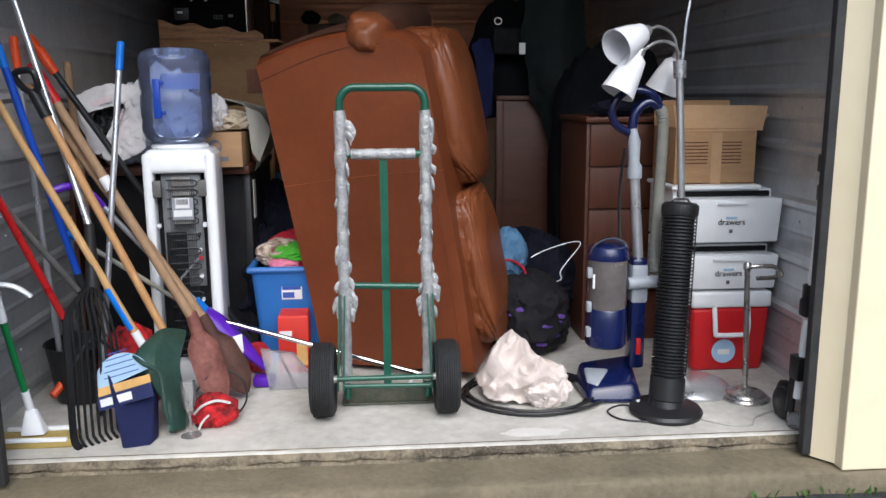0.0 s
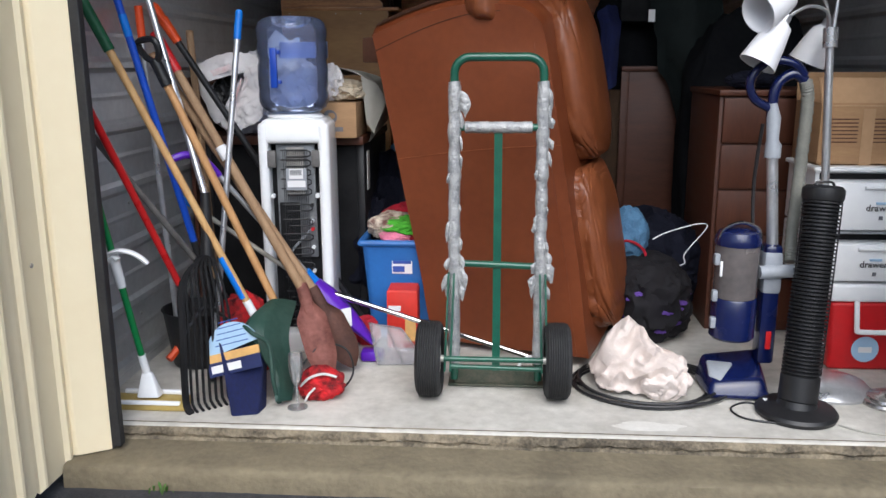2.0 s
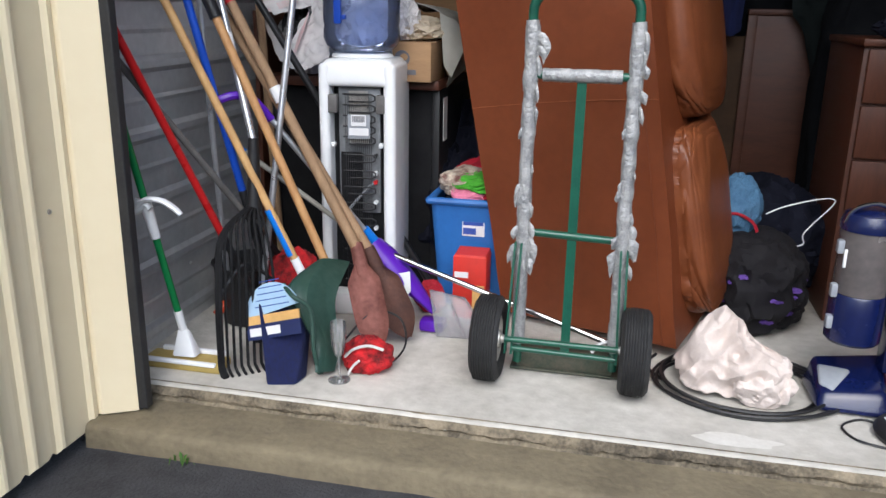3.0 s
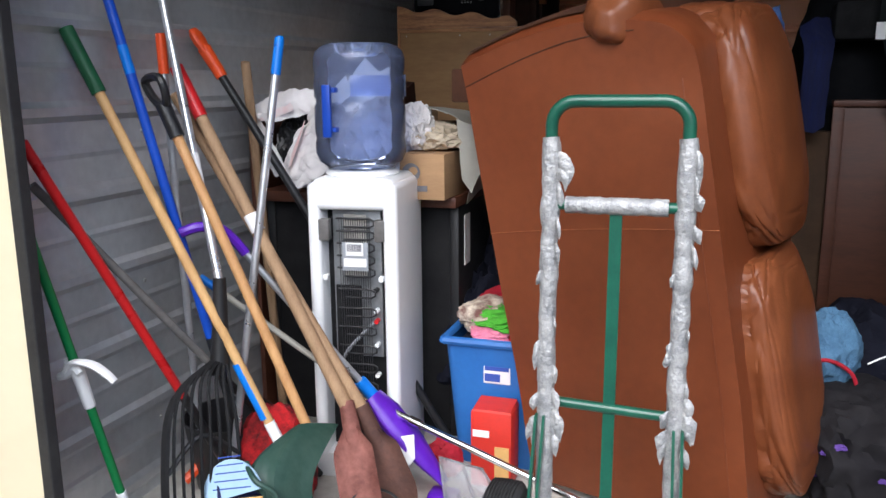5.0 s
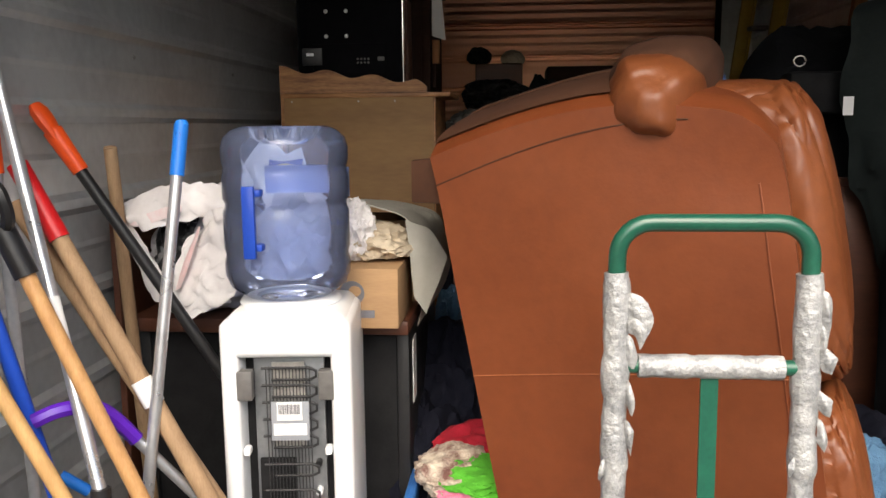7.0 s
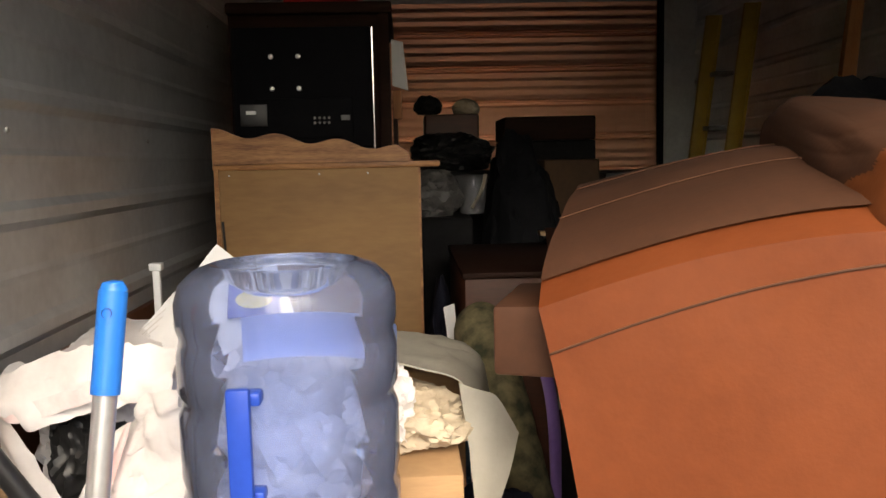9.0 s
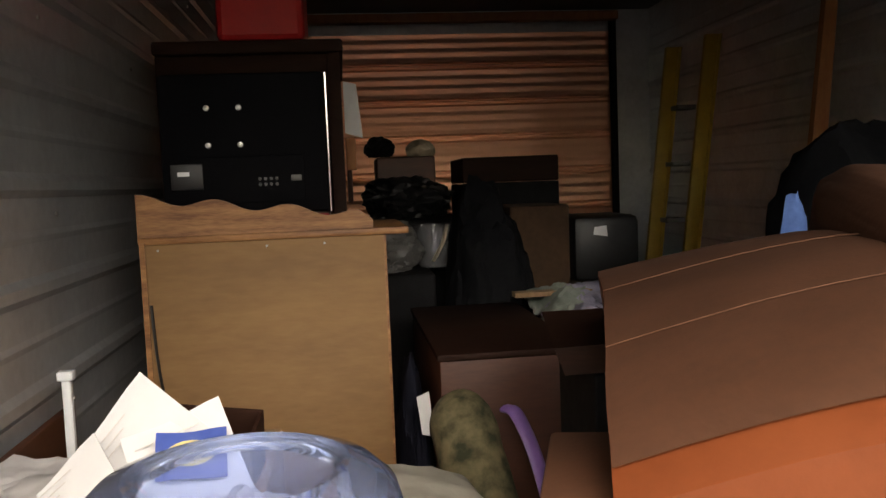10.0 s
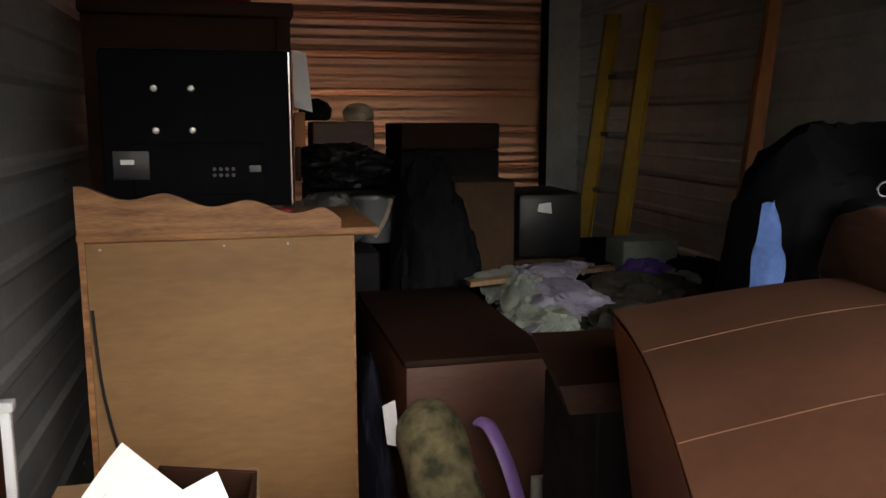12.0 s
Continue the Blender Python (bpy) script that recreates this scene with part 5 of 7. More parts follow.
cloth_heap("maroon_rag", (-0.41, 3.44, 0.055), (0.05, 0.04, 0.055), 8, M_REDCL, "small crimson rag on the floor", floor=0.002)
cloth_heap("dark_clothes", (-0.45, 3.95, 0.25), (0.13, 0.25, 0.26), 9, M_NAVYCLOTH, "dark clothes heaped between cabinet and recliner", "clothes", 0.002)
cloth_heap("dark_clothes", (-0.36, 4.12, 0.36), (0.15, 0.16, 0.28), 19, M_NAVYCLOTH, "dark clothes heaped behind the tote", "clothes", 0.002)

# desk behind the cooler
t = thing("desk", (-0.78, 3.95, 0.0), "dark desk with a red-brown top, loaded with bags", "desk")
part("top", box((-1.115, 3.66, 0.755), (-0.44, 4.36, 0.790), 0.006), M_REDWOOD, t, "red-brown wooden top")
part("side", box((-0.475, 3.70, 0.0), (-0.445, 4.32, 0.755), 0.004), M_BLACKP, t, "black side panel")
part("side", box((-1.11, 3.70, 0.0), (-1.08, 4.32, 0.755), 0.004), M_BLACKP, t)
part("front", box((-1.08, 3.705, 0.0), (-0.475, 3.73, 0.755), 0.004), M_BLACKM, t)
part("sticker", box((-0.4448, 3.76, 0.56), (-0.4425, 3.82, 0.72)), M_PAPER, t, "peeling paper sheet")

t = thing("logo_carton", (-0.51, 3.72, 0.79), "brown cardboard carton with a dark printed mark", "carton")
part("box", box((-0.592, 3.585, 0.790), (-0.452, 3.82, 0.925), 0.003), M_CARD, t)
part("mark", flatshape([Vector((-0.555 + 0.028 * math.cos(a), 3.5835, 0.870 + 0.028 * math.sin(a))) for a in [k * 0.3 for k in range(21)]], Vector((0, -1, 0)), 0.001), M_INK, t, "dark round printed mark")
part("mark_inner", flatshape([Vector((-0.548 + 0.014 * math.cos(a), 3.5822, 0.875 + 0.012 * math.sin(a))) for a in [k * 0.3 for k in range(21)]], Vector((0, -1, 0)), 0.001), M_CARD, t)
part("bars", box((-0.575, 3.582, 0.815), (-0.505, 3.5845, 0.832)), M_INK, t)

# plastic bags, papers and cloth over the desk
t = thing("white_bag", (-0.95, 3.75, 0.79), "crumpled white plastic bag with pink print hanging over the desk", "bag")
part("sheet", drape([[(-1.115, 3.66, 1.015), (-1.04, 3.62, 1.025), (-0.93, 3.62, 1.040), (-0.86, 3.64, 1.030)],
                     [(-1.11, 3.72, 1.055), (-1.03, 3.73, 1.065), (-0.93, 3.72, 1.070), (-0.85, 3.72, 1.055)],
                     [(-1.11, 3.95, 1.040), (-1.02, 3.95, 1.060), (-0.92, 3.96, 1.050), (-0.84, 3.95, 1.030)],
                     [(-1.11, 4.15, 1.05), (-1.02, 4.16, 1.03), (-0.92, 4.16, 1.0), (-0.84, 4.14, 0.97)]], 36, 2.0, 0.018, 10), M_WHITEBAG, t)
part("flap", drape([[(-1.118, 3.64, 1.052), (-1.03, 3.62, 1.088), (-0.947, 3.61, 1.108), (-0.844, 3.62, 1.098)], [(-1.07, 3.60, 1.030), (-1.01, 3.59, 1.05), (-0.94, 3.585, 1.07), (-0.842, 3.59, 1.072)], [(-1.045, 3.60, 1.012), (-1.0, 3.585, 1.010), (-0.93, 3.58, 1.032), (-0.838, 3.585, 1.045)]], 36, 5.0, 0.013, 14, 0.0015), M_WHITEBAG, t)
part("flap", drape([[(-1.112, 3.63, 1.045), (-1.085, 3.615, 1.038), (-1.06, 3.60, 1.025)], [(-1.068, 3.61, 0.95), (-1.045, 3.595, 0.95), (-1.015, 3.59, 0.955)], [(-1.030, 3.60, 0.865), (-0.998, 3.585, 0.845), (-0.968, 3.585, 0.870)]], 22, 8.0, 0.007, 9, 0.0015), M_WHITEBAG, t)
part("flap", drape([[(-0.925, 3.60, 0.985), (-0.88, 3.575, 1.04), (-0.825, 3.57, 1.055)], [(-0.965, 3.585, 0.90), (-0.895, 3.555, 0.93), (-0.810, 3.555, 0.955)], [(-0.995, 3.585, 0.842), (-0.93, 3.555, 0.807), (-0.818, 3.55, 0.868)]], 36, 3.0, 0.020, 15, 0.0015), M_WHITEBAG, t)
part("print", drape([[(-1.115, 3.632, 1.050), (-1.06, 3.598, 1.036), (-0.94, 3.578, 1.072)], [(-1.10, 3.628, 1.042), (-1.05, 3.594, 1.026), (-0.93, 3.574, 1.060)], [(-1.09, 3.625, 1.034), (-1.045, 3.592, 1.016), (-0.93, 3.574, 1.050)]], 20, 3.0, 0.004, 9, 0.001), M_PINKBAG, t, "faded pink print")
part("print", drape([[(-0.905, 3.580, 1.00), (-0.895, 3.570, 1.016), (-0.885, 3.565, 1.022)], [(-0.935, 3.57, 0.93), (-0.922, 3.560, 0.938), (-0.910, 3.555, 0.942)], [(-0.955, 3.566, 0.875), (-0.945, 3.558, 0.880), (-0.935, 3.552, 0.885)]], 18, 6.0, 0.004, 9, 0.001), M_PINKBAG, t)
part("inside", lump((-0.96, 3.85, 0.91), (0.14, 0.18, 0.14), 12, 5, 0.3, 2.4, 0.792), M_WHITEBAG, t)
cloth_heap("black_bag", (-0.98, 3.70, 0.93), (0.06, 0.06, 0.09), 13, M_BLACKP, "dark crumpled plastic bag inside the white one", "bag", 0.792, 0.5, 3.0)
cloth_heap("white_bundle", (-0.72, 3.82, 0.93), (0.14, 0.14, 0.14), 14, M_WHITEBAG, "white crumpled plastic bundle behind the bottle", "bag", 0.792, 0.4, 2.6)
cloth_heap("packing_paper", (-0.52, 3.72, 0.965), (0.075, 0.07, 0.042), 15, M_TANCLOTH, "tan crumpled packing paper on the carton", "paper", 0.927, 0.55, 2.0)
cloth_heap("white_tissue", (-0.565, 3.68, 1.0), (0.045, 0.05, 0.065), 16, M_WHITEBAG, "white crumpled tissue beside the bottle", "tissue", 0.927, 0.5, 3.0)
t = thing("grey_sheet", (-0.45, 3.95, 0.79), "stiff grey plastic sheet draped over boxes", "sheet")
part("sheet", drape([[(-0.60, 3.70, 1.055), (-0.53, 3.68, 1.05), (-0.46, 3.70, 1.03), (-0.415, 3.72, 0.96), (-0.415, 3.72, 0.82), (-0.425, 3.73, 0.765)],
                     [(-0.60, 3.90, 1.045), (-0.52, 3.90, 1.04), (-0.45, 3.90, 1.03), (-0.40, 3.91, 1.0), (-0.385, 3.91, 0.90), (-0.375, 3.91, 0.85)],
                     [(-0.60, 4.06, 1.025), (-0.52, 4.06, 1.02), (-0.45, 4.06, 1.01), (-0.40, 4.06, 0.98), (-0.385, 4.06, 0.92), (-0.375, 4.06, 0.89)]], 30, 1.0, 0.010, 6, 0.003), M_GREYSHEET, t)
part("hanging_corner", drape([[(-0.45, 3.695, 1.015), (-0.40, 3.705, 0.995), (-0.355, 3.735, 0.930)], [(-0.437, 3.685, 0.92), (-0.405, 3.695, 0.91), (-0.373, 3.715, 0.875)], [(-0.427, 3.685, 0.84), (-0.415, 3.69, 0.82), (-0.403, 3.695, 0.795)]], 20, 7.0, 0.006, 8, 0.002), M_GREYSHEET, t)
solid("bag_carton", box((-0.66, 3.86, 0.792), (-0.43, 4.06, 1.0), 0.004), M_CARD, "cardboard carton under the grey sheet", "carton")
solid("paper_carton", box((-1.0, 3.98, 0.792), (-0.70, 4.28, 1.03), 0.004), M_CARD, "cardboard carton under the papers", "carton")

t = thing("envelopes", (-0.84, 3.88, 1.10), "white opened envelopes leaning in a pile", "envelope")


def sheet(parent, c, u, v, w, h, material, name="sheet", label=""):
    c, u, v = Vector(c), Vector(u).normalized(), Vector(v)
    v = (v - u * v.dot(u)).normalized()
    nrm = u.cross(v).normalized()
    bm = bmesh.new()
    rows = []
    for i in range(9):
        rows.append([bm.verts.new(c + u * (w * (i / 8 - 0.5)) + v * (h * (j / 6 - 0.5)) + nrm * (0.006 * math.sin(i * 0.7 + j * 0.4))) for j in range(7)])
    for a, b in zip(rows, rows[1:]):
        for j in range(6):
            bm.faces.new((a[j], b[j], b[j + 1], a[j + 1]))
    made = bmesh.ops.extrude_face_region(bm, geom=list(bm.faces))
    bmesh.ops.translate(bm, vec=nrm * 0.002, verts=[x for x in made["geom"] if isinstance(x, bmesh.types.BMVert)])
    return part(name, bm, material, parent, label), c, u, v, nrm


for c, u, v, w, h in (((-0.870, 3.91, 1.106), (0.55, 0.2, 0.62), (-0.6, 0.5, 0.5), 0.20, 0.13), ((-0.785, 3.88, 1.110), (0.75, 0.15, 0.25), (-0.2, 0.6, 0.75), 0.13, 0.13), ((-0.93, 3.84, 1.07), (0.6, 0.1, 0.5), (-0.4, 0.7, 0.4), 0.17, 0.12)):
    p, c, u, v, nr = sheet(t, c, u, v, w, h, M_PAPER)
    nr = nr if nr.y < 0 else -nr
    for k in range(3):
        q = c + nr * 0.009 + v * (h * (0.30 - 0.09 * k)) - u * (w * 0.08)
        e = w * (0.32 - 0.07 * k)
        bm = flatshape([q - u * e, q + u * e, q + u * e + v * 0.0016, q - u * e + v * 0.0016], nr, 0.0006)
        part("bar", bm, M_WHITETRIM, p, smooth=False)
p, c, u, v, nr = sheet(t, (-0.775, 3.865, 1.125), (0.9, 0.05, 0.0), (0.0, 0.5, 0.8), 0.085, 0.06, M_INKBLUE, "blue_card", "blue printed card with a pale oval")
nr = nr if nr.y < 0 else -nr
part("oval", flatshape([c + nr * 0.009 + u * 0.030 * math.cos(a) + v * 0.016 * math.sin(a) for a in [k * 0.314 for k in range(20)]], nr, 0.0008), M_INKYEL, p, smooth=False)
t = thing("wooden_tray", (-0.76, 3.95, 1.03), "open dark red-brown wooden box on the desk", "box")
tr = Matrix.Translation((-0.772, 4.02, 1.09)) @ Matrix.Diagonal((0.62, 0.62, 0.62, 1)) @ Euler((radians(20), radians(6), radians(-8))).to_matrix().to_4x4()
for lo, hi in (((-0.10, -0.06, -0.05), (0.10, -0.052, 0.06)), ((-0.10, 0.052, -0.09), (0.10, 0.06, 0.06)), ((-0.10, -0.052, -0.09), (-0.092, 0.052, 0.06)), ((0.092, -0.052, -0.09), (0.10, 0.052, 0.06)), ((-0.092, -0.052, -0.09), (0.092, 0.052, -0.082))):
    part("board", box(lo, hi, 0.001, m=tr), M_DARKWOOD, t)
solid("orange_box", box((-1.0, 3.74, 0.99), (-0.96, 3.79, 1.03), 0.003), M_CARDORG, "small orange printed box on the bags", "box")
t = thing("white_bracket", (-1.095, 4.4, 0.0), "white metal shelf upright standing at the wall", "bracket")
part("upright", box((-1.102, 4.39, 0.0), (-1.086, 4.406, 1.13), 0.002), M_WHITEP, t)
part("top_tab", box((-1.108, 4.385, 1.115), (-1.08, 4.41, 1.132), 0.002), M_WHITEP, t)
solid("brown_board", box((-1.165, 3.7, 0.0), (-1.148, 4.6, 1.02), 0.003), M_REDWOOD, "dark brown board standing against the wall", "board")

# ---- tall oak cabinet with a screen on top ----
t = thing("oak_hutch", (-0.75, 4.95, 0.0), "oak hutch seen from its plain back with a scalloped crest", "cabinet")
part("body", box((-1.025, 4.742, 0.0), (-0.478, 5.16, 1.335), 0.003), M_OAK, t)
part("back_panel", box((-1.018, 4.732, 0.02), (-0.484, 4.742, 1.335), 0.001), M_PLY, t, "thin tan plywood back")
part("side_edge", box((-1.030, 4.728, 0.0), (-1.018, 4.742, 1.34)), M_OAK, t)
part("top", box((-1.035, 4.735, 1.335), (-0.425, 5.17, 1.352), 0.004), M_OAK, t)
pts = [Vector((-1.032, 4.73, 1.352))]
N = 48
for k in range(N + 1):
    f = k / N
    x = -1.032 + 0.525 * f
    z = 1.440 - 0.055 * f + 0.010 * math.sin(f * 2 * math.pi * 3.2 + 1.2) + (-0.02 * max(0, (f - 0.93) / 0.07))
    pts.append(Vector((x, 4.73, z)))
pts.append(Vector((-0.507, 4.73, 1.352)))
part("crest", flatshape(pts, Vector((0, 1, 0)), 0.02), M_OAK, t, "scalloped oak crest with strong grain", False)
part("cord", tube(curve([(-1.012, 4.728, 1.20), (-1.0, 4.726, 1.02), (-0.96, 4.726, 0.80), (-0.94, 4.726, 0.6)], 6), 0.0035, seg=6), M_BLACKP, t, "thin dark cord")
for x in (-0.99, -0.75, -0.62):
    part("pin", lathe([(0, 0.002), (0.003, 0.001), (0.003, 0)], (x, 4.731, 1.322), None, 6, Matrix.Rotation(radians(90), 4, "X")), M_SCREW, t)

t = thing("monitor", (-0.79, 4.86, 1.352), "black flat screen turned round on top of the hutch", "monitor")
part("back", box((-0.988, 4.822, 1.394), (-0.606, 4.86, 1.724), 0.008), M_SCREEN, t)
part("bezel", box((-0.992, 4.86, 1.390), (-0.602, 4.88, 1.728), 0.004), M_BLACKP, t)
part("edge_trim", box((-0.6035, 4.83, 1.392), (-0.6005, 4.872, 1.722)), M_CHROME, t, "bright metal side trim")
part("inner_panel", box((-0.93, 4.815, 1.42), (-0.66, 4.823, 1.53), 0.004), M_SCREEN, t)
for x in (-0.880, -0.806):
    for z in (1.557, 1.644):
        part("screw", lathe([(0, 0.004), (0.006, 0.003), (0.0075, 0)], (x, 4.822, z), None, 12, Matrix.Rotation(radians(90), 4, "X")), M_SCREW, t)
plate = part("rating_plate", box((-0.968, 4.811, 1.455), (-0.895, 4.822, 1.515), 0.002), M_BLACKP, t, "dark rating plate")
part("bars", box((-0.952, 4.8095, 1.487), (-0.925, 4.8112, 1.497)), M_PAPER, plate)
for i in range(4):
    for j in range(2):
        part("socket", lathe([(0, 0.004), (0.0035, 0.004), (0.004, 0)], (-0.765 + 0.013 * i, 4.8145, 1.462 + 0.013 * j), None, 8, Matrix.Rotation(radians(90), 4, "X")), M_GREYPOLE, t)
part("port", box((-0.692, 4.812, 1.468), (-0.668, 4.816, 1.482), 0.001), M_GREYPOLE, t)
part("foot", box((-0.86, 4.80, 1.352), (-0.72, 4.92, 1.394), 0.006), M_BLACKP, t)
solid("small_tin", lathe([(0, 0), (0.03, 0), (0.03, 0.03), (0.027, 0.034), (0, 0.034)], (-0.635, 4.80, 1.353), None, 20), M_REDCL, "small dark red tin on the hutch", "tin", smooth=True)

t = thing("armoire", (-0.83, 5.75, 0.0), "dark wooden armoire standing behind the hutch", "wardrobe")
part("body", box((-1.115, 5.42, 0.0), (-0.575, 6.1, 1.86), 0.004), M_DARKWOOD, t)
part("cornice", box((-1.118, 5.39, 1.86), (-0.552, 6.12, 1.90), 0.008), M_DARKWOOD, t)
part("side_stile", box((-0.60, 5.40, 0.0), (-0.562, 5.425, 1.86), 0.003), M_DARKWOOD, t)
solid("red_case", box((-0.93, 5.42, 1.902), (-0.665, 5.80, 2.16), 0.02), M_REDP, "red plastic case on top of the armoire", "case")
solid("red_case", box((-0.665, 5.05, 1.352), (-0.610, 5.16, 1.72), 0.006), M_REDWOOD, "dark red case standing on the hutch behind the screen", "case")
t = thing("paper_notice", (-0.54, 5.5, 1.5), "white paper notice hanging on the armoire side", "paper")
part("sheet", hexa([(-0.556, 5.425, 1.615), (-0.50, 5.46, 1.60), (-0.50, 5.464, 1.60), (-0.556, 5.43, 1.615), (-0.556, 5.425, 1.775), (-0.515, 5.46, 1.77), (-0.515, 5.464, 1.77), (-0.556, 5.43, 1.775)]), M_PAPER, t)
part("block", box((-0.556, 5.43, 1.50), (-0.525, 5.47, 1.60), 0.003), M_PLANK, t, "small wooden block")
part("block", box((-0.556, 5.43, 1.40), (-0.54, 5.46, 1.50), 0.003), M_DARKWOOD, t)

# ---- chest, camouflage roll and clothes in the middle ----
t = thing("wooden_chest", (-0.15, 5.1, 0.0), "red-brown wooden chest with a dusty dark top", "chest")
part("body", box((-0.362, 4.765, 0.0), (-0.018, 5.53, 1.02), 0.004), M_REDWOOD, t)
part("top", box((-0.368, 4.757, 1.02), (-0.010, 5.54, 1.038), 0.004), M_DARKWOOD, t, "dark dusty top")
t = thing("camouflage_roll", (-0.27, 4.5, 0.0), "rolled camouflage cloth leaning on the chest", "bedroll")
bm = tube(curve([(-0.325, 4.735, 0.905), (-0.32, 4.68, 0.87), (-0.29, 4.58, 0.72), (-0.24, 4.45, 0.45), (-0.20, 4.38, 0.02)], 8), [0.04, 0.055, 0.065, 0.07, 0.072, 0.075] + [0.078] * 27, seg=20)
for v_ in bm.verts:
    v_.co += Vector((0.01, 0.01, 0.005)) * noise.noise(v_.co * 14)
part("roll", bm, M_CAMO, t)
t = thing("lilac_hoop", (-0.2, 4.5, 0.0), "lilac plastic hoop standing beside the chest", "hoop")
part("hoop", tube(curve([(-0.235, 4.61, 0.94), (-0.215, 4.58, 0.93), (-0.185, 4.53, 0.84), (-0.165, 4.49, 0.70), (-0.16, 4.47, 0.40), (-0.16, 4.46, 0.01)], 8), 0.020, seg=10, flat=0.45), M_LILAC, t)
part("pale_tag", box((-0.15, 4.50, 0.72), (-0.11, 4.515, 0.85), 0.004), M_GREYSHEET, t, "pale plastic tag")
t = thing("dark_bags", (-0.42, 4.6, 0), "dark cloth bags stuffed between hutch and chest", "bag")
part("bag", lump((-0.42, 4.95, 0.45), (0.06, 0.25, 0.5), 20, 5, 0.2, 2.0, 0.002), M_NAVYCLOTH, t)
part("white_tag", hexa([(-0.415, 4.72, 0.86), (-0.385, 4.725, 0.85), (-0.385, 4.73, 0.85), (-0.415, 4.725, 0.86), (-0.425, 4.72, 0.95), (-0.395, 4.725, 0.96), (-0.395, 4.73, 0.96), (-0.425, 4.725, 0.95)]), M_PAPER, t, "crumpled white tag")
cloth_heap("teal_rag", (-0.42, 4.62, 0.55), (0.05, 0.06, 0.12), 21, M_TEAL, "blue-grey rag beside the hutch", "cloth", None)

solid("tall_carton", box((-0.16, 4.18, 0.0), (0.03, 4.42, 1.11), 0.004), M_BLACKM, "black tall carton behind the recliner", "carton")
solid("worn_board", hexa([(-0.22, 4.15, 1.12), (-0.06, 4.12, 1.13), (-0.06, 4.13, 1.13), (-0.22, 4.16, 1.12), (-0.235, 4.16, 1.165), (-0.06, 4.13, 1.175), (-0.04, 4.36, 1.195), (-0.20, 4.39, 1.19)]), M_DARKWOOD, "worn brown board lying on the tall carton", "board")
t = thing("crate", (0.35, 5.2, 0.0), "large cardboard crate under the clothes pile", "crate")
part("box", box((0.05, 4.62, 0.0), (0.98, 6.0, 0.94), 0.005), M_DIMCARD, t)
part("board", hexa([(-0.06, 5.30, 1.085), (0.66, 5.82, 1.01), (0.66, 5.87, 1.01), (-0.06, 5.35, 1.085), (-0.06, 5.30, 1.10), (0.66, 5.82, 1.025), (0.66, 5.87, 1.025), (-0.06, 5.35, 1.10)]), M_WOODG, t, "pale wooden board lying across")
for c, s, sd, m_, lb in (((0.10, 5.15, 0.98), (0.13, 0.17, 0.07), 31, M_PALECL, "pale green crumpled sheet on the crate"), ((0.24, 5.30, 1.02), (0.11, 0.22, 0.06), 32, M_LAVCL, "lavender crumpled sheet on the crate"),
                         ((0.33, 4.95, 0.98), (0.17, 0.20, 0.09), 33, M_OLIVECL, "dark olive coat heaped on the crate"), ((0.47, 5.35, 1.0), (0.13, 0.18, 0.08), 34, M_OLIVECL, "dark trousers heaped on the crate"),
                         ((0.78, 5.55, 1.0), (0.06, 0.07, 0.05), 35, M_PALECL, "pale sock on the clothes pile"), ((0.70, 5.66, 1.0), (0.11, 0.10, 0.07), 37, M_PETAL, "dark purple top on the clothes pile"), ((0.88, 5.60, 1.0), (0.12, 0.12, 0.07), 38, M_NAVYCLOTH, "navy trousers on the clothes pile"), ((0.60, 5.35, 0.99), (0.16, 0.2, 0.08), 39, M_OLIVECL, "dark coat on the clothes pile"), ((0.10, 4.85, 0.97), (0.08, 0.10, 0.05), 36, M_PALECL, "pale towel on the crate")):
    cloth_heap("pile_cloth", c, s, sd, m_, lb, "cloth", None, 0.45, 2.6, "clothes on the crate")
t = thing("pale_sheet", (0.2, 5.4, 0.94), "pale crumpled bed sheet spread over the crate", "sheet")
part("cloth", drape([[(0.05, 5.64, 1.03), (0.25, 5.72, 1.04), (0.56, 5.80, 1.03)], [(0.03, 5.32, 1.03), (0.19, 5.42, 1.07), (0.42, 5.60, 1.03)], [(0.01, 4.99, 1.00), (0.08, 5.06, 1.03), (0.22, 5.22, 0.99)]], 44, 6.0, 0.03, 9, 0.004), M_LAVCL, t)
part("cloth", drape([[(0.02, 5.60, 1.05), (0.12, 5.63, 1.05), (0.22, 5.66, 1.05)], [(0.02, 5.36, 1.04), (0.10, 5.40, 1.07), (0.20, 5.44, 1.06)], [(0.0, 5.10, 1.02), (0.06, 5.14, 1.05), (0.14, 5.20, 1.04)]], 36, 3.0, 0.03, 12, 0.004), M_PALECL, t)
solid("white_carton", box((0.69, 5.82, 0.942), (0.92, 5.98, 1.12), 0.006), M_PALECL, "pale carton on the clothes pile", "carton")

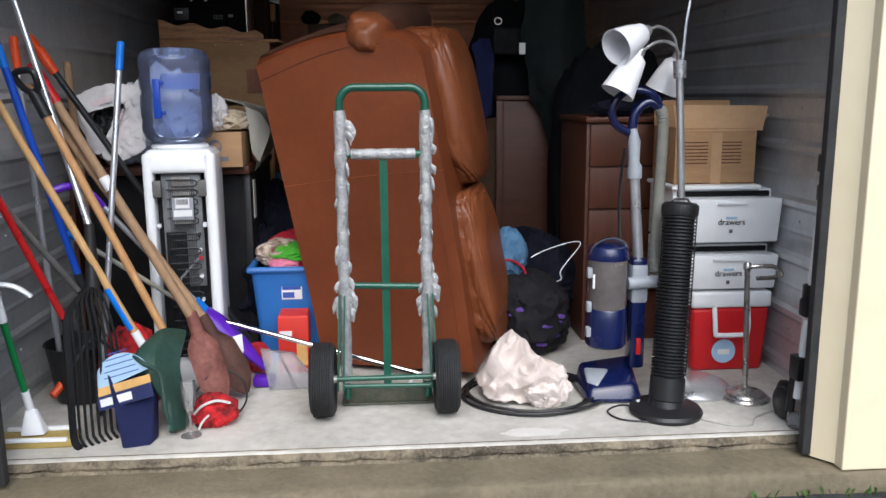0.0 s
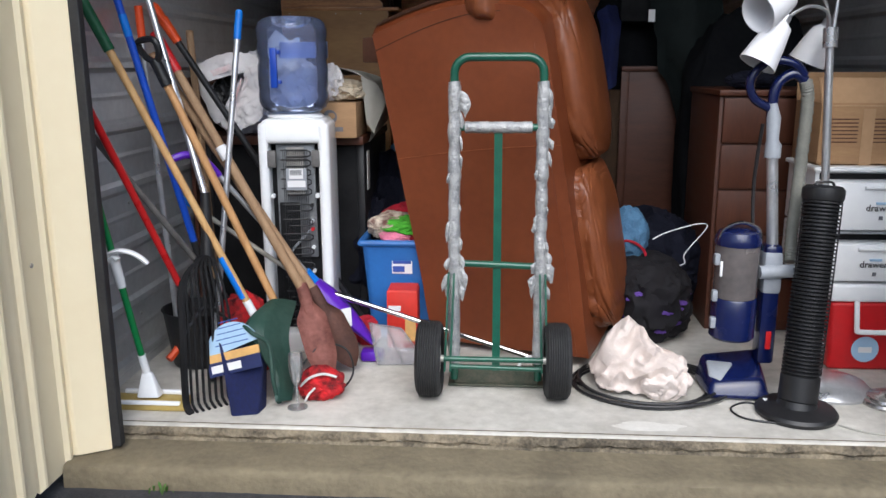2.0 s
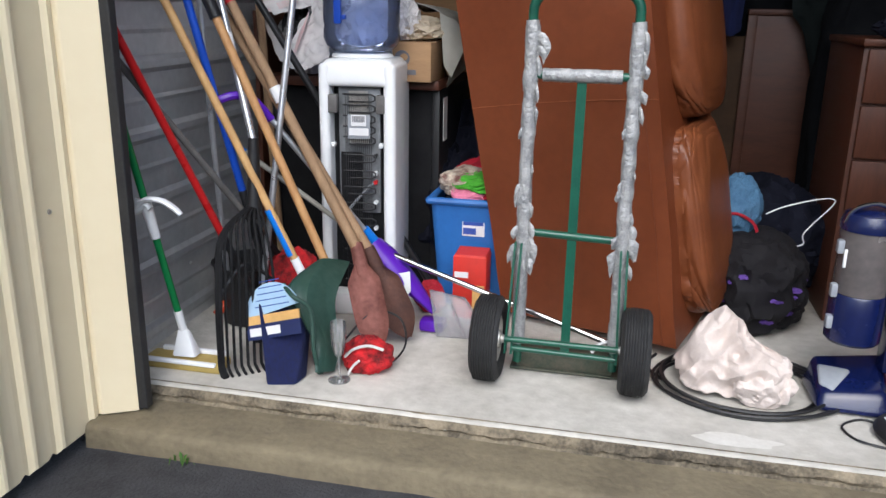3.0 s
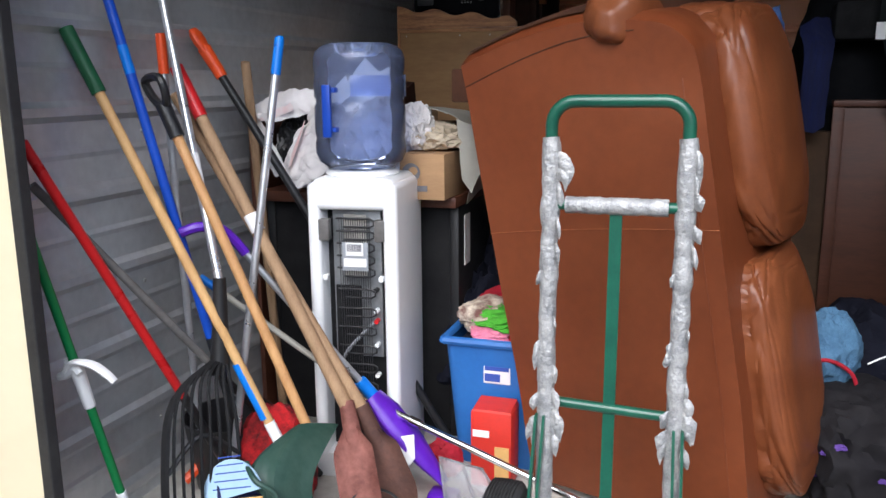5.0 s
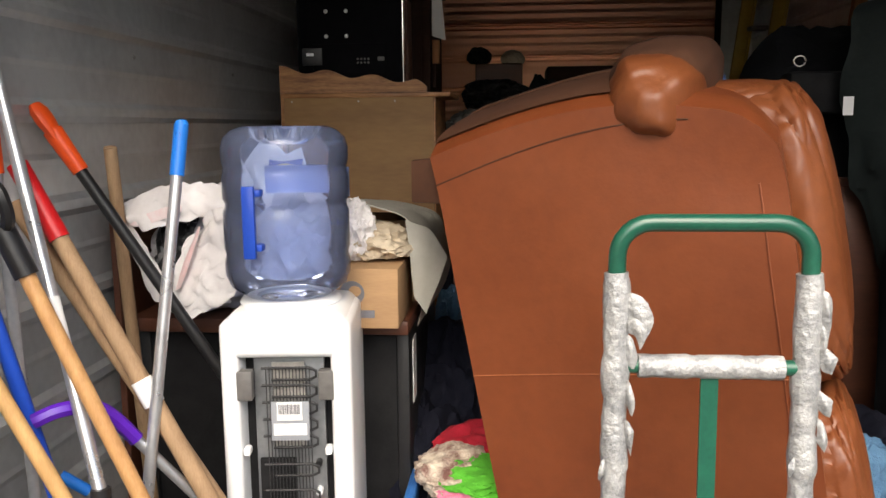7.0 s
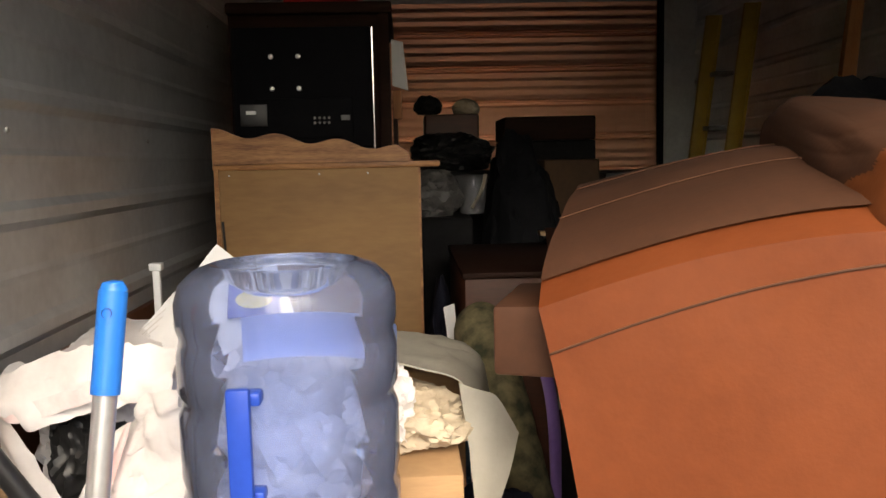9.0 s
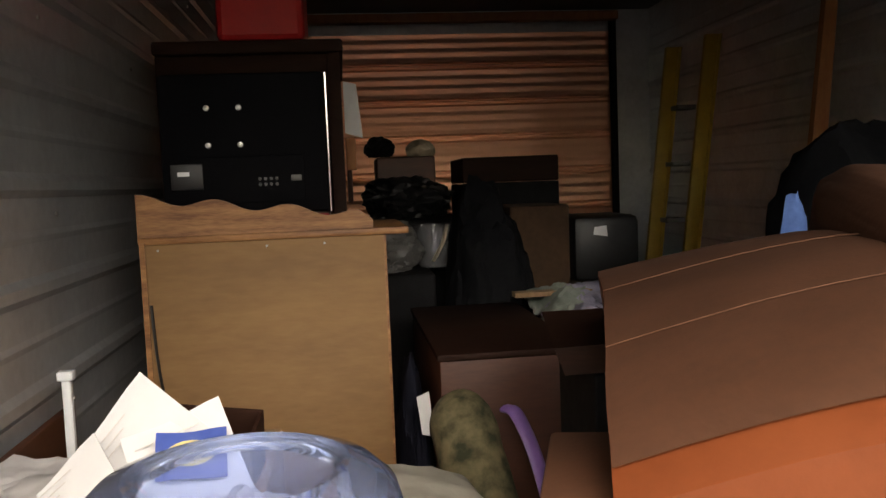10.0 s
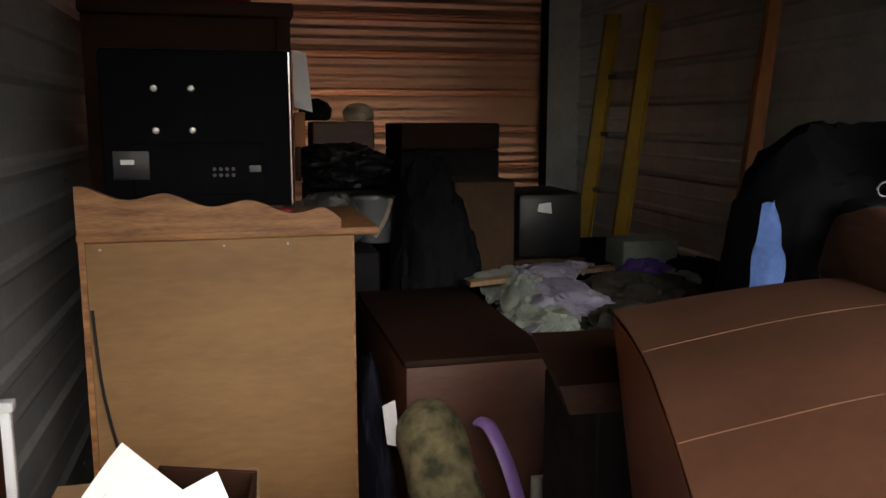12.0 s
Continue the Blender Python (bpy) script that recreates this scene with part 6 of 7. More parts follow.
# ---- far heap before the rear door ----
for nm, lo, hi, m_, lb in (("brown_carton", (0.075, 6.0, 0.0), (0.315, 6.35, 1.345), M_DIMCARD, "tall brown cardboard carton in the rear"),
                           ("carton", (0.33, 6.05, 0.0), (0.64, 6.42, 1.02), M_DIMCARD, "brown cardboard carton in the rear"),
                           ("tall_locker", (-0.02, 6.6, 0.0), (0.44, 7.0, 1.44), M_BLACKM, "dark tall locker in the rear"),
                           ("wooden_case", (-0.02, 6.6, 1.442), (0.44, 7.0, 1.56), M_DARKWOOD, "dark wooden case lying on the locker"),
                           ("dark_shelf", (-0.45, 6.25, 0.0), (-0.06, 6.75, 1.30), M_BLACKM, "black shelf unit in the rear"),
                           ("low_box", (0.65, 5.9, 0.0), (1.05, 6.6, 1.02), M_BLACKM, "dark box standing in the rear"),
                           ("brown_basket", (-0.42, 6.45, 1.45), (-0.16, 6.7, 1.57), M_REDWOOD, "brown wicker basket on the shelf heap")):
    solid(nm, box(lo, hi, 0.008), m_, lb, nm.split("_")[-1])
cloth_heap("black_bag", (-0.30, 6.40, 1.38), (0.17, 0.16, 0.09), 41, M_BLACKP, "black bag on the shelf unit", "bag", 1.302, 0.5, 2.6)
cloth_heap("pale_hat", (-0.215, 6.55, 1.60), (0.065, 0.07, 0.045), 42, M_TANCLOTH, "pale cloth cap on the basket", "cap", 1.572, 0.15, 1.5)
cloth_heap("black_hat", (-0.40, 6.5, 1.61), (0.06, 0.06, 0.045), 43, M_BLACKM, "black cap on the basket", "cap", 1.572, 0.4, 2.5)
cloth_heap("dark_bag", (-0.42, 6.0, 1.20), (0.13, 0.15, 0.10), 44, M_GREYPOLE, "grey dusty bag behind the hutch", "bag", None, 0.4, 2.5)
solid("bag_stand", box((-0.5, 5.8, 0.0), (-0.25, 6.2, 1.12), 0.01), M_BLACKM, "dark cabinet behind the hutch", "cabinet")
solid("black_backpack", lump((-0.05, 5.85, 0.75), (0.16, 0.20, 0.60), 45, 5, 0.26, 2.4, 0.002, 0.8), M_JACKET, "tall dark duffel standing behind the chest", "duffel", smooth=True)
t = thing("mesh_basket", (-0.22, 6.05, 1.14), "clear plastic tub with white rim", "tub")
part("tub", lathe([(0.0, 0.0), (0.07, 0.0), (0.095, 0.16), (0.10, 0.165), (0.092, 0.16), (0.068, 0.006), (0, 0.006)], (-0.215, 6.05, 1.122), None, 24), M_CLEARP, t)
part("strap", tube(curve([(-0.24, 5.96, 1.15), (-0.20, 5.955, 1.22), (-0.18, 5.96, 1.29)], 5), 0.008, seg=6), M_TANCLOTH, t)
t = thing("dark_appliance", (0.49, 6.2, 1.02), "dark machine with a white sticker", "appliance")
part("body", box((0.35, 6.06, 1.022), (0.63, 6.4, 1.29), 0.03), M_BLACKP, t)
part("sticker", hexa([(0.43, 6.056, 1.215), (0.49, 6.056, 1.205), (0.49, 6.059, 1.205), (0.43, 6.059, 1.215), (0.435, 6.056, 1.245), (0.485, 6.056, 1.25), (0.485, 6.059, 1.25), (0.435, 6.059, 1.245)]), M_PAPER, t, "white sticker")

t = thing("step_ladder", (1.2, 7.0, 0.0), "yellow step ladder leaning on the side wall", "ladder")
for a, b in (((1.39, 7.0, 2.17), (1.125, 7.0, 0.0)), ((1.235, 7.15, 2.13), (0.985, 7.15, 0.0))):
    a, b = Vector(a), Vector(b)
    bm = hexa([b + Vector(q) for q in ((-0.035, -0.015, 0), (0.035, -0.015, 0), (0.035, 0.015, 0), (-0.035, 0.015, 0))] + [a + Vector(q) for q in ((-0.035, -0.015, 0), (0.035, -0.015, 0), (0.035, 0.015, 0), (-0.035, 0.015, 0))], bev=0.003)
    part("rail", bm, M_YELLOW, t)
    bm = hexa([b + Vector(q) for q in ((0.036, -0.02, 0), (0.05, -0.02, 0), (0.05, 0.02, 0), (0.036, 0.02, 0))] + [a + Vector(q) for q in ((0.036, -0.02, 0), (0.05, -0.02, 0), (0.05, 0.02, 0), (0.036, 0.02, 0))])
    part("rail_lip", bm, M_YELLOW, t)
for k in range(1, 7):
    f = k / 7
    part("rung", box((1.0 + 0.25 * f, 7.03, 2.1 * f - 0.012), (1.10 + 0.25 * f, 7.13, 2.1 * f + 0.012), 0.003), M_GREYPOLE, t)
a, b = Vector((1.575, 6.15, 2.5)), Vector((1.31, 6.15, 0.0))
bm = hexa([b + Vector(q) for q in ((-0.05, -0.02, 0), (0.05, -0.02, 0), (0.05, 0.02, 0), (-0.05, 0.02, 0))] + [a + Vector(q) for q in ((-0.05, -0.02, 0), (0.0, -0.02, 0), (0.0, 0.02, 0), (-0.05, 0.02, 0))], bev=0.003)
solid("wooden_plank", bm, M_PLANK, "long orange-brown plank leaning on the side wall", "plank")

# ---- right side: panel, jackets, dresser ----
t = thing("wood_panel", (0.88, 4.6, 0.0), "brown wooden headboard panel standing upright", "headboard")
part("panel", box((0.70, 4.60, 0.0), (1.25, 4.63, 1.03), 0.003), M_REDWOOD, t)
part("top_rail", box((0.69, 4.585, 1.03), (1.26, 4.645, 1.055), 0.005), M_REDWOOD, t)
part("stile", box((0.69, 4.59, 0.0), (0.73, 4.60, 1.03), 0.003), M_REDWOOD, t)


def jacket(name, grid, seed, material, label, base):
    t = thing(name, base, label, "jacket", "coats")
    part("cloth", drape(grid, 28, seed, 0.035, 5, 0.02), material, t)
    return t


jk = jacket("dark_jacket", [[(0.93, 4.52, 0.80), (0.86, 4.50, 1.0), (0.80, 4.48, 1.25), (0.82, 4.50, 1.52), (0.92, 4.60, 1.62)],
                       [(1.00, 4.47, 0.76), (0.98, 4.42, 1.0), (0.97, 4.40, 1.25), (0.98, 4.44, 1.55), (1.00, 4.6, 1.66)],
                       [(1.10, 4.52, 0.85), (1.12, 4.48, 1.0), (1.15, 4.48, 1.25), (1.12, 4.50, 1.52), (1.06, 4.6, 1.62)]], 3, M_GREENJACKET, "very dark green jacket hung over the panel", (1.0, 4.6, 0.78))
part("tag", hexa([(0.775, 4.40, 1.255), (0.805, 4.40, 1.255), (0.805, 4.402, 1.255), (0.775, 4.402, 1.255), (0.775, 4.40, 1.31), (0.805, 4.40, 1.31), (0.805, 4.402, 1.31), (0.775, 4.402, 1.31)]), M_PAPER, jk, "white shop tag")
solid("black_bulk", lump((0.90, 4.90, 0.70), (0.34, 0.24, 0.86), 51, 5, 0.14, 2.0, 0.002, 0.75), M_JACKET, "black coats piled behind the panel", "coat", smooth=True)
# black shape that stands for the unlit void behind the dresser
solid("black_bulk", lump((1.22, 4.35, 0.62), (0.28, 0.16, 0.68), 52, 5, 0.14, 2.0, 0.002, 0.75), M_JACKET, "black lump standing for the dark void behind the dresser", "coat", smooth=True)
t = thing("blue_shirt", (0.55, 4.75, 1.0), "blue shirt hanging from the coats", "shirt")
part("cloth", drape([[(0.462, 4.66, 1.385), (0.482, 4.645, 1.39), (0.498, 4.66, 1.385)], [(0.438, 4.645, 1.27), (0.470, 4.62, 1.27), (0.515, 4.645, 1.27)], [(0.415, 4.64, 1.07), (0.465, 4.60, 1.09), (0.525, 4.64, 1.10)]], 20, 4, 0.016, 14, 0.006), M_DENIMBLUE, t)
t = thing("blue_jeans", (0.63, 4.55, 0.5), "dark blue cloth hanging beside the panel", "trousers")
part("cloth", drape([[(0.56, 4.52, 1.30), (0.61, 4.55, 1.34), (0.68, 4.66, 1.32)], [(0.57, 4.49, 1.2), (0.61, 4.46, 1.2), (0.66, 4.49, 1.2)], [(0.575, 4.50, 0.96), (0.61, 4.47, 0.95), (0.65, 4.50, 0.97)]], 20, 9, 0.012, 9, 0.01), M_NAVY, t)
t = thing("steel_clip", (0.9, 4.6, 1.5), "small shiny clip on a dark case", "clip")
part("case", box((0.665, 4.55, 1.26), (0.86, 4.66, 1.395), 0.02), M_BLACKM, t, "dark grey case")
part("ring", tube(curve([(0.690 + 0.018 * math.cos(a), 4.545, 1.425 + 0.016 * math.sin(a)) for a in [k * 0.785 for k in range(8)]], 3, True), 0.003, seg=6), M_CHROME, t)

t = thing("dresser", (1.18, 3.95, 0.0), "cherry wood dresser with four drawers", "dresser")
part("body", box((0.948, 3.715, 0.0), (1.42, 4.20, 0.945), 0.004), M_REDWOOD, t)
part("top", box((0.940, 3.695, 0.945), (1.43, 4.205, 0.968), 0.005), M_CHERRY, t)
for k in range(5):
    z0 = 0.045 + 0.18 * k
    dr_ = part("drawer", box((0.962, 3.697, z0), (1.408, 3.716, z0 + 0.172), 0.005), M_CHERRY, t)
cloth_heap("dark_cloth", (1.10, 3.82, 1.0), (0.10, 0.08, 0.035), 53, M_NAVYCLOTH, "dark cloth lying on the dresser", "cloth", 0.969)

t = thing("duffel_bag", (0.70, 3.66, 0.0), "black duffel bag with purple flower print on the floor", "bag")
part("bag", lump((0.70, 3.64, 0.15), (0.15, 0.19, 0.165), 54, 5, 0.28, 2.3, 0.002, 0.85), M_FLOWER, t)
rnd = random.Random(21)
for k in range(12):
    a, h = rnd.uniform(-2.5, -0.6), rnd.uniform(0.05, 0.25)
    r = math.sqrt(max(0.05, 1 - ((h - 0.15) / 0.17) ** 2))
    c = (0.70 + 0.150 * r * math.cos(a), 3.64 + 0.190 * r * math.sin(a), h)
    part("flower", lump(c, (0.020, 0.008, 0.008), 60 + k, 3, 0.9, 3.5), M_PETAL, t, "purple printed flower")
cloth_heap("blue_towel", (0.62, 3.76, 0.375), (0.085, 0.07, 0.115), 55, M_TEAL, "blue towel with red edge on the duffel", "towel", None, 0.3)
solid("towel_edge", tube(curve([(0.56, 3.69, 0.36), (0.62, 3.68, 0.375), (0.68, 3.69, 0.34), (0.70, 3.69, 0.28)], 6), 0.006, seg=6), M_REDCL, "red border of the blue towel", "towel edge", smooth=True)
cloth_heap("dark_coat", (0.78, 4.05, 0.20), (0.22, 0.25, 0.22), 56, M_NAVYCLOTH, "dark clothes heaped on the floor behind the duffel", "clothes", 0.002)
bm = tube(curve([(0.70, 3.60, 0.40), (0.76, 3.62, 0.425), (0.88, 3.66, 0.45), (0.92, 3.66, 0.44), (0.86, 3.64, 0.37), (0.83, 3.63, 0.33), (0.835, 3.63, 0.30), (0.815, 3.625, 0.29)], 6), 0.0024, seg=6)
solid("wire_hanger", bm, M_WHITEP, "white plastic coat hanger on the clothes heap", "hanger", smooth=True)

# white rag and cable coil
t = thing("white_cloth", (0.58, 3.05, 0.0), "crumpled off-white cloth lying on the floor", "cloth")
bm = drape([[(0.41, 3.18, 0.02), (0.50, 3.22, 0.05), (0.58, 3.20, 0.06), (0.66, 3.16, 0.03), (0.72, 3.12, 0.02)],
                     [(0.40, 3.12, 0.05), (0.48, 3.12, 0.20), (0.55, 3.11, 0.25), (0.63, 3.10, 0.17), (0.74, 3.07, 0.10)],
                     [(0.39, 3.05, 0.04), (0.46, 3.04, 0.14), (0.54, 3.03, 0.19), (0.64, 3.00, 0.16), (0.76, 3.00, 0.11)],
                     [(0.40, 2.99, 0.02), (0.48, 2.97, 0.08), (0.57, 2.96, 0.11), (0.66, 2.93, 0.13), (0.75, 2.93, 0.08)],
                     [(0.44, 2.95, 0.01), (0.51, 2.93, 0.012), (0.60, 2.91, 0.02), (0.68, 2.885, 0.03), (0.73, 2.89, 0.02)]], 84, 4.0, 0.016, 11, 0.004)
for v_ in bm.verts:
    q = Vector((0.565 + (v_.co.x - 0.575) * 0.86, 3.085 + (v_.co.y - 3.06) * 0.74, v_.co.z))
    q.z *= 0.86
    lift = min(1.0, v_.co.z / 0.06)
    ridge = 0.75 * (1 - 2.4 * abs(noise.noise(Vector((q.x * 8 + q.y * 4, q.y * 6, q.z * 6))))) + 0.36 * (1 - 2.4 * abs(noise.noise(Vector((q.x * 19 - q.z * 12, q.y * 14, q.z * 16 + 5)))))
    v_.co = q + Vector((0.018 * noise.noise(q * 9), -0.046 * ridge * lift, 0.026 * ridge * lift))
    v_.co.z = max(0.003, v_.co.z)
part("cloth", bm, M_RAGWHITE, t)
part("fold", lump((0.645, 2.985, 0.05), (0.070, 0.048, 0.058), 72, 5, 0.55, 1.5, 0.003, fine=0.03), M_RAGWHITE, t)
t = thing("cable_coil", (0.6, 3.1, 0.0), "coil of black cable lying on the floor", "cable")
for k in range(5):
    r = 0.215 + 0.012 * k
    pts = [(0.60 + (r + 0.006 * math.sin(3 * a + k)) * math.cos(a) + 0.006 * k, 3.09 + (r * 0.82 + 0.006 * math.cos(2 * a + k)) * math.sin(a), 0.006 + 0.007 * (k % 3) + 0.004 * math.sin(a * 2 + k)) for a in [2 * math.pi * j / 40 for j in range(40)]]
    part("loop", tube(pts + [pts[0]], 0.0048, seg=6, cap=False), M_BLACKP, t)
part("tail", tube(curve([(0.40, 3.05, 0.006), (0.36, 3.10, 0.006), (0.34, 3.17, 0.006), (0.37, 3.25, 0.006)], 5), 0.0048, seg=6), M_BLACKP, t)

# ---- upright vacuum ----
t = thing("upright_vacuum", (0.90, 3.02, 0.0), "blue and grey upright vacuum cleaner with clear dust bin", "vacuum cleaner")
bm = hexa([(0.785, 2.965, 0.005), (0.985, 2.955, 0.005), (1.0, 3.16, 0.005), (0.775, 3.15, 0.005), (0.800, 2.99, 0.055), (0.965, 2.985, 0.070), (0.985, 3.15, 0.125), (0.795, 3.14, 0.105)], bev=0.018, seg=4)
part("foot", bm, M_VACBLUE, t)
part("foot_window", hexa([(0.795, 3.02, 0.062), (0.83, 2.992, 0.056), (0.89, 3.07, 0.088), (0.80, 3.09, 0.088), (0.800, 3.022, 0.074), (0.83, 3.0, 0.068), (0.88, 3.07, 0.098), (0.805, 3.088, 0.098)], bev=0.008), M_VACGREY, t, "grey window in the foot")
c = (0.868, 3.055, 0.0)
part("lower_body", lathe([(0.0, 0.19), (0.064, 0.19), (0.071, 0.198), (0.071, 0.325), (0.068, 0.33), (0, 0.33)], c, None, 32), M_VACBLUE, t)
part("dust_bin", lathe([(0.0, 0.331), (0.067, 0.331), (0.069, 0.50), (0.066, 0.51), (0, 0.51)], c, None, 32), M_VACCLEAR, t, "smoky clear dust bin")
part("bin_lid", lathe([(0.071, 0.503), (0.072, 0.522), (0.062, 0.545), (0.03, 0.557), (0, 0.559)], c, None, 32), M_VACBLUE, t)
part("carry_handle", tube(curve([(0.805, 3.04, 0.52), (0.818, 3.03, 0.558), (0.868, 3.025, 0.578), (0.918, 3.03, 0.558), (0.931, 3.04, 0.52)], 6), 0.009, seg=8, flat=0.6), M_CHROME, t, "silver carry handle")
for z in (0.46, 0.34, 0.25):
    part("latch", box((0.788, 3.01, z - 0.018), (0.805, 3.035, z + 0.018), 0.004), M_VACGREY, t)
part("decal", box((0.806, 3.010, 0.405), (0.814, 3.018, 0.455), 0.002), M_PAPER, t, "pale printed decal")
part("spine", box((0.955, 3.045, 0.10), (1.01, 3.115, 0.50), 0.012), M_VACBLUE, t)
part("spine_grey", box((0.952, 3.04, 0.34), (1.012, 3.11, 0.48), 0.012), M_VACGREY, t)
part("power_switch", box((0.975, 3.036, 0.155), (0.992, 3.046, 0.215), 0.003), M_REDP, t, "red switch")
part("duct", tube([(0.935, 3.035, 0.415), (1.06, 3.045, 0.42)], 0.022, seg=14), M_VACGREY, t)
part("wand", tube([(0.985, 3.08, 0.48), (0.964, 3.10, 0.80)], 0.018, seg=14), M_ALU, t, "silver wand")
part("wand_collar", tube([(0.966, 3.10, 0.775), (0.966, 3.10, 0.815), (0.962, 3.10, 0.83), (0.960, 3.098, 0.90), (0.955, 3.10, 0.945)], [0.025, 0.025, 0.019, 0.022, 0.012], seg=14), M_VACGREY, t)
part("wand_top", tube(curve([(0.962, 3.105, 0.83), (0.955, 3.108, 0.92), (0.965, 3.11, 1.0), (1.01, 3.11, 1.035), (1.05, 3.11, 1.015)], 6), 0.017, seg=12), M_VACBLUE, t)
part("grip_loop", tube(curve([(0.945, 3.105, 0.93), (0.895, 3.10, 0.96), (0.880, 3.10, 1.01), (0.905, 3.10, 1.055), (0.955, 3.10, 1.075), (1.01, 3.10, 1.065), (1.045, 3.105, 1.03)], 6), 0.014, seg=10), M_VACBLUE, t, "dark blue grip loop")
hp = curve([(1.05, 3.11, 1.015), (1.066, 3.12, 0.95), (1.066, 3.13, 0.75), (1.055, 3.12, 0.52), (1.045, 3.08, 0.44)], 14)
part("hose", tube(hp, [0.0185 + 0.0025 * (i % 2) for i in range(len(hp))], seg=12), M_HOSE, t, "ribbed grey hose")
part("cord", tube(curve([(0.935, 3.12, 0.88), (0.925, 3.13, 0.7), (0.93, 3.12, 0.55), (0.945, 3.10, 0.5)], 6), 0.006, seg=6), M_BLACKP, t)

# ---- tower fan ----
t = thing("tower_fan", (1.03, 2.88, 0.0), "black tower fan with horizontal slats, leaning slightly", "fan")
b, a = Vector((1.035, 2.88, 0.05)), Vector((1.097, 3.0, 0.70))
d = (a - b).normalized()
rot = d.to_track_quat("Z", "Y").to_matrix().to_4x4()
L = (a - b).length
part("base", lathe([(0, 0), (0.118, 0), (0.122, 0.012), (0.115, 0.022), (0.06, 0.034), (0.05, 0.06), (0, 0.06)], (1.033, 2.878, 0.002), None, 36), M_BLACKP, t)
part("core", lathe([(0, 0), (0.048, 0), (0.050, L * 0.95), (0, L * 0.95)], b, None, 24, rot), M_BLACKM, t)
part("cap", lathe([(0.058, L * 0.93), (0.062, L * 0.95), (0.062, L * 0.985), (0.052, L), (0, L)], b, None, 32, rot), M_BLACKP, t)
part("foot_ring", lathe([(0.050, -0.01), (0.059, 0.0), (0.058, 0.075), (0.05, 0.08)], b, None, 32, rot), M_BLACKP, t)
for k in range(46):
    h = 0.085 + (L * 0.93 - 0.09) * k / 45
    part("slat", lathe([(0.050, h - 0.003), (0.0585, h - 0.002), (0.0585, h + 0.002), (0.050, h + 0.003)], b, None, 20, rot), M_BLACKP, t)
for ang in (200, 250, 290, 340):
    q = Vector((0.0585 * math.cos(radians(ang)), 0.0585 * math.sin(radians(ang)), 0))
    part("guard_rib", tube([b + rot.to_3x3() @ (q + Vector((0, 0, 0.08))), b + rot.to_3x3() @ (q + Vector((0, 0, L * 0.93)))], 0.0022, seg=5), M_BLACKP, t)
part("top_handle", tube(curve([a + Vector((-0.03, 0, 0.0)), a + Vector((-0.02, 0, 0.012)), a + Vector((0.02, 0, 0.012)), a + Vector((0.03, 0, 0.0))], 4), 0.004, seg=6), M_BLACKP, t)
cord = part("cord", tube(curve([(0.95, 2.92, 0.006), (0.90, 2.95, 0.005), (0.84, 2.90, 0.005), (0.86, 2.83, 0.005), (0.94, 2.80, 0.005), (1.04, 2.785, 0.005), (1.11, 2.79, 0.005), (1.13, 2.85, 0.005), (1.16, 2.92, 0.005), (1.12, 2.96, 0.02), (1.10, 2.94, 0.05)], 8), 0.0032, seg=6), M_BLACKP, t, "thin black power cord")
part("plug", box((0.945, 2.905, 0.004), (0.965, 2.935, 0.03), 0.004), M_WHITEP, t, "white plug tag")

# ---- floor lamp with gooseneck shades ----
t = thing("floor_lamp", (1.19, 3.10, 0.0), "silver floor lamp with white cone shades on bent arms", "lamp")
part("base", lathe([(0, 0.0), (0.135, 0.0), (0.138, 0.010), (0.12, 0.030), (0.07, 0.045), (0.03, 0.052), (0, 0.053)], (1.205, 3.09, 0.001), None, 40), M_ALU, t)
part("pole", tube([(1.178, 3.10, 0.05), (1.128, 3.15, 1.13)], 0.0125, seg=14), M_ALU, t)
part("joint", tube([(1.129, 3.149, 1.115), (1.127, 3.151, 1.175)], 0.022, seg=16), M_ALU, t)
part("upper_arm", tube(curve([(1.135, 3.15, 1.17), (1.145, 3.155, 1.30), (1.160, 3.16, 1.42), (1.155, 3.16, 1.62), (1.10, 3.16, 1.75)], 8), 0.0055, seg=8), M_ALU, t)


def shade(path, axis_end, r, ln):
    part("arm", tube(curve(path, 8), 0.0055, seg=8), M_ALU, t, "bent silver arm")
    p, q = Vector(path[-1]), Vector(axis_end)
    d = (q - p).normalized()
    m = d.to_track_quat("Z", "Y").to_matrix().to_4x4()
    part("socket", lathe([(0.0, -0.015), (0.018, -0.015), (0.022, 0.02), (0.0, 0.02)], p, None, 20, m), M_ALU, t)
    pr = [(0.018, 0.005), (0.036, 0.02), (r * 0.80, ln * 0.5), (r, ln), (r - 0.003, ln), (r * 0.80 - 0.003, ln * 0.5), (0.033, 0.024), (0.0, 0.02)]
    part("shade", lathe(pr, p, None, 32, m), M_SHADE, t, "white frosted cone shade")


shade([(1.120, 3.15, 1.16), (1.10, 3.14, 1.25), (1.04, 3.12, 1.285), (0.985, 3.10, 1.268)], (0.84, 3.02, 1.20), 0.062, 0.145)
shade([(1.122, 3.145, 1.155), (1.10, 3.12, 1.22), (1.03, 3.09, 1.235), (0.955, 3.07, 1.195)], (0.868, 3.05, 1.04), 0.058, 0.150)
shade([(1.130, 3.155, 1.16), (1.155, 3.19, 1.225), (1.165, 3.24, 1.215), (1.16, 3.27, 1.19)], (1.105, 3.30, 1.05), 0.060, 0.130)

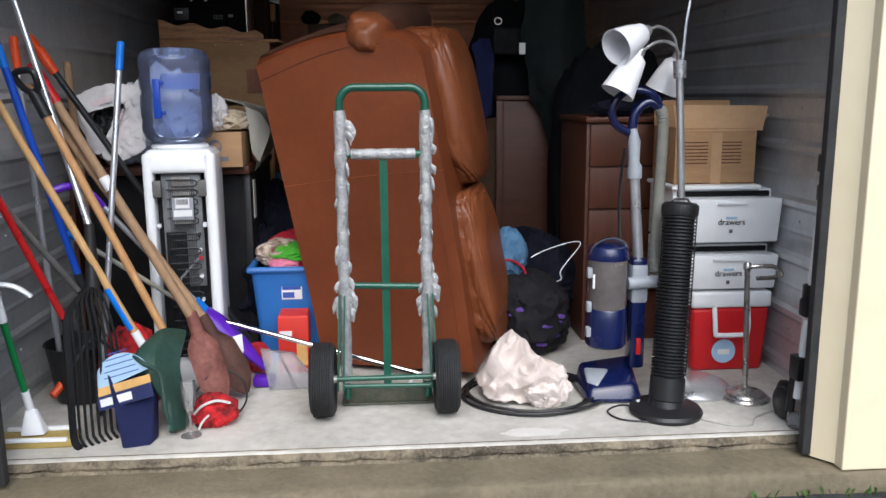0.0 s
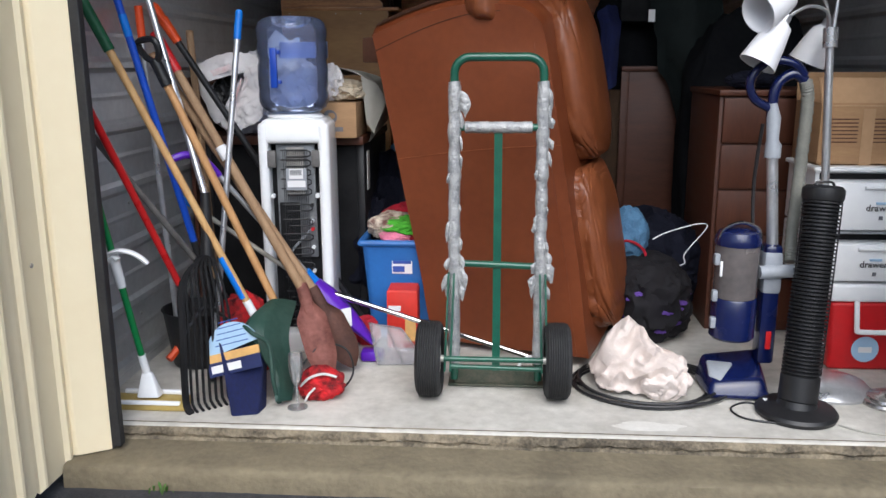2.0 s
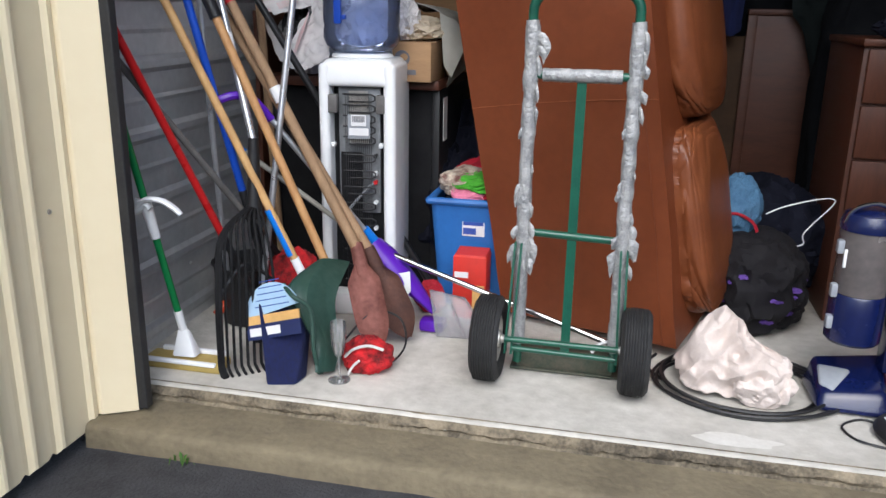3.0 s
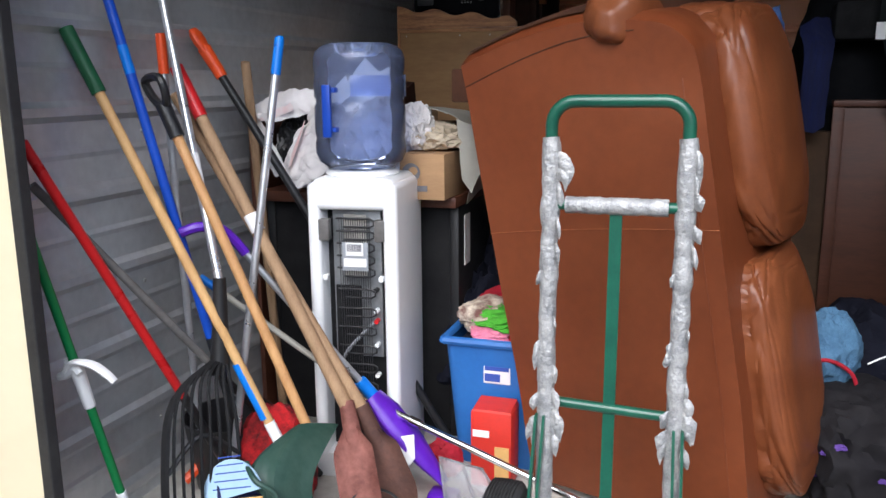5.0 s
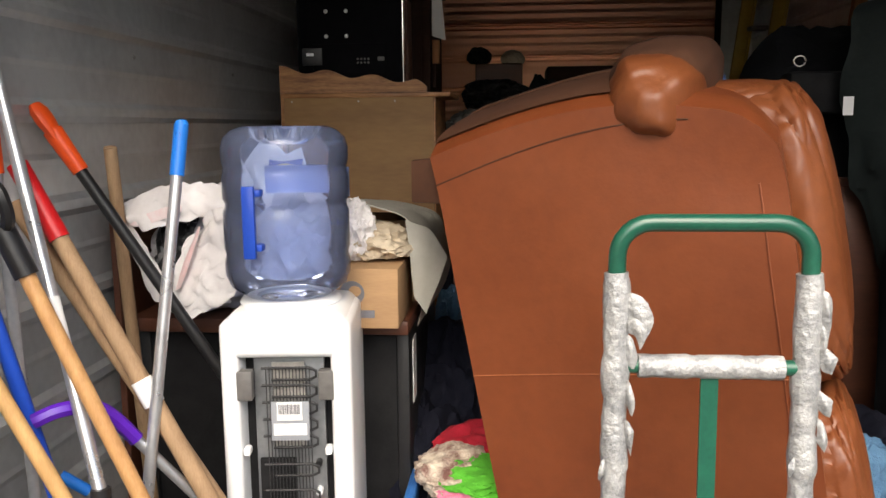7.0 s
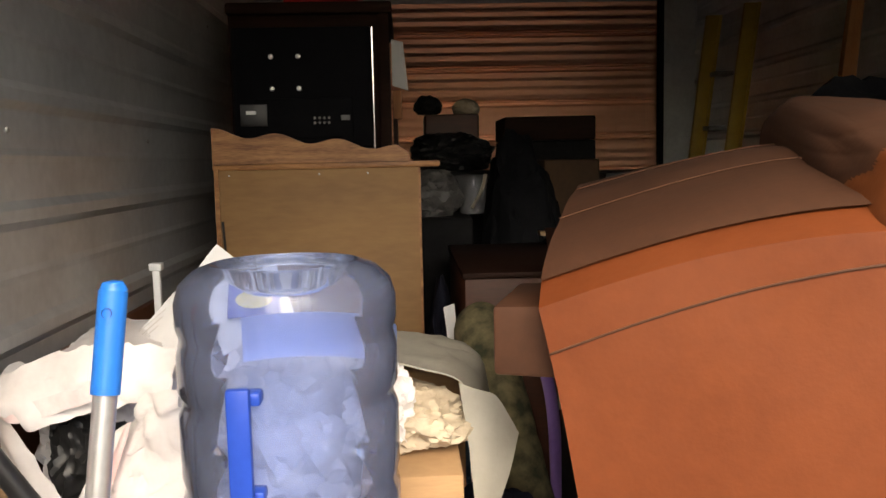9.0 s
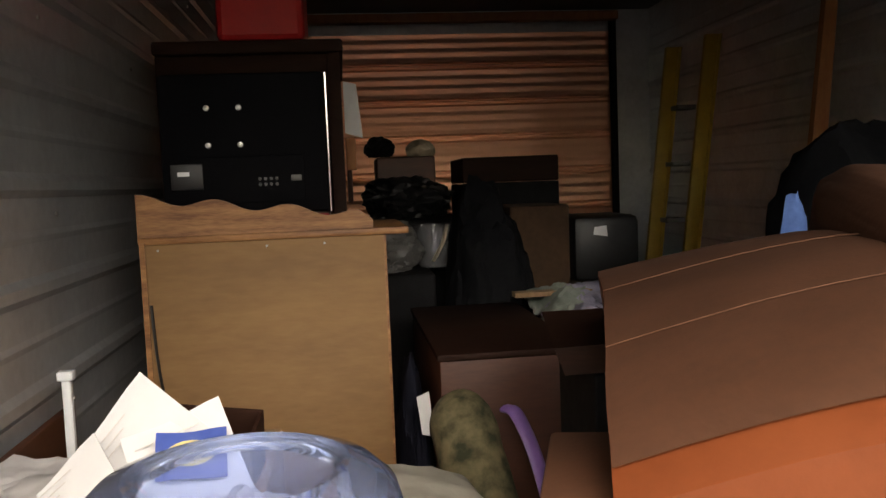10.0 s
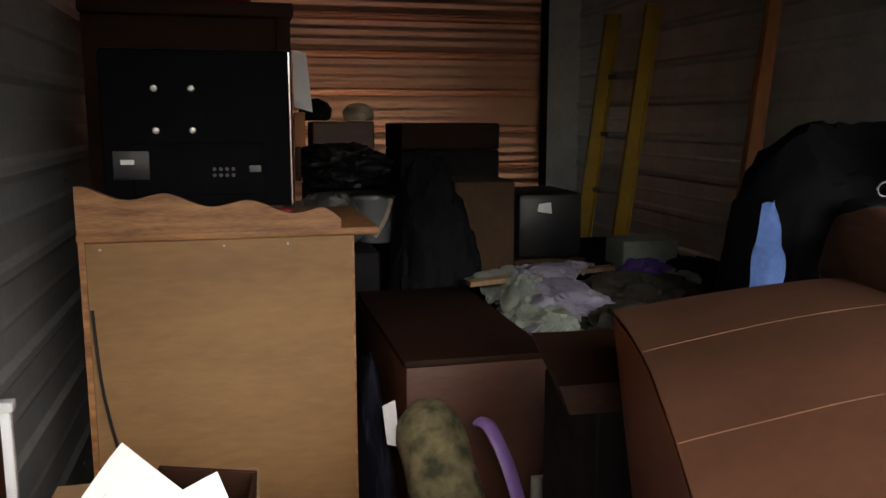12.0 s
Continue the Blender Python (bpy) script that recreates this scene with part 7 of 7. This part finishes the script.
# ---- cooler chest, drawers, carton ----
t = thing("ice_chest", (1.41, 3.42, 0.0), "red and white picnic cooler with a round sticker", "cooler")
bm = hexa([(1.275, 3.275, 0.0), (1.555, 3.275, 0.0), (1.555, 3.56, 0.0), (1.275, 3.56, 0.0), (1.262, 3.262, 0.255), (1.568, 3.262, 0.255), (1.568, 3.57, 0.255), (1.262, 3.57, 0.255)], bev=0.016, seg=3)
part("body", bm, M_REDP, t)
part("lid", box((1.258, 3.258, 0.255), (1.572, 3.574, 0.318), 0.012, seg=3), M_WHITEP, t, "white lid")
part("handle", tube(curve([(1.345, 3.255, 0.262), (1.345, 3.240, 0.20), (1.348, 3.238, 0.165), (1.36, 3.238, 0.155), (1.46, 3.238, 0.155), (1.472, 3.238, 0.165), (1.475, 3.240, 0.20), (1.475, 3.255, 0.262)], 4), 0.0095, seg=8), M_WHITEP, t, "white swing handle")
st = part("sticker", lathe([(0, 0.0015), (0.047, 0.0015), (0.047, 0)], (1.395, 3.268, 0.082), None, 32, Matrix.Rotation(radians(90), 4, "X")), M_CARDBLUE, t, "round pale blue sticker")
part("bars", box((1.372, 3.2645, 0.07), (1.418, 3.2666, 0.09)), M_PAPER, st)

for k, (z0, z1) in enumerate(((0.320, 0.492), (0.500, 0.705))):
    t = thing("drawer_unit", (1.4, 3.42, z0), "white plastic drawer unit with printed front, slightly open", "drawers", "stacked drawer units")
    zt = z1
    part("shell", box((1.19, 3.33, z0), (1.575, 3.60, zt), 0.006), M_WHITEP, t)
    # black strip gives the shade of the opening above the drawer
    part("gap", box((1.205, 3.327, zt - 0.028), (1.565, 3.331, zt - 0.008)), M_BLACKM, t, "black strip standing for the shaded gap above the drawer")
    bm = hexa([(1.200, 3.262, z0 + 0.010), (1.578, 3.262, z0 + 0.010), (1.572, 3.34, z0 + 0.010), (1.205, 3.34, z0 + 0.010), (1.192, 3.255, zt - 0.030), (1.586, 3.255, zt - 0.030), (1.576, 3.34, zt - 0.030), (1.200, 3.34, zt - 0.030)], bev=0.006)
    dw = part("drawer", bm, M_WHITEP, t)
    part("grip", box((1.33, 3.247, zt - 0.052), (1.45, 3.259, zt - 0.040), 0.003), M_WHITEP, dw)
    zc = (z0 + zt) / 2 - 0.02
    lettering("drawers", 0.032, Matrix.Translation((1.392, 3.2545, zc - 0.004)) @ Euler((radians(90), 0, 0)).to_matrix().to_4x4(), M_BLACKP, dw)
    part("bars", box((1.372, 3.2545, zc + 0.018), (1.412, 3.2575, zc + 0.026)), M_CARDBLUE, dw)
    part("mark", box((1.386, 3.2555, zc - 0.035), (1.398, 3.2585, zc - 0.022)), M_INK, dw)
solid("plastic_tray", box((1.175, 3.30, 0.706), (1.52, 3.60, 0.722), 0.005), M_WHITEP, "white plastic lid on top of the drawers", "lid")

t = thing("open_carton", (1.36, 3.5, 0.722), "open brown cardboard carton with a raised flap", "carton")
x0, x1, y0, y1, z0, z1 = 1.198, 1.512, 3.35, 3.60, 0.722, 0.935
part("wall", box((x0, y0, z0), (x1, y0 + 0.005, z1), 0.001), M_CARD, t)
part("wall", box((x0, y1 - 0.005, z0), (x1, y1, z1), 0.001), M_CARD, t)
part("wall", box((x0, y0 + 0.005, z0), (x0 + 0.005, y1 - 0.005, z1), 0.001), M_CARD, t)
part("wall", box((x1 - 0.005, y0 + 0.005, z0), (x1, y1 - 0.005, z1), 0.001), M_CARD, t)
part("bottom", box((x0, y0, z0), (x1, y1, z0 + 0.005)), M_CARD, t)
part("flap", hexa([(x0, y0 - 0.002, z1 - 0.012), (x1 + 0.02, y0 - 0.002, z1 - 0.012), (x1 + 0.02, y0 + 0.002, z1 - 0.012), (x0, y0 + 0.002, z1 - 0.012), (x0 - 0.005, y0 + 0.035, z1 + 0.085), (x1 + 0.055, y0 + 0.035, z1 + 0.080), (x1 + 0.055, y0 + 0.04, z1 + 0.080), (x0 - 0.005, y0 + 0.04, z1 + 0.085)]), M_CARDIN, t, "lighter raised flap")
part("flap", hexa([(x1, y0, z1), (x1 + 0.004, y0, z1), (x1 + 0.004, y1, z1), (x1, y1, z1), (x1 + 0.05, y0 + 0.02, z1 + 0.05), (x1 + 0.054, y0 + 0.02, z1 + 0.05), (x1 + 0.054, y1, z1 + 0.05), (x1 + 0.05, y1, z1 + 0.05)]), M_CARDIN, t)
part("flap", hexa([(x0, y1, z1), (x1, y1, z1), (x1, y1 + 0.004, z1), (x0, y1 + 0.004, z1), (x0, y1 + 0.01, z1 + 0.10), (x1, y1 + 0.01, z1 + 0.10), (x1, y1 + 0.014, z1 + 0.10), (x0, y1 + 0.014, z1 + 0.10)]), M_CARD, t)
part("tape_strip", box((1.338, y0 - 0.0015, z0), (1.378, y0 + 0.001, z1 - 0.02)), M_CARDIN, t)
for k in range(7):
    for j in range(2):
        bm = box((1.225 + 0.15 * j, y0 - 0.0012, 0.80 + 0.013 * k), (1.325 + 0.13 * j, y0 + 0.001, 0.804 + 0.013 * k))
        part("bar", bm, M_REDWOOD, t, "faint brown print", False)

# ---- paper stand, folded frame ----
t = thing("paper_stand", (1.36, 2.985, 0.0), "brushed nickel toilet paper stand", "paper stand")
part("base", lathe([(0, 0), (0.084, 0), (0.086, 0.006), (0.080, 0.014), (0.070, 0.016), (0.066, 0.024), (0.03, 0.030), (0.013, 0.045), (0, 0.045)], (1.357, 2.985, 0.001), None, 36), M_STEEL, t)
part("post", tube([(1.357, 2.985, 0.04), (1.338, 2.985, 0.475)], 0.0095, seg=14), M_STEEL, t)
part("knob", lathe([(0, -0.012), (0.014, -0.01), (0.014, 0.006), (0.009, 0.014), (0, 0.016)], (1.338, 2.985, 0.478), None, 16), M_STEEL, t)
part("arm", tube(curve([(1.338, 2.985, 0.475), (1.38, 2.975, 0.480), (1.425, 2.97, 0.478), (1.446, 2.965, 0.462), (1.44, 2.96, 0.445), (1.36, 2.955, 0.442)], 5), 0.0075, seg=10), M_STEEL, t)

t = thing("folded_frame", (1.42, 2.74, 0.0), "folded white and black tube frame leaning at the jamb", "folding frame")
for a, b in (((1.455, 2.73, 0.84), (1.405, 2.72, 0.10)), ((1.475, 2.78, 0.82), (1.44, 2.78, 0.16)), ((1.44, 2.70, 0.50), (1.435, 2.69, 0.02))):
    part("tube", tube([a, b], 0.012, seg=10), M_WHITEP, t)
for c, s in (((1.455, 2.74, 0.85), 0.022), ((1.45, 2.73, 0.76), 0.02), ((1.435, 2.73, 0.44), 0.024), ((1.42, 2.72, 0.40), 0.022), ((1.42, 2.73, 0.20), 0.03)):
    part("joint", box((c[0] - s, c[1] - s, c[2] - s * 1.3), (c[0] + s, c[1] + s, c[2] + s * 1.3), 0.007), M_BLACKP, t)
part("strut", tube([(1.41, 2.75, 0.22), (1.395, 2.74, 0.05)], 0.014, seg=8), M_BLACKP, t)
for c in ((1.40, 2.80, 0.055), (1.44, 2.86, 0.055)):
    part("wheel", lathe([(0, -0.012), (0.045, -0.012), (0.053, -0.006), (0.053, 0.006), (0.045, 0.012), (0, 0.012)], c, None, 24, Matrix.Rotation(radians(90), 4, "Y")), M_BLACKP, t)
part("clear_foot", box((1.385, 2.70, 0.0), (1.425, 2.74, 0.05), 0.006), M_CLEARP, t, "clear plastic foot")
bm = tube(curve([(1.13, 2.80, 0.004), (1.20, 2.75, 0.004), (1.27, 2.745, 0.004), (1.31, 2.80, 0.004), (1.37, 2.84, 0.004), (1.42, 2.86, 0.004)], 8), 0.0028, seg=6)
solid("grey_cable", bm, M_GREYSHEET, "thin grey cable lying on the floor", "cable", smooth=True)
